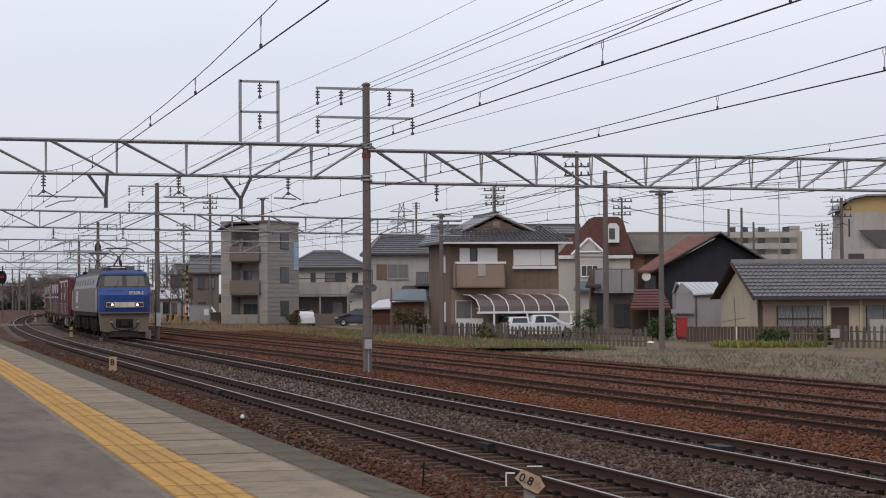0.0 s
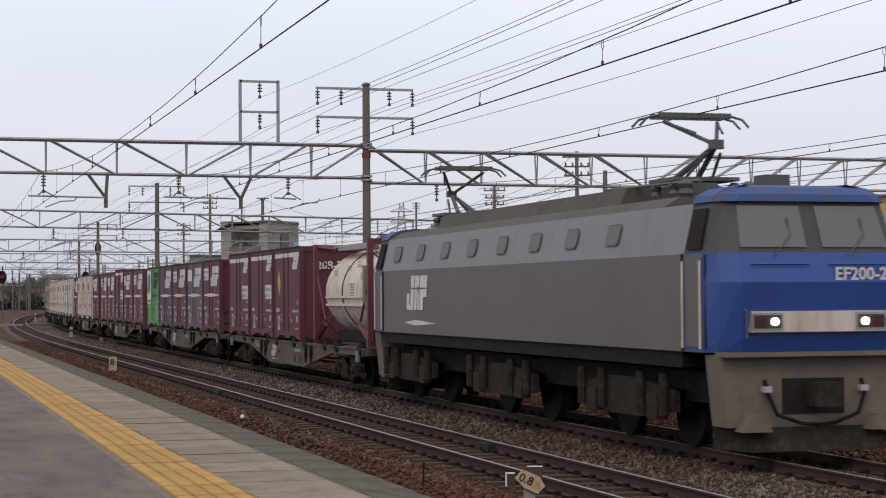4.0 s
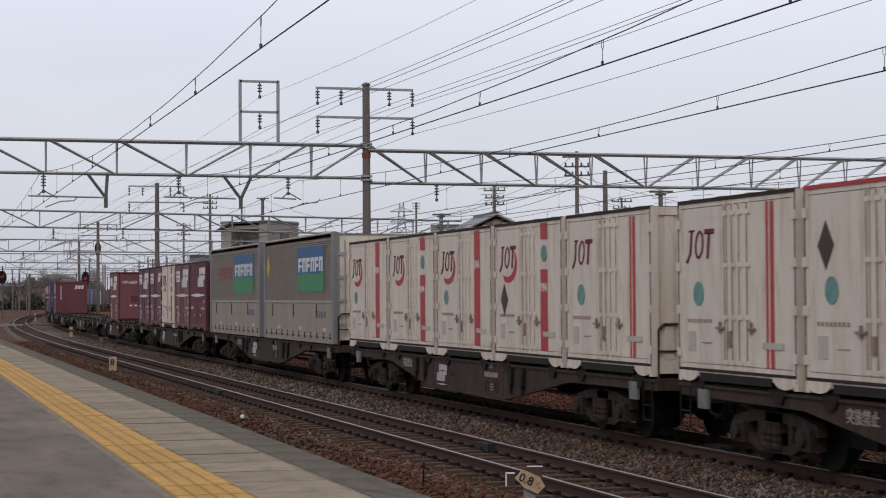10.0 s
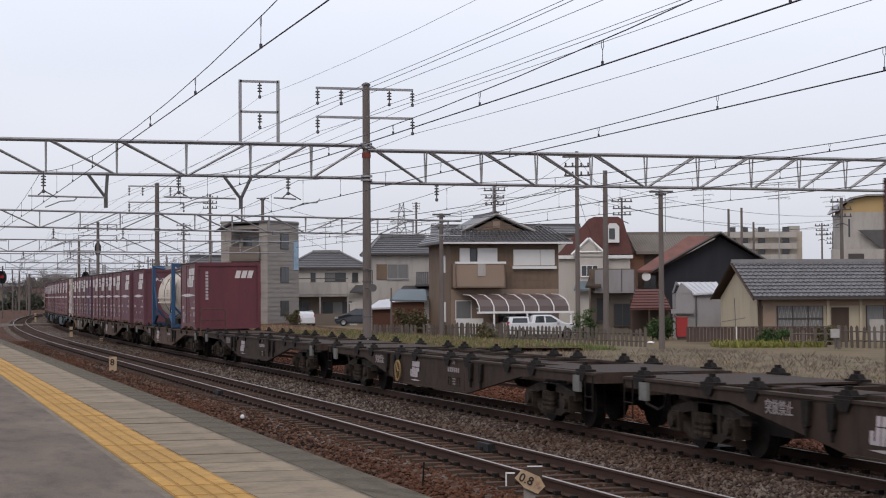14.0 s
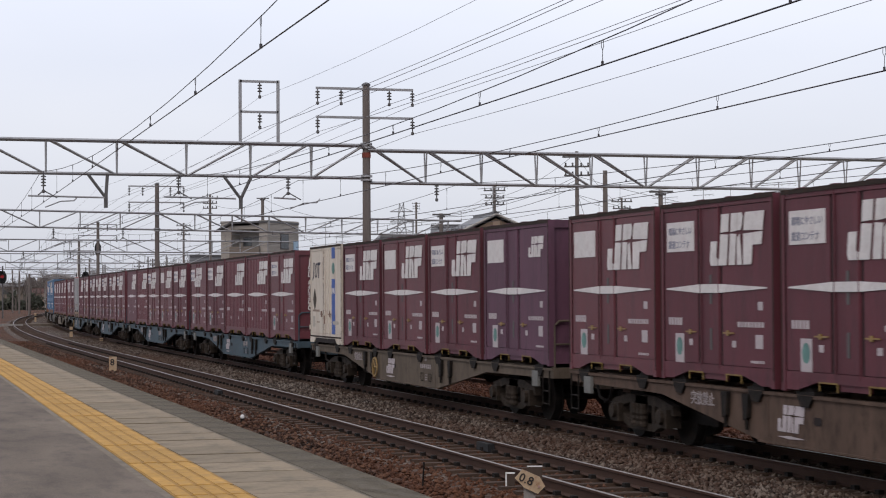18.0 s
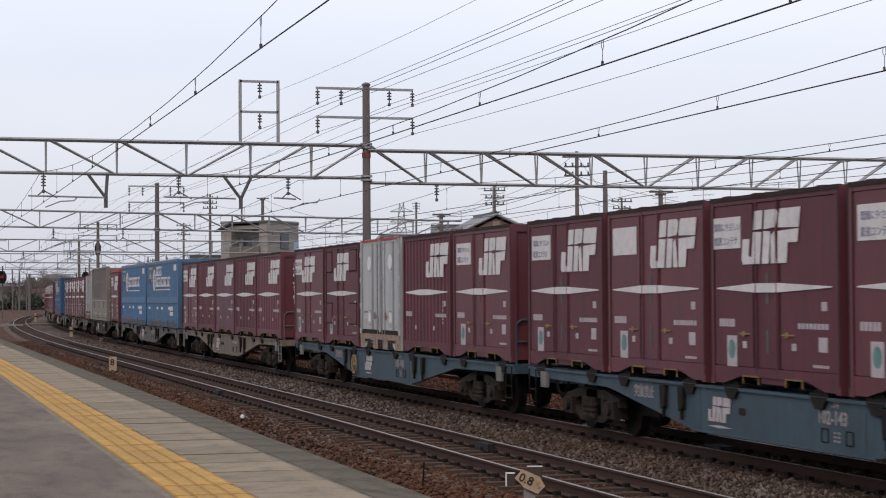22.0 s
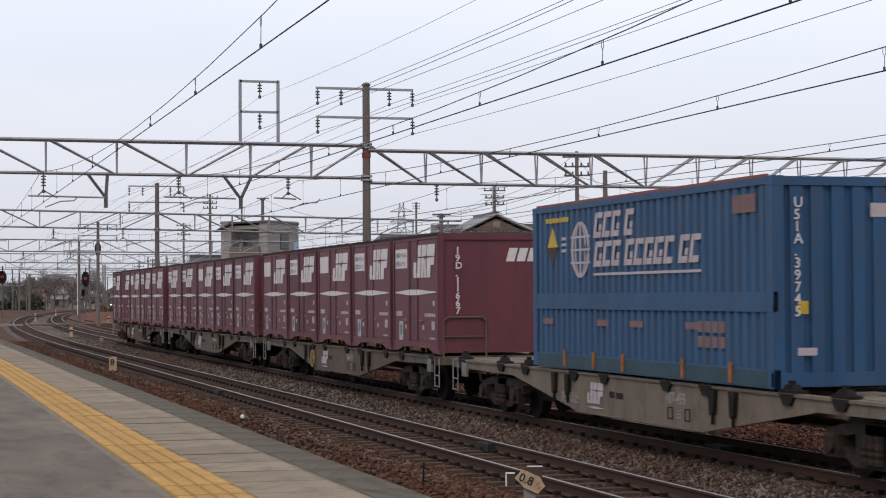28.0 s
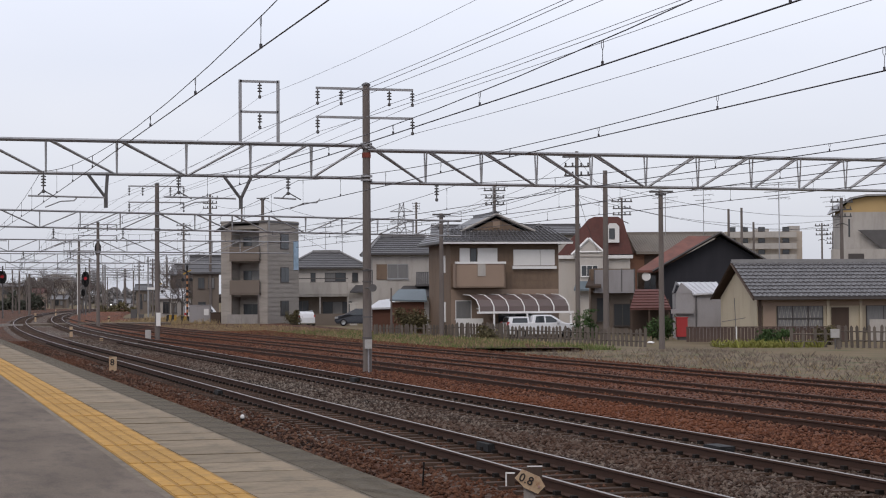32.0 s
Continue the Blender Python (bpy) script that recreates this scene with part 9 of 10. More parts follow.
# ---- utility poles and far masts ----
def utility_pole(px, d, top, kind=0, r=0.15):
    k = d / 3362.12
    x = (px - 784) * k
    z = 2.703 + (523.84 - (px - 784) * 0.00623 - top) * k
    p = thing("utility_pole", "grey concrete utility pole with cross arms" if kind else "plain grey concrete pole", "pole", lot(x, d), "utility poles")
    part("shaft", Shape().rod((0, 0, 0), (0, 0, z), r, r * 0.72, n=10), POLE if kind != 2 else WOOD_DARK, p)
    if kind == 1:
        for dz, w in ((0.35, 0.9), (0.95, 0.8), (1.5, 0.8)):
            part("cross_arm", Shape().box(-w, w, -0.12, -0.04, z - dz - 0.05, z - dz + 0.05), STEEL_DARK, p)
            for q in (-w + 0.1, -w / 3, w / 3, w - 0.1):
                part("insulator", Shape().lathe([(0.05, 0), (0.07, 0.05), (0.04, 0.1), (0.07, 0.15), (0.03, 0.2)], (q, -0.08, z - dz + 0.05), n=7), STEEL_DARK, p)
        part("transformer_bracket", Shape().path([(-0.5, -0.2, z - 2.2), (0, -0.15, z - 2.0), (0.55, -0.2, z - 2.25)], 0.04, 5), STEEL_DARK, p)
    elif kind == 3:
        part("cross_arm", Shape().box(-0.55, 0.6, -0.1, 0.0, z - 0.12, z - 0.02), STEEL_DARK, p)
        part("cap_bracket", Shape().box(-0.25, 0.25, -0.14, 0.1, z - 0.25, z - 0.14), STEEL_DARK, p)


for row in ((22, 330, 478), (47, 380, 486), (71, 430, 490), (90, 460, 494), (152, 420, 486), (168, 470, 496), (190, 430, 490), (207, 400, 480), (222, 360, 476), (246, 300, 462), (262, 330, 474), (270, 280, 458)):
    utility_pole(*row, 1 if row[0] % 3 == 0 else 0, 0.14)
for row in ((1170, 92, 337, 3, 0.15), (1072, 113, 302, 0, 0.19), (1022, 118, 268, 1, 0.16), (781, 119, 378, 3, 0.17), (876, 155, 330, 1, 0.15), (1101, 165, 350, 1, 0.12), (1290, 190, 370, 0, 0.16),
            (1313, 190, 368, 0, 0.16), (1334, 190, 393, 0, 0.14), (1455, 240, 395, 1, 0.14), (1474, 240, 410, 1, 0.12), (1490, 150, 350, 1, 0.17), (465, 176, 350, 3, 0.2), (372, 210, 345, 1, 0.18),
            (325, 240, 395, 1, 0.17), (295, 260, 455, 0, 0.17), (282, 262, 462, 0, 0.1), (737, 420, 358, 1, 0.3), (457, 168, 520, 0, 0.1), (692, 124, 510, 0, 0.07), (182, 330, 470, 0, 0.15), (236, 340, 480, 0, 0.15),
            (222, 400, 490, 0, 0.15), (34, 300, 480, 0, 0.15), (52, 260, 485, 0, 0.2), (428, 200, 345, 0, 0.12)):
    utility_pole(*row)


def pylon(px, d, top, base_w):
    k = d / 3362.12
    z = 2.7 + (524 - top) * k
    p = thing("power_pylon", "distant grey lattice power pylon", "pylon", lot((px - 784) * k, d))
    s = Shape()
    n = 9
    w = lambda t: base_w * (1 - 0.82 * t)
    for i in range(n):
        a, b = i / n, (i + 1) / n
        for sx, sy in ((-1, -1), (1, -1), (1, 1), (-1, 1)):
            s.rod((sx * w(a), sy * w(a), a * z), (sx * w(b), sy * w(b), b * z), 0.12, n=4)
        s.rod((-w(a), -w(a), a * z), (w(b), -w(b), b * z), 0.08, n=4).rod((w(a), -w(a), a * z), (-w(b), -w(b), b * z), 0.08, n=4)
        s.rod((-w(a), w(a), a * z), (w(b), w(b), b * z), 0.08, n=4).rod((w(a), w(a), a * z), (-w(b), w(b), b * z), 0.08, n=4)
    part("lattice", s, STEEL, p)
    for t in (0.72, 0.82, 0.92):
        part("arm", Shape().rod((-3.2, 0, t * z), (3.2, 0, t * z), 0.14, n=4).rod((-3.2, 0, t * z), (0, 0, t * z + 1.2), 0.08, n=4).rod((3.2, 0, t * z), (0, 0, t * z + 1.2), 0.08, n=4), STEEL, p)


pylon(711, 520, 360, 3.0)


# ---- green and dry growth ----
def blades(name, label, material, count, place, height, seed, width=0.03, lean=0.35):
    """Tufts of upright blades; place(u, v) gives a spot from two numbers in 0..1."""
    rng = np.random.default_rng(seed)
    n = 7
    c = np.array([place(a, b) for a, b in rng.random((count, 2))])
    h = height * (0.45 + 0.9 * rng.random((count, n))) * (0.6 + 0.8 * rng.random((count, 1)))
    a = rng.random((count, n)) * 6.283
    r = 0.16 * rng.random((count, n))
    bx, by = c[:, :1] + r * np.cos(a), c[:, 1:2] + r * np.sin(a)
    q = rng.random((count, n)) * 6.283
    dx, dy = width * np.cos(q), width * np.sin(q)
    lx, ly = lean * h * np.cos(a + 0.5), lean * h * np.sin(a + 0.5)
    z0 = np.repeat(c[:, 2:3], n, 1)
    v = np.stack([np.stack([bx - dx, by - dy, z0], -1), np.stack([bx + dx, by + dy, z0], -1), np.stack([bx + 0.5 * lx + 0.6 * dx, by + 0.5 * ly + 0.6 * dy, z0 + 0.65 * h], -1),
                  np.stack([bx + lx, by + ly, z0 + h], -1)], 2).reshape(-1, 3)
    k = count * n
    tri = np.array([(0, 1, 2), (0, 2, 3)])
    return stuff_mesh(name, label, material, v, (tri[None] + 4 * np.arange(k)[:, None, None]).reshape(-1, 3))


def stuff_mesh(name, label, material, v, faces, category="plants"):
    me = bpy.data.meshes.new(name)
    me.vertices.add(len(v))
    me.vertices.foreach_set("co", np.asarray(v, float).ravel())
    me.loops.add(faces.size)
    me.loops.foreach_set("vertex_index", faces.ravel().astype(np.int32))
    me.polygons.add(len(faces))
    me.polygons.foreach_set("loop_start", np.arange(0, faces.size, 3, dtype=np.int32))
    me.update(calc_edges=True)
    me.materials.append(material)
    ob = new(name, me)
    return tagged(ob, label, category, kind="stuff") if label else ob


GRASS = surface("green_grass_blade", (0.115, 0.14, 0.048), 0.85, vary=0.3, size=0.3, island=0.45)
STRAW = surface("dry_grass_blade", (0.26, 0.195, 0.11), 0.9, vary=0.3, size=0.3, island=0.4)
WEED = surface("withered_grey_weed", (0.15, 0.12, 0.098), 0.9, vary=0.3, size=0.3, island=0.4)
LIME = surface("yellow_green_weed", (0.19, 0.19, 0.05), 0.85, vary=0.25, size=0.5, island=0.35)
LEAF = surface("dark_green_leaf", (0.05, 0.085, 0.03), 0.8, vary=0.3, size=0.6, island=0.45)
LEAF_DRY = surface("olive_brown_leaf", (0.10, 0.085, 0.045), 0.85, vary=0.3, size=0.6, island=0.5)
TWIG = surface("grey_brown_twig", (0.105, 0.085, 0.078), 0.9, vary=0.3, size=0.4, island=0.3)
BARK = surface("grey_bark", (0.10, 0.085, 0.075), 0.95, vary=0.3, size=2.0)


def verge(x0, x1, d0, d1):
    """Spots between the outer siding and the gardens."""
    def place(u, v):
        x = x0 + (x1 - x0) * u
        return (x, TRACKS[5](x) + d0 + (d1 - d0) * v ** 1.2, -0.47)
    return place


VERGE = surface("mixed_green_and_dry_grass", (0.150, 0.112, 0.074), 0.95, vary=0.45, size=0.3, grain=0.5, grain_size=4.0, bump=0.8, dirt=(0.075, 0.094, 0.03), dirt_amount=0.95)
bank = Shape().sweep([(x, TRACKS[5](x), 0) for x in range(-172, -16, 4)], [(1.6, -0.6), (1.9, -0.42), (4.0, -0.36), (15.0, -0.40), (17.0, -0.5), (17.0, -0.6)])
tagged(part("grass_bank", bank, VERGE), "low bank of green and dry grass beside the siding", "grass", kind="structure")
blades("verge_grass", "green grass on the railway verge", GRASS, 9000, verge(-132, -84, 2.6, 12.0), 0.26, 11, 0.026)
blades("verge_straw", "dry yellow grass along the outer siding", STRAW, 9000, verge(-165, -86, 1.5, 12.0), 0.28, 12, 0.022)
blades("sparse_straw", "sparse dry straw on bare soil beside the siding", STRAW, 1500, verge(-88, -38, 1.4, 10.0), 0.15, 17, 0.012, 0.6)
blades("withered_weeds", "withered grey-brown weeds beside the siding", WEED, 3400, verge(-84, -36, 2.4, 16.0), 0.17, 13, 0.007, 0.7)
blades("siding_weeds", "thin dry weeds growing between the sidings", WEED, 160, verge(-70, -36, -2.5, 1.5), 0.32, 14, 0.006, 0.5)
blades("lime_weeds", "bright yellow-green weeds before the brown fence", LIME, 230, lambda u, v: tuple((lot(13.93 + (u * u * 0.4 + u * 0.6) * 5.0, 95.6 + 3.2 * v - 1.0 * u) @ Vector((0, 0, 0)))), 0.26, 15, 0.035, 0.8)
blades("far_straw", "dry grass beside the level crossing", STRAW, 2600, lambda u, v: tuple(lot(-31.59 + u * 11, 172 + 60 * v) @ Vector((0, 0, 0))), 0.45, 16, 0.05)


def bush(name, label, x, d, size, count, material, seed, leaf=0.09):
    """A shrub: stems and a ragged crown of small leaves."""
    rng = np.random.default_rng(seed)
    b = thing(name, label, "bush", lot(x, d))
    s = Shape()
    for k in range(9):
        a = k * 0.7
        s.rod((0.1 * math.cos(a), 0.1 * math.sin(a), 0), (size[0] * 0.33 * math.cos(a), size[1] * 0.33 * math.sin(a), size[2] * (0.5 + 0.05 * (k % 4))), 0.025, 0.01, n=5)
    part("stems", s, BARK, b)
    lobes = rng.normal(size=(14, 3)) * 0.34 * np.array(size) * np.array([0.8, 0.8, 0.7]) + np.array([0, 0, size[2] * 0.52])
    pick = rng.integers(0, 14, count)
    c = lobes[pick] + rng.normal(size=(count, 3)) * 0.13 * np.array(size)
    c[:, 2] = np.clip(c[:, 2], 0.03, size[2] * 1.1)
    u, w = rng.normal(size=(count, 3)), rng.normal(size=(count, 3))
    u /= np.linalg.norm(u, axis=1)[:, None]
    w /= np.linalg.norm(w, axis=1)[:, None]
    L = leaf * (0.6 + 0.8 * rng.random((count, 1)))
    v = np.stack([c - u * L, c + w * L * 0.5, c + u * L, c - w * L * 0.5], 1).reshape(-1, 3)
    tri = np.array([(0, 1, 2), (0, 2, 3)])
    ob = stuff_mesh("leaves", "", material, v, (tri[None] + 4 * np.arange(count)[:, None, None]).reshape(-1, 3))
    ob.parent = b
    tagged(ob, kind="stuff")


bush("round_shrub", "olive-brown round shrub beside the shed", -2.05, 123, (1.7, 1.3, 1.75), 3200, LEAF_DRY, 21)
bush("garden_shrub", "dark green low shrub among the weeds", 17.11, 99, (1.3, 1.0, 0.75), 1800, LEAF, 22)
bush("garden_shrub", "olive shrub by the garden fence", 2.53, 112, (1.1, 0.9, 0.8), 1300, LEAF_DRY, 23)
bush("garden_shrub", "dark green shrub before the dark house", 12.73, 112, (1.2, 1.0, 1.3), 1500, LEAF, 24)
bush("garden_shrub", "brown withered shrub beside the white car", -13.08, 166, (0.9, 0.7, 1.35), 1500, LEAF_DRY, 25)
bush("garden_shrub", "dark shrub behind the picket fence", 8.73, 117, (1.0, 0.9, 1.6), 1200, LEAF, 26)
bush("garden_shrub", "olive shrub at the bungalow gate", 20.11, 100, (0.9, 0.8, 1.0), 1100, LEAF_DRY, 27)


def bare_tree(x, d, h, seed, spread=0.42, leaves=0):
    """A leafless tree: tapered trunk, limbs that fork, a haze of fine twigs."""
    rng = random.Random(seed)
    t = thing("bare_tree", "bare grey-brown tree with fine twigs", "tree", lot(x, d), "bare trees")
    trunk, twigs = Shape(), Shape()
    trunk.rod((0, 0, 0), (0, 0, h * 0.35), h * 0.025, h * 0.018, n=7)

    def grow(a, direction, length, r, depth):
        b = a + direction * length
        (trunk if depth > 1 else twigs).rod(a, b, r, r * 0.6, n=4 if depth < 3 else 6)
        if depth:
            for _ in range(3 if depth > 1 else 4):
                dv = Vector((rng.gauss(0, 1), rng.gauss(0, 1), rng.gauss(0.35, 0.6))) * 0.6 + direction
                grow(b, dv.normalized(), length * rng.uniform(0.6, 0.85), r * 0.6, depth - 1)
    for k in range(5):
        w = k * 1.256 + rng.uniform(-0.3, 0.3)
        grow(Vector((0, 0, h * (0.25 + 0.025 * k))), Vector((spread * math.cos(w) * 1.6, spread * math.sin(w) * 1.6, 1)).normalized(), h * 0.22, h * 0.011, 4)
    part("trunk", trunk, BARK, t)
    tagged(part("twigs", twigs, TWIG, t), kind="stuff")


for px, d, h, sd in ((28, 380, 7.5, 1), (62, 420, 8.5, 2), (96, 440, 9.5, 3), (128, 450, 9.0, 4), (160, 470, 8.5, 5), (45, 470, 9, 6), (112, 500, 10, 7), (302, 255, 8.0, 8), (318, 270, 9.0, 9), (8, 430, 7, 10),
                     (80, 360, 6, 12), (145, 400, 7, 13), (306, 225, 5.2, 14), (322, 228, 6.0, 15), (338, 226, 5.4, 16), (346, 232, 6.2, 17), (262, 330, 5.5, 18), (84, 520, 11, 19), (138, 540, 10, 20)):
    bare_tree((px - 784) / 3362.12 * d, d, h, sd)


# Dark evergreens and hedges far off, and a low wooded rise behind the town.
def hedge(name, label, x0, x1, d, h, material, seed, count=2600, leaf=0.35):
    rng = np.random.default_rng(seed)
    u = rng.random(count)
    top = h * (0.6 + 0.25 * np.sin(u * 17 + seed) + 0.15 * np.sin(u * 41))
    c = np.stack([x0 + (x1 - x0) * u, d + rng.normal(size=count) * 1.5, top * rng.random(count) ** 0.6], -1)
    a, w = rng.normal(size=(count, 3)), rng.normal(size=(count, 3))
    a /= np.linalg.norm(a, axis=1)[:, None]
    w /= np.linalg.norm(w, axis=1)[:, None]
    L = leaf * (0.6 + 0.8 * rng.random((count, 1)))
    v = np.stack([c - a * L, c + w * L * 0.6, c + a * L, c - w * L * 0.6], 1).reshape(-1, 3)
    tri = np.array([(0, 1, 2), (0, 2, 3)])
    ob = stuff_mesh(name, label, material, v, (tri[None] + 4 * np.arange(count)[:, None, None]).reshape(-1, 3), "hedge")
    ob.matrix_world = TOWN


# Leaf colour greyed to paint the haze of the distance.
HAZY_GREEN = surface("haze_greyed_evergreen", (0.065, 0.068, 0.052), 0.9, vary=0.3, size=0.1, island=0.35)
hedge("far_hedge", "dark evergreen hedge far along the line, greyed by painted haze", -96.84, -84.35, 400, 4.4, HAZY_GREEN, 31)
# Twig colour made paler: the distant haze is painted into it.
HAZY = surface("haze_paled_thicket", (0.235, 0.22, 0.215), 0.95, vary=0.3, size=0.05, island=0.3)
hedge("far_hedge", "grey-brown thicket far along the line, paled by painted haze", -147.05, -101.54, 600, 11.5, HAZY, 32, 11000, 0.4)
hedge("far_hedge", "low thicket beyond the level crossing, paled by painted haze", -91.1, -70.22, 520, 6.0, HAZY, 35, 5000, 0.4)
far_flats = thing("apartment_block", "pale hazy apartment block far beyond the trees", "building", lot(-193.84, 950))
part("wall", Shape().box(-9, 9, 0, 10, 0, 12.91).box(-3, 6, 2, 8, 1, 14.6), GREY_WALL, far_flats)
for row in range(4):
    part("balcony", Shape().box(-8.6, 8.6, -1.0, -0.8, 10.65 - row * 2.9, 10.65 - row * 2.9 + 1.1), BEIGE_WALL, far_flats)
hedge("far_woods", "dim distant woods on the horizon", -225.93, 218.43, 900, 9.0, TWIG, 33, 9000, 1.2)
hedge("far_hedge", "brown shrubs beside the level crossing", -59.77, -47.51, 330, 2.0, LEAF_DRY, 34, 1500, 0.25)


# ---- fences ----
def pickets(x0, d0, x1, d1, n, h, label, skip=()):
    f = thing("picket_fence", label, "fence", lot(x0, d0), "fences")
    m = Shape().slab([(-0.075, 0), (0.075, 0), (0.075, 0.90), (0.0, 1.0), (-0.075, 0.90)], 0.03).mesh("picket", WOOD_FENCE)
    for k in range(n):
        if k in skip:
            continue
        u = k / (n - 1)
        part("picket", m, WOOD_FENCE, f, at=pose((x1 - x0) * u, (d1 - d0) * u, 0, random.uniform(-3, 3), random.uniform(-3, 3), 0) @ Matrix.Diagonal((1, 1, h * random.uniform(0.92, 1.05), 1)))
    for z in (0.3, 0.7):
        part("rail", Shape().rod((0, 0.05, z * h), (x1 - x0, d1 - d0 + 0.05, z * h), 0.03, n=4), WOOD_FENCE, f)


pickets(3.57, 110, 10.27, 97, 36, 1.0, "weathered grey wooden picket fence")
pickets(17.59, 96, 19.67, 95, 5, 0.95, "sparse weathered grey pickets")
pickets(19.84, 95, 22.33, 92, 12, 1.15, "weathered grey wooden picket fence")
pickets(-4.39, 121, 0.57, 119, 26, 0.95, "dark weathered garden pickets", skip=(14, 15))
pickets(0.56, 118, 3.76, 116, 20, 1.05, "weathered grey wooden picket fence")


# ---- cars ----
CAR_WHITE = surface("white_car_paint", (0.62, 0.63, 0.66), 0.3, vary=0.05, bump=0.0)
CAR_DARK = surface("dark_blue_car_paint", (0.02, 0.022, 0.03), 0.25, vary=0.1, bump=0.0)
TYRE = surface("black_tyre", (0.018, 0.018, 0.02), 0.9)
ALLOY = surface("alloy_rim", (0.35, 0.35, 0.36), 0.35, 0.7)
CAR_GLASS = glass("car_glass", (0.03, 0.035, 0.04), 0.05)
AMBER = surface("red_tail_lamp_plastic", (0.35, 0.03, 0.03), 0.3)


def car(name, label, x, d, turn, side, windows, paint, length, width=1.7, rails=False):
    """side: the outline seen from the side; windows: outlines of the side glass."""
    c = thing(name, label, "car", lot(x, d, turn), "parked cars")
    hw = width / 2
    belt = 0.98
    s = Shape()
    n = len(side)
    inset = lambda z: hw if z <= belt else hw - 0.16 * (z - belt) / 0.5
    s.add([(a, -inset(b), b) for a, b in side] + [(a, inset(b), b) for a, b in side], [tuple(range(n))[::-1], tuple(range(n, 2 * n))] + [(i, (i + 1) % n, n + (i + 1) % n, n + i) for i in range(n)])
    body = part("body", s, paint, c)
    mod = body.modifiers.new("soft_edges", "BEVEL")
    mod.width, mod.segments, mod.limit_method = 0.05, 2, "ANGLE"
    for q in (-1, 1):
        for wv in windows:
            sh = Shape()
            m = len(wv)
            sh.add([(a, q * (inset(b) + 0.004), b) for a, b in wv] + [(a, q * (inset(b) - 0.02), b) for a, b in wv], [tuple(range(m)), tuple(range(m, 2 * m))[::-1]] + [(i, (i + 1) % m, m + (i + 1) % m, m + i) for i in range(m)])
            part("side_window", sh, CAR_GLASS, c, "dark side glass")
    for a in (-length * 0.31, length * 0.30):
        for q in (-1, 1):
            w = part("wheel", Shape().lathe([(0.20, -0.1), (0.31, -0.1), (0.33, -0.05), (0.33, 0.05), (0.31, 0.1), (0.20, 0.1)], (a, q * (hw - 0.06), 0.33), "y", 18), TYRE, c)
            part("rim", Shape().lathe([(0.05, 0.0), (0.20, 0.01), (0.19, 0.05), (0.04, 0.03)], (a, q * (hw - 0.06) + (-0.14 if q < 0 else 0.09), 0.33), "y", 14), ALLOY, w, "alloy rim")
    for q in (-1, 1):
        part("headlamp", Shape().box(length / 2 - 0.35, length / 2 - 0.04, q * hw - 0.12 if q > 0 else -hw - 0.008, hw + 0.008 if q > 0 else -hw + 0.12, 0.68, 0.84), ALLOY, c, "clear headlamp")
        part("tail_lamp", Shape().box(-length / 2 - 0.006, -length / 2 + 0.15, q * hw - 0.12 if q > 0 else -hw - 0.008, hw + 0.008 if q > 0 else -hw + 0.12, 0.80, 1.05), AMBER, c, "red tail lamp")
        part("mirror", Shape().box(length * 0.16, length * 0.16 + 0.12, q * (hw + 0.02), q * (hw + 0.2), 0.98, 1.12) if q > 0 else Shape().box(length * 0.16, length * 0.16 + 0.12, -hw - 0.2, -hw - 0.02, 0.98, 1.12), paint, c)
    rear = [q for q in side if q[0] < -length * 0.3 and q[1] > 0.85]
    if rear[0][0] - rear[-1][0] < 0.6 and rear[-1][1] > 1.3:
        (xa, za), (xb, zb) = (rear[0] if rear[0][1] < 1.2 else rear[1]), [q for q in rear if q[1] > 1.3][0]
        if zb > za:
            part("rear_window", Shape().add([(xa - 0.012, -hw + 0.2, za + 0.08), (xa - 0.012, hw - 0.2, za + 0.08), (xb - 0.012, hw - 0.27, zb - 0.04), (xb - 0.012, -hw + 0.27, zb - 0.04),
                                             (xa + 0.03, -hw + 0.2, za + 0.08), (xa + 0.03, hw - 0.2, za + 0.08), (xb + 0.03, hw - 0.27, zb - 0.04), (xb + 0.03, -hw + 0.27, zb - 0.04)],
                                            [(0, 1, 2, 3), (7, 6, 5, 4), (0, 4, 5, 1), (1, 5, 6, 2), (2, 6, 7, 3), (3, 7, 4, 0)]), CAR_GLASS, c, "dark rear glass")
    if rails:
        for q in (-1, 1):
            part("roof_rail", Shape().path([(-1.1, q * 0.6, 1.62), (-0.95, q * 0.6, 1.70), (0.5, q * 0.6, 1.70), (0.65, q * 0.6, 1.62)], 0.025, 5), STEEL, c)
    return c


PICKUP = [(-2.40, 0.35), (-2.42, 0.85), (-2.36, 0.92), (-2.22, 1.36), (-0.98, 1.36), (-0.95, 1.0), (-0.82, 1.0), (-0.70, 1.40), (-0.58, 1.47), (0.40, 1.47), (0.62, 1.40), (1.26, 0.98), (2.10, 0.86), (2.36, 0.72), (2.42, 0.40), (2.2, 0.25), (-2.2, 0.25)]
car("pickup_truck", "white double-cab pickup with a canopy by the fence", 6.17, 120, 12, PICKUP, [[(-2.1, 0.98), (-2.02, 1.28), (-1.1, 1.28), (-1.1, 0.98)], [(-0.62, 0.98), (-0.52, 1.38), (0.0, 1.40), (0.0, 0.98)], [(0.08, 0.98), (0.08, 1.40), (0.46, 1.37), (1.02, 0.99)]], CAR_WHITE, 4.84)
KEI_LOW = [(-1.7, 0.3), (-1.72, 0.8), (-1.6, 1.2), (-1.35, 1.34), (0.45, 1.36), (1.05, 0.92), (1.65, 0.8), (1.7, 0.35), (1.5, 0.22), (-1.5, 0.22)]
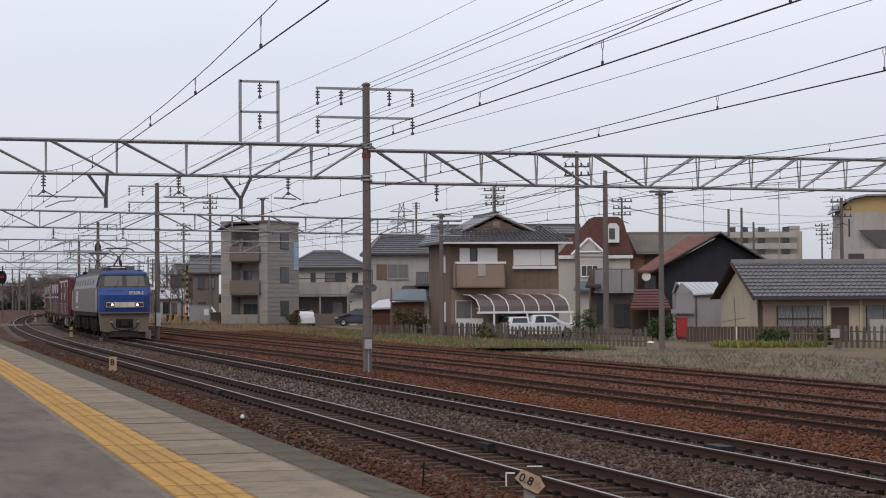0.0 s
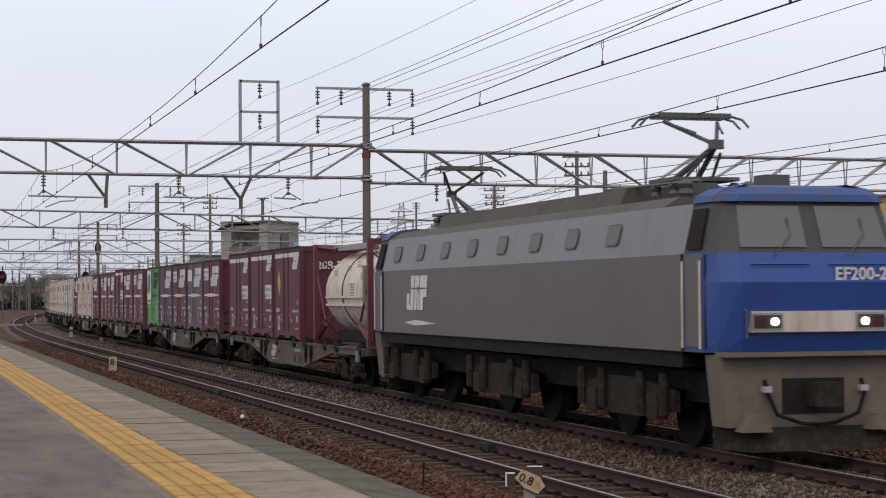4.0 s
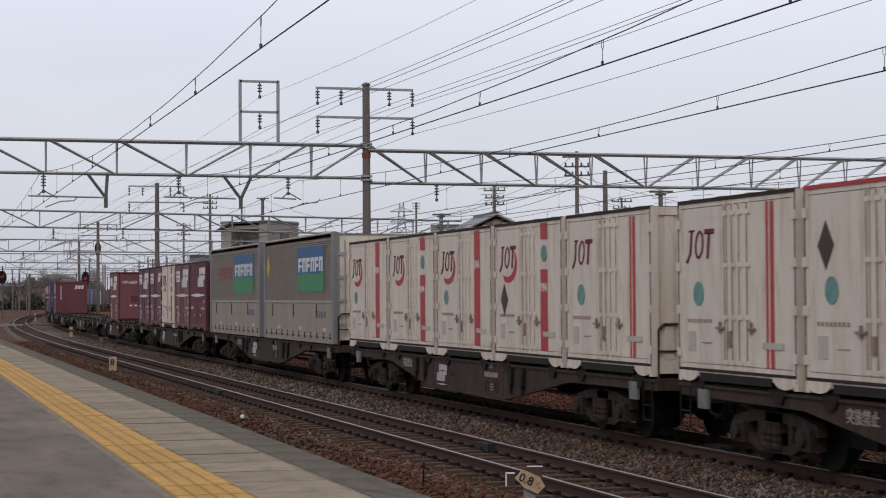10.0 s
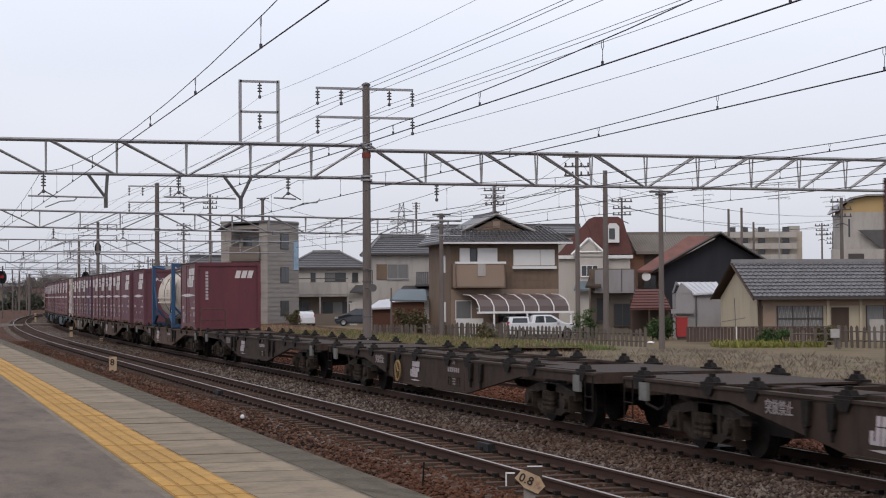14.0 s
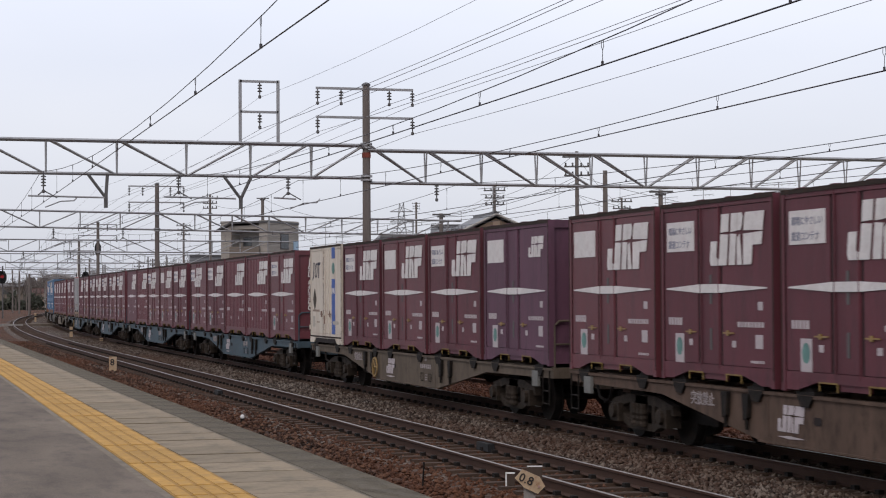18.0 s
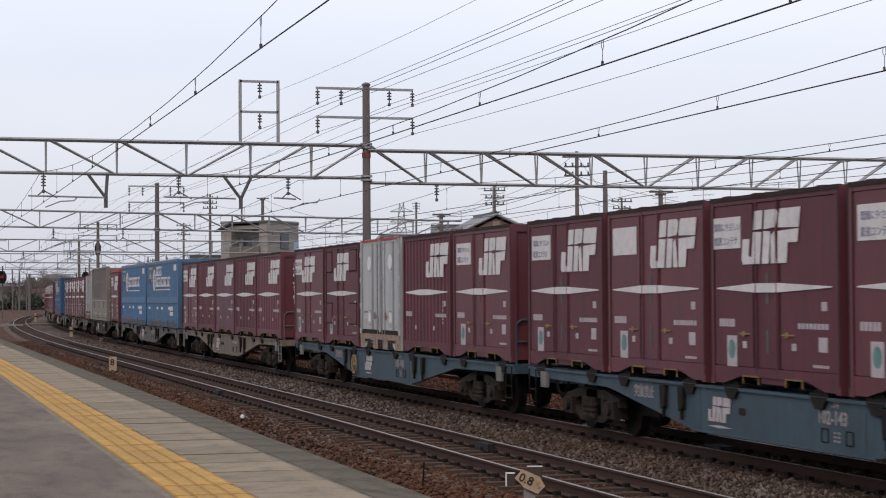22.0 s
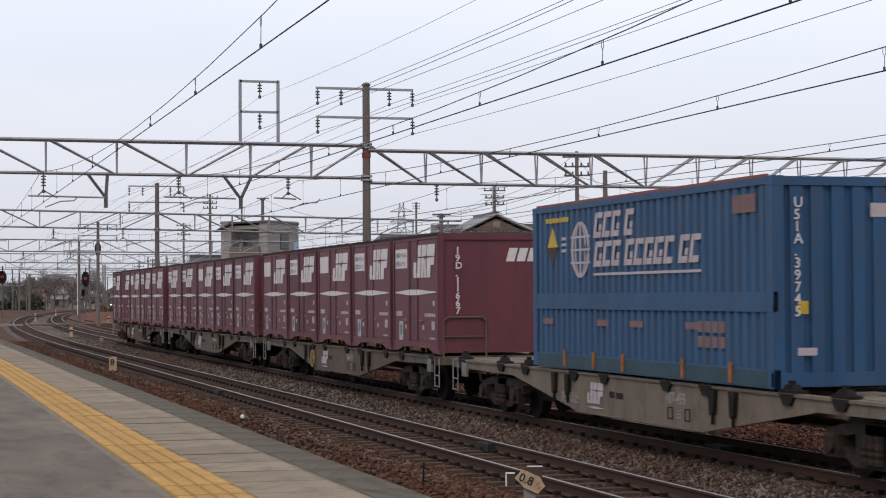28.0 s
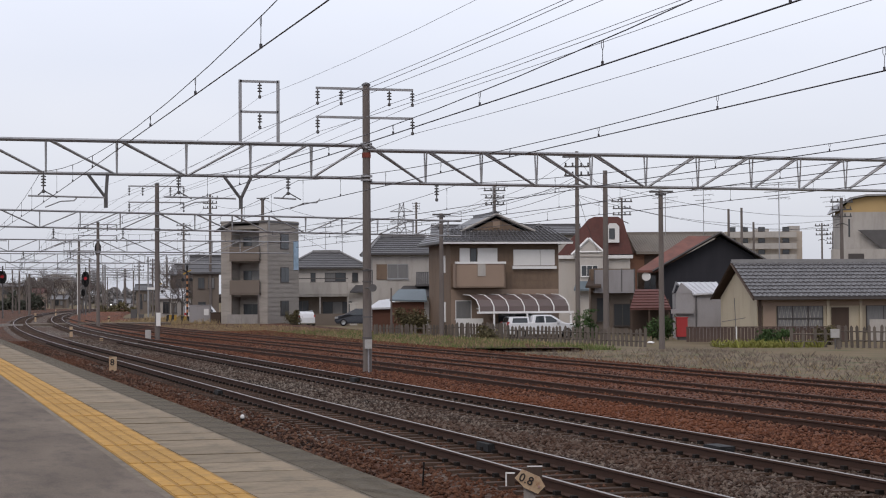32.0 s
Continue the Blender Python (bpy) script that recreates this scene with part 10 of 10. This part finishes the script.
car("hatchback", "small white hatchback with red tail lamp beside the tower", -12.76, 173, 106, KEI_LOW, [[(-1.4, 1.0), (-1.32, 1.48), (-0.5, 1.5), (-0.5, 1.0)], [(-0.42, 1.0), (-0.42, 1.5), (0.35, 1.5), (0.85, 1.03)]], CAR_WHITE, 3.4, 1.5)
MPV = [(-2.1, 0.3), (-2.12, 0.95), (-1.95, 1.45), (-1.6, 1.58), (0.2, 1.58), (1.2, 1.05), (1.95, 0.88), (2.1, 0.5), (1.9, 0.22), (-1.9, 0.22)]
car("dark_car", "dark blue estate car parked on the lane", -7.87, 174, 182, MPV, [[(-1.7, 1.0), (-1.6, 1.42), (-0.6, 1.46), (-0.6, 1.0)], [(-0.52, 1.0), (-0.52, 1.46), (0.15, 1.46), (0.95, 1.03)]], CAR_DARK, 4.2)
VAN = [(-1.7, 0.3), (-1.7, 1.75), (-1.6, 1.85), (1.0, 1.85), (1.5, 1.2), (1.7, 1.0), (1.7, 0.3), (1.5, 0.22), (-1.5, 0.22)]
car("white_van", "small white van waiting beyond the level crossing", -42.83, 300, 75, VAN, [[(-1.4, 1.1), (-1.4, 1.65), (-0.3, 1.65), (-0.3, 1.1)], [(-0.2, 1.1), (-0.2, 1.65), (0.9, 1.65), (1.25, 1.15)]], CAR_WHITE, 3.4, 1.5)
car("white_van", "white van parked behind the equipment hut", -26.1, 205, 10, VAN, [[(-1.4, 1.1), (-1.4, 1.65), (-0.3, 1.65), (-0.3, 1.1)], [(-0.2, 1.1), (-0.2, 1.65), (0.9, 1.65), (1.25, 1.15)]], CAR_WHITE, 3.6, 1.6)

# ---- railway small things ----
SIGNAL_BLACK = surface("matt_black_signal", (0.012, 0.012, 0.013), 0.7)
SIGN_CREAM = surface("rusty_cream_enamel", (0.42, 0.31, 0.20), 0.7, vary=0.25, size=5.0, dirt=(0.22, 0.10, 0.05), dirt_amount=0.8)
PALE_BOX = surface("pale_equipment_box", (0.36, 0.35, 0.34), 0.7, vary=0.15, dirt=(0.25, 0.22, 0.2))
STRIPE_Y = surface("yellow_warning_paint", (0.33, 0.21, 0.045), 0.7, vary=0.2, size=2.0)
STRIPE_K = surface("black_warning_paint", (0.02, 0.018, 0.018), 0.7)
LIT_RED = bpy.data.materials.new("lit_red_lens")
LIT_RED.use_nodes = True
LIT_RED.node_tree.nodes["Principled BSDF"].inputs["Base Color"].default_value = (0.4, 0.01, 0.02, 1)
LIT_RED.node_tree.nodes["Principled BSDF"].inputs["Emission Color"].default_value = (1.0, 0.04, 0.07, 1)
LIT_RED.node_tree.nodes["Principled BSDF"].inputs["Emission Strength"].default_value = 0.12
LIT_WHITE = bpy.data.materials.new("lit_white_lens")
LIT_WHITE.use_nodes = True
LIT_WHITE.node_tree.nodes["Principled BSDF"].inputs["Emission Color"].default_value = (1.0, 0.95, 0.9, 1)
LIT_WHITE.node_tree.nodes["Principled BSDF"].inputs["Emission Strength"].default_value = 3.0


def signal(px, d, top, bottom, lit, w=16, pole=0.09):
    k = d / 3362.12
    zz = lambda py: 2.703 + (523.84 - (px - 784) * 0.00623 - py) * k
    g = thing("railway_signal", "black railway colour-light signal with a red light" if lit else "black railway signal head seen from behind", "signal", lot((px - 784) * k, d), "signals")
    h = zz(top) - zz(bottom)
    r = w * k / 2
    part("post", Shape().rod((0, 0.15, 0), (0, 0.15, zz(top) + 0.6), pole, n=8), STEEL_DARK, g)
    hd = part("backplate", Shape().slab([(-r, zz(bottom) + r), (-r * 0.5, zz(bottom)), (r * 0.5, zz(bottom)), (r, zz(bottom) + r), (r, zz(top) - r), (r * 0.5, zz(top)), (-r * 0.5, zz(top)), (-r, zz(top) - r)], 0.1, "y", -0.05), SIGNAL_BLACK, g)
    for q in (0.28, 0.55, 0.8):
        z = zz(bottom) + h * q
        part("hood", Shape().lathe([(r * 0.5, -0.35), (r * 0.55, -0.35), (r * 0.55, -0.05), (r * 0.5, -0.05)], (0, 0, z), "y", 12, True), SIGNAL_BLACK, hd)
    if lit:
        part("lens", Shape().lathe([(r * 0.42, -0.1), (r * 0.42, -0.06)], (0, 0, zz(bottom) + h * 0.55), "y", 14), LIT_RED, hd, "glowing red lens")


signal(4, 235, 480, 502, True, 15)
signal(151, 270, 481, 508, True, 13)
signal(138, 276, 484, 492, False, 9, 0.05)
signal(173, 168, 430, 452, False, 11, 0.08)
signal(147, 268, 512, 524, False, 7, 0.07)


def post_with(name, label, category, x, d, h, r, material, extra=None):
    g = thing(name, label, category, lot(x, d))
    part("post", Shape().rod((0, 0, 0), (0, 0, h), r, n=8), material, g)
    return g


post_with("white_post", "tall white-painted steel post", "post", -52.84, 275, 9.4, 0.14, WHITE_TRIM)
lm = post_with("street_lamp", "grey lattice lamp post with white lamp", "lamp", -37.26, 240, 7.85, 0.10, STEEL)
part("lamp_head", Shape().box(-0.1, 0.9, -0.15, 0.15, 3.71, 3.99), WHITE_TRIM, lm)
hl = thing("far_headlamp", "white headlamp of a distant vehicle", "lamp", lot(-83.95, 480))
part("post", Shape().box(-0.5, 0.5, 0.1, 2.0, 0, 1.6), STEEL_DARK, hl)
part("lens", Shape().lathe([(0.13, 0.0), (0.13, 0.1)], (0, 0, 1.0), "y", 12), LIT_WHITE, hl, "glowing white lamp")


def crossing_signal(px, d, top):
    k = d / 3362.12
    z = 2.703 + (523.84 - (px - 784) * 0.00623 - top) * k
    g = thing("crossing_signal", "level crossing signal with black and yellow striped post", "signal", lot((px - 784) * k, d), "crossing signals")
    post = part("post", Shape().rod((0, 0, 0), (0, 0, z), 0.10, n=8), STRIPE_K, g)
    n = 9
    for i in range(n):
        a = z * 0.92 * (i + 0.1) / n
        part("stripe", Shape().rod((0, 0, a), (0, 0, a + z * 0.46 / n), 0.104, n=8), RED_STRIPE if px < 400 else STRIPE_Y, post)
    s = Shape().slab([(-0.45, z - 0.50), (-0.35, z - 0.60), (0.45, z - 0.18), (0.35, z - 0.08)], 0.05, "y", -0.14)
    part("cross_board", s, STRIPE_Y, g, "yellow crossed warning board")
    part("cross_board", Shape().slab([(-0.35, z - 0.08), (-0.45, z - 0.18), (0.35, z - 0.60), (0.45, z - 0.50)], 0.05, "y", -0.20), STRIPE_K, g, "black crossed warning board")
    for q in (-0.4, 0.4):
        part("lamp_housing", Shape().lathe([(0.16, -0.3), (0.19, -0.1), (0.19, 0.05)], (q, 0, z - 1.1), "y", 12), SIGNAL_BLACK, g)
    part("bell", Shape().lathe([(0.14, 0), (0.12, 0.25), (0.04, 0.4)], (0, 0, z), n=10), SIGNAL_BLACK, g)


RED_STRIPE = surface("faded_red_yellow_paint", (0.42, 0.20, 0.10), 0.7, vary=0.2, size=2.0)
crossing_signal(331, 190, 476)
crossing_signal(281, 230, 500)


def guard(px, py, d, wpx):
    k = d / 3362.12
    g = thing("crossing_guard", "low yellow and black striped crossing guard", "guard rail", lot((px - 784) * k, d), "crossing guards")
    n = max(4, int(wpx / 5))
    w = wpx * k / n
    for i in range(n):
        part("stripe_block", Shape().slab([(i * w, 0.0), (i * w + w * 0.98, 0.0), (i * w + w * 1.3, py), (i * w + w * 0.32, py)], 0.1, "y"), STRIPE_Y if i % 2 else STRIPE_K, g)


guard(125, 0.35, 196, 36)
guard(203, 0.35, 186, 34)
guard(290, 0.4, 180, 20)
guard(318, 0.9, 182, 26)
guard(293, 1.0, 186, 18)

hut = thing("equipment_cabinet", "pale grey trackside equipment cabinet", "cabinet", lot(-23.07, 180))
part("body", Shape().box(-1.0, 1.0, 0, 0.8, 0.1, 1.93).box(-1.05, 1.05, -0.05, 0.85, 1.93, 1.93 + 0.06), LILAC_WALL, hut)
for q in (-0.95, -0.3, 0.35):
    part("door", Shape().box(q, q + 0.6, -0.03, 0.0, 0.2, 1.82), LILAC_WALL, hut)
part("notice", Shape().box(0.4, 0.85, -0.05, -0.03, 1.0, 1.6), WHITE_TRIM, hut)
bx = thing("equipment_cabinet", "brown trackside equipment cabinet", "cabinet", lot(-21.34, 178))
part("body", Shape().box(-0.45, 0.45, 0, 0.6, 0, 1.25).box(-0.5, 0.5, -0.05, 0.65, 1.25, 1.3), WOOD_DARK, bx)
bx = thing("equipment_cabinet", "dark trackside equipment cabinet", "cabinet", lot(-37.49, 230))
part("body", Shape().box(-0.35, 0.35, 0, 0.6, 0, 1.3).box(0.6, 1.2, 0, 0.5, 0, 0.7), STEEL_DARK, bx)


# Level crossing panels across all tracks.
part_x = -173.0
cr = thing("level_crossing", "concrete panels of a level crossing over the tracks", "crossing", kind="structure")
for y0, y1 in ((4.0, 10.1), (11.45, 13.6), (13.9, 14.9), (16.2, 24.0)):
    part("panel", Shape().box(part_x - 3.0, part_x + 2.0, y0, y1, -0.3, -0.01), ASPHALT, cr)
part("edge_strip", Shape().box(part_x + 2.0, part_x + 2.25, -6.0, 11.0, -0.3, 0.0), CONCRETE, cr, "pale worn edge strip")


# Distance boards and stubs beside the near track.
def number_board(x, y, z0, w, h, text, size):
    g = thing("distance_board", "small rusty cream enamel distance board on a stake", "sign", Matrix.Translation((x, y, -0.3)) @ pose(0, 0, 0, rz=73.8), "distance boards")
    b = part("board", Shape().box(-w / 2, w / 2, -0.02, 0.02, z0, z0 + h), SIGN_CREAM, g)
    letters(text, size, STRIPE_K, b, Matrix.Translation((-size * 0.3 * len(text), -0.024, z0 + h - size * 0.95)) @ pose(0, 0, 0, 90, 0, 0), label="black number")
    part("stake", Shape().box(-0.05, 0.05, 0.021, 0.08, 0, z0 + h * 0.6), CONCRETE, g)


number_board(-64.08, 7.06, 0.10, 0.25, 0.48, "8", 0.30)
gp = thing("gradient_post", "tilted rusty cream gradient board on a concrete post", "sign", pose(-18.95, 6.42, -0.3, rz=74))
part("post", Shape().box(-0.06, 0.06, 0.02, 0.12, 0, 0.56), CONCRETE, gp, "pale concrete post")
arm = part("arm", Shape().slab([(-0.135, -0.03), (-0.10, 0.085), (0.10, 0.085), (0.19, 0.02), (0.15, -0.085), (0.0, -0.085)], 0.025, "y", -0.02), SIGN_CREAM, gp, "tilted board with black figures", at=pose(-0.02, 0, 0.60, 0, 24, 0))
letters("0.8", 0.13, STRIPE_K, arm, Matrix.Translation((-0.10, -0.024, -0.035)) @ pose(0, 0, 0, 90, 0, 0), label="black figures")
part("bolt", Shape().lathe([(0.014, -0.02), (0.014, 0.0)], (0.13, -0.02, -0.01), "y", 8), RED_DIM, arm)
part("back_arm", Shape().box(-0.02, 0.14, 0.125, 0.145, 0.50, 0.73).box(-0.24, -0.15, 0.125, 0.145, 0.53, 0.66), WOOD_DARK, gp, "dark back board")
part("back_edge", Shape().box(-0.25, -0.235, 0.12, 0.145, 0.53, 0.67).box(-0.25, -0.15, 0.12, 0.145, 0.66, 0.675).box(-0.02, 0.14, 0.12, 0.145, 0.73, 0.742), WHITE_TRIM, gp, "white edge of the back board")
st = thing("white_capped_stub", "short trackside stub with a white cap", "post", pose(-36.75, 6.55, -0.25))
part("stub", Shape().rod((0, 0, 0), (0, 0, 0.14), 0.038, n=10), RUNNING, st)
part("cap", Shape().lathe([(0.038, 0.13), (0.04, 0.16), (0.03, 0.19), (0.01, 0.205)], (0, 0, 0), n=12), WHITE_TRIM, st, "white rounded cap")
rod = thing("thin_stake", "thin rusty iron stake in the ballast", "stake", pose(-23.5, 6.51, -0.3))
part("rod", Shape().rod((0, 0, 0), (0.02, 0.02, 0.42), 0.012, n=5), RUNNING, rod)
for x, y, h in ((-120.9, 10.73, 0.75), (-107.4, 11.2, 0.3), (-201, 14.2, 1.0), (-262, 21.2, 1.0), (-185, 20.0, 0.8)):
    b = thing("trackside_marker", "short pale trackside marker post", "post", pose(x, y, -0.3), "marker posts")
    part("post", Shape().box(-0.09, 0.09, -0.09, 0.09, 0, h), SIGN_CREAM, b)
    part("band", Shape().box(-0.095, 0.095, -0.095, 0.095, h * 0.6, h * 0.75), STRIPE_K, b)
MAST = pose(-57.46, 14.12, 0.0, rz=74)
eq = part("equipment_box", Shape().box(-0.02, 0.20, -0.20, -0.02, 0.62, 0.90), PALE_BOX, g1, "white equipment box", at=MAST)
part("conduit", Shape().rod((0.09, -0.05, -0.2), (0.09, -0.05, 0.62), 0.025, n=6), STEEL, g1, at=MAST)
part("disc", Shape().lathe([(0.12, -0.02), (0.12, 0.02)], (0.24, -0.12, 2.50), "y", 16), STEEL_DARK, g1, "round dark disc", at=MAST)
part("disc_bracket", Shape().path([(0.0, -0.1, 3.1), (0.22, -0.1, 3.05), (0.22, -0.1, 2.6)], 0.02, 5).rod((0.0, -0.1, 2.5), (0.2, -0.1, 2.5), 0.02, n=5), STEEL_DARK, g1, at=MAST)
for z in (0.95, 1.6, 2.7, 3.05):
    part("strap", Shape().lathe([(0.135, z - 0.02), (0.158, z - 0.02), (0.158, z + 0.02), (0.135, z + 0.02)], (-57.64, 14.22, 0), n=12, ring=True), STEEL_DARK, g1)
part("equipment_box", Shape().box(-0.35, -0.05, -0.3, -0.1, 0.25, 0.75).box(-0.25, -0.15, -0.25, -0.15, -0.1, 0.25), PALE_BOX, g2, "white equipment box", at=pose(-106.4, 13.9, -0.3, rz=74))
part("plate", Shape().box(0.06, 0.30, -0.18, -0.13, 0.65, 1.40), WHITE_TRIM, g2, "white upright plate", at=pose(-106.5, 14.1, 0.0, rz=74))
bx = thing("post_box", "white meter box on a thin post by the fence", "box", lot(18.94, 92))
part("post", Shape().rod((0, 0, 0), (0, 0, 0.5), 0.03, n=6), STEEL_DARK, bx)
part("second_post", Shape().box(0.12, 0.28, 0.05, 0.15, 0, 1.16), WOOD_FENCE, bx)
part("box", Shape().box(-0.2, 0.2, -0.1, 0.1, 0.56, 0.97), PALE_BOX, bx)
for px, d, w in ((800, 108, 0.6), (730, 112, 0.5), (1276, 97, 0.35), (1150, 103, 0.5)):
    lt = thing("litter", "crumpled white plastic litter in the grass", "litter", lot((px - 784) / 3362.12 * d, d))
    part("bag", Shape().lathe([(w * 0.2, 0), (w * 0.42, 0.04), (w * 0.3, 0.1), (w * 0.1, 0.13)], (0, 0, 0.05), n=7), WHITE_TRIM, lt)
pr = thing("bicycle_prop", "thin dark clothes pole in the garden", "pole", lot(16.1, 104.5))
part("pole", Shape().rod((0, 0, 0), (-0.1, 0, 2.47), 0.02, n=5), STEEL_DARK, pr)
part("bar", Shape().rod((-0.8, 0, 1.18), (0.5, 0, 1.39), 0.018, n=5), STEEL_DARK, pr)

# Fastening plates and cable boxes between the rails of the near tracks.
for x, y in ((-28.2, 8.9), (-46.5, 7.76), (-26.5, 12.0), (-52, 12.5)):
    cb = thing("track_box", "small black cable box on the rail", "box", pose(x, y, -0.16), "track boxes")
    part("box", Shape().box(-0.3, 0.3, -0.12, 0.12, 0, 0.12).box(-0.34, 0.34, -0.04, 0.04, 0.02, 0.09), SIGNAL_BLACK, cb)


# ---- house and street wires ----
def span_wire(a, b, sag, r=0.014):
    q = []
    for i in range(13):
        w = i / 12
        pt = Vector(a).lerp(Vector(b), w)
        pt.z -= sag * (1 - (2 * w - 1) ** 2)
        q.append(tuple(pt))
    tagged(part("street_wire", Shape().tube(q, r), WIRE), "dark street wire between utility poles", "wires", "street wires")


def pole_top(px, d, py):
    k = d / 3362.12
    return tuple(TOWN @ Vector(((px - 784) * k, d, 2.703 + (523.84 - (px - 784) * 0.00623 - py) * k)))


for a, b, sag in (((781, 119, 380), (1022, 118, 312), 0.5), ((781, 119, 384), (1022, 118, 330), 0.5), ((1022, 118, 312), (1490, 150, 382), 0.8), ((1022, 118, 345), (1490, 150, 402), 0.9),
                  ((876, 155, 345), (1022, 118, 318), 0.6), ((876, 155, 345), (781, 119, 382), 0.5), ((1101, 165, 360), (1022, 118, 345), 0.5), ((1101, 165, 365), (1490, 150, 388), 0.9),
                  ((465, 176, 352), (781, 119, 390), 1.0), ((465, 176, 358), (372, 210, 360), 0.6), ((876, 155, 340), (737, 420, 366), 2.0), ((1022, 118, 270), (876, 155, 350), 0.5),
                  ((1022, 118, 275), (1101, 165, 362), 0.5), ((1455, 240, 405), (1490, 150, 372), 0.6), ((1290, 190, 395), (1490, 150, 392), 0.7), ((372, 210, 352), (325, 240, 400), 0.5),
                  ((465, 176, 362), (600, 186, 452), 0.5), ((781, 119, 400), (880, 122, 432), 0.3), ((1022, 118, 338), (1060, 148, 452), 0.3)):
    span_wire(pole_top(*a), pole_top(*b), sag)


# ---- motion ----
# The train rolls on its track: place along it of the sixth wagon's front at t seconds, with slight changes of speed.
def train_place(t):
    u = (t - 18.0) / 12.0
    return 216.54 + 240.33 * u - 0.8927 * u ** 2 - 0.3073 * u ** 3


_xs = np.arange(-1500.0, 700.0, 2.0)
_slope = np.gradient(np.array([bend(x) for x in _xs]), _xs)
_arc = np.concatenate([[0.0], np.cumsum(np.sqrt(1 + _slope[:-1] ** 2) * 2.0)])
_arc -= np.interp(0.0, _xs, _arc)


def on_track(place):
    """Pose on the train's track at a distance along it."""
    x = float(np.interp(place, _arc, _xs))
    h = math.degrees(math.atan2(bend(x + 0.5) - bend(x - 0.5), 1.0))
    return pose(x, Y_TRAIN + bend(x), 0.0, rz=h)


def motions():
    times = [0.0, 1 / 30] + [float(t) for t in range(1, 32)] + [32 - 1 / 30, 32.0]
    for ob, trail, z in MOVING:
        walk(ob, [(t, on_track(train_place(t) - trail) @ pose(0, 0, z)) for t in times])


motions()
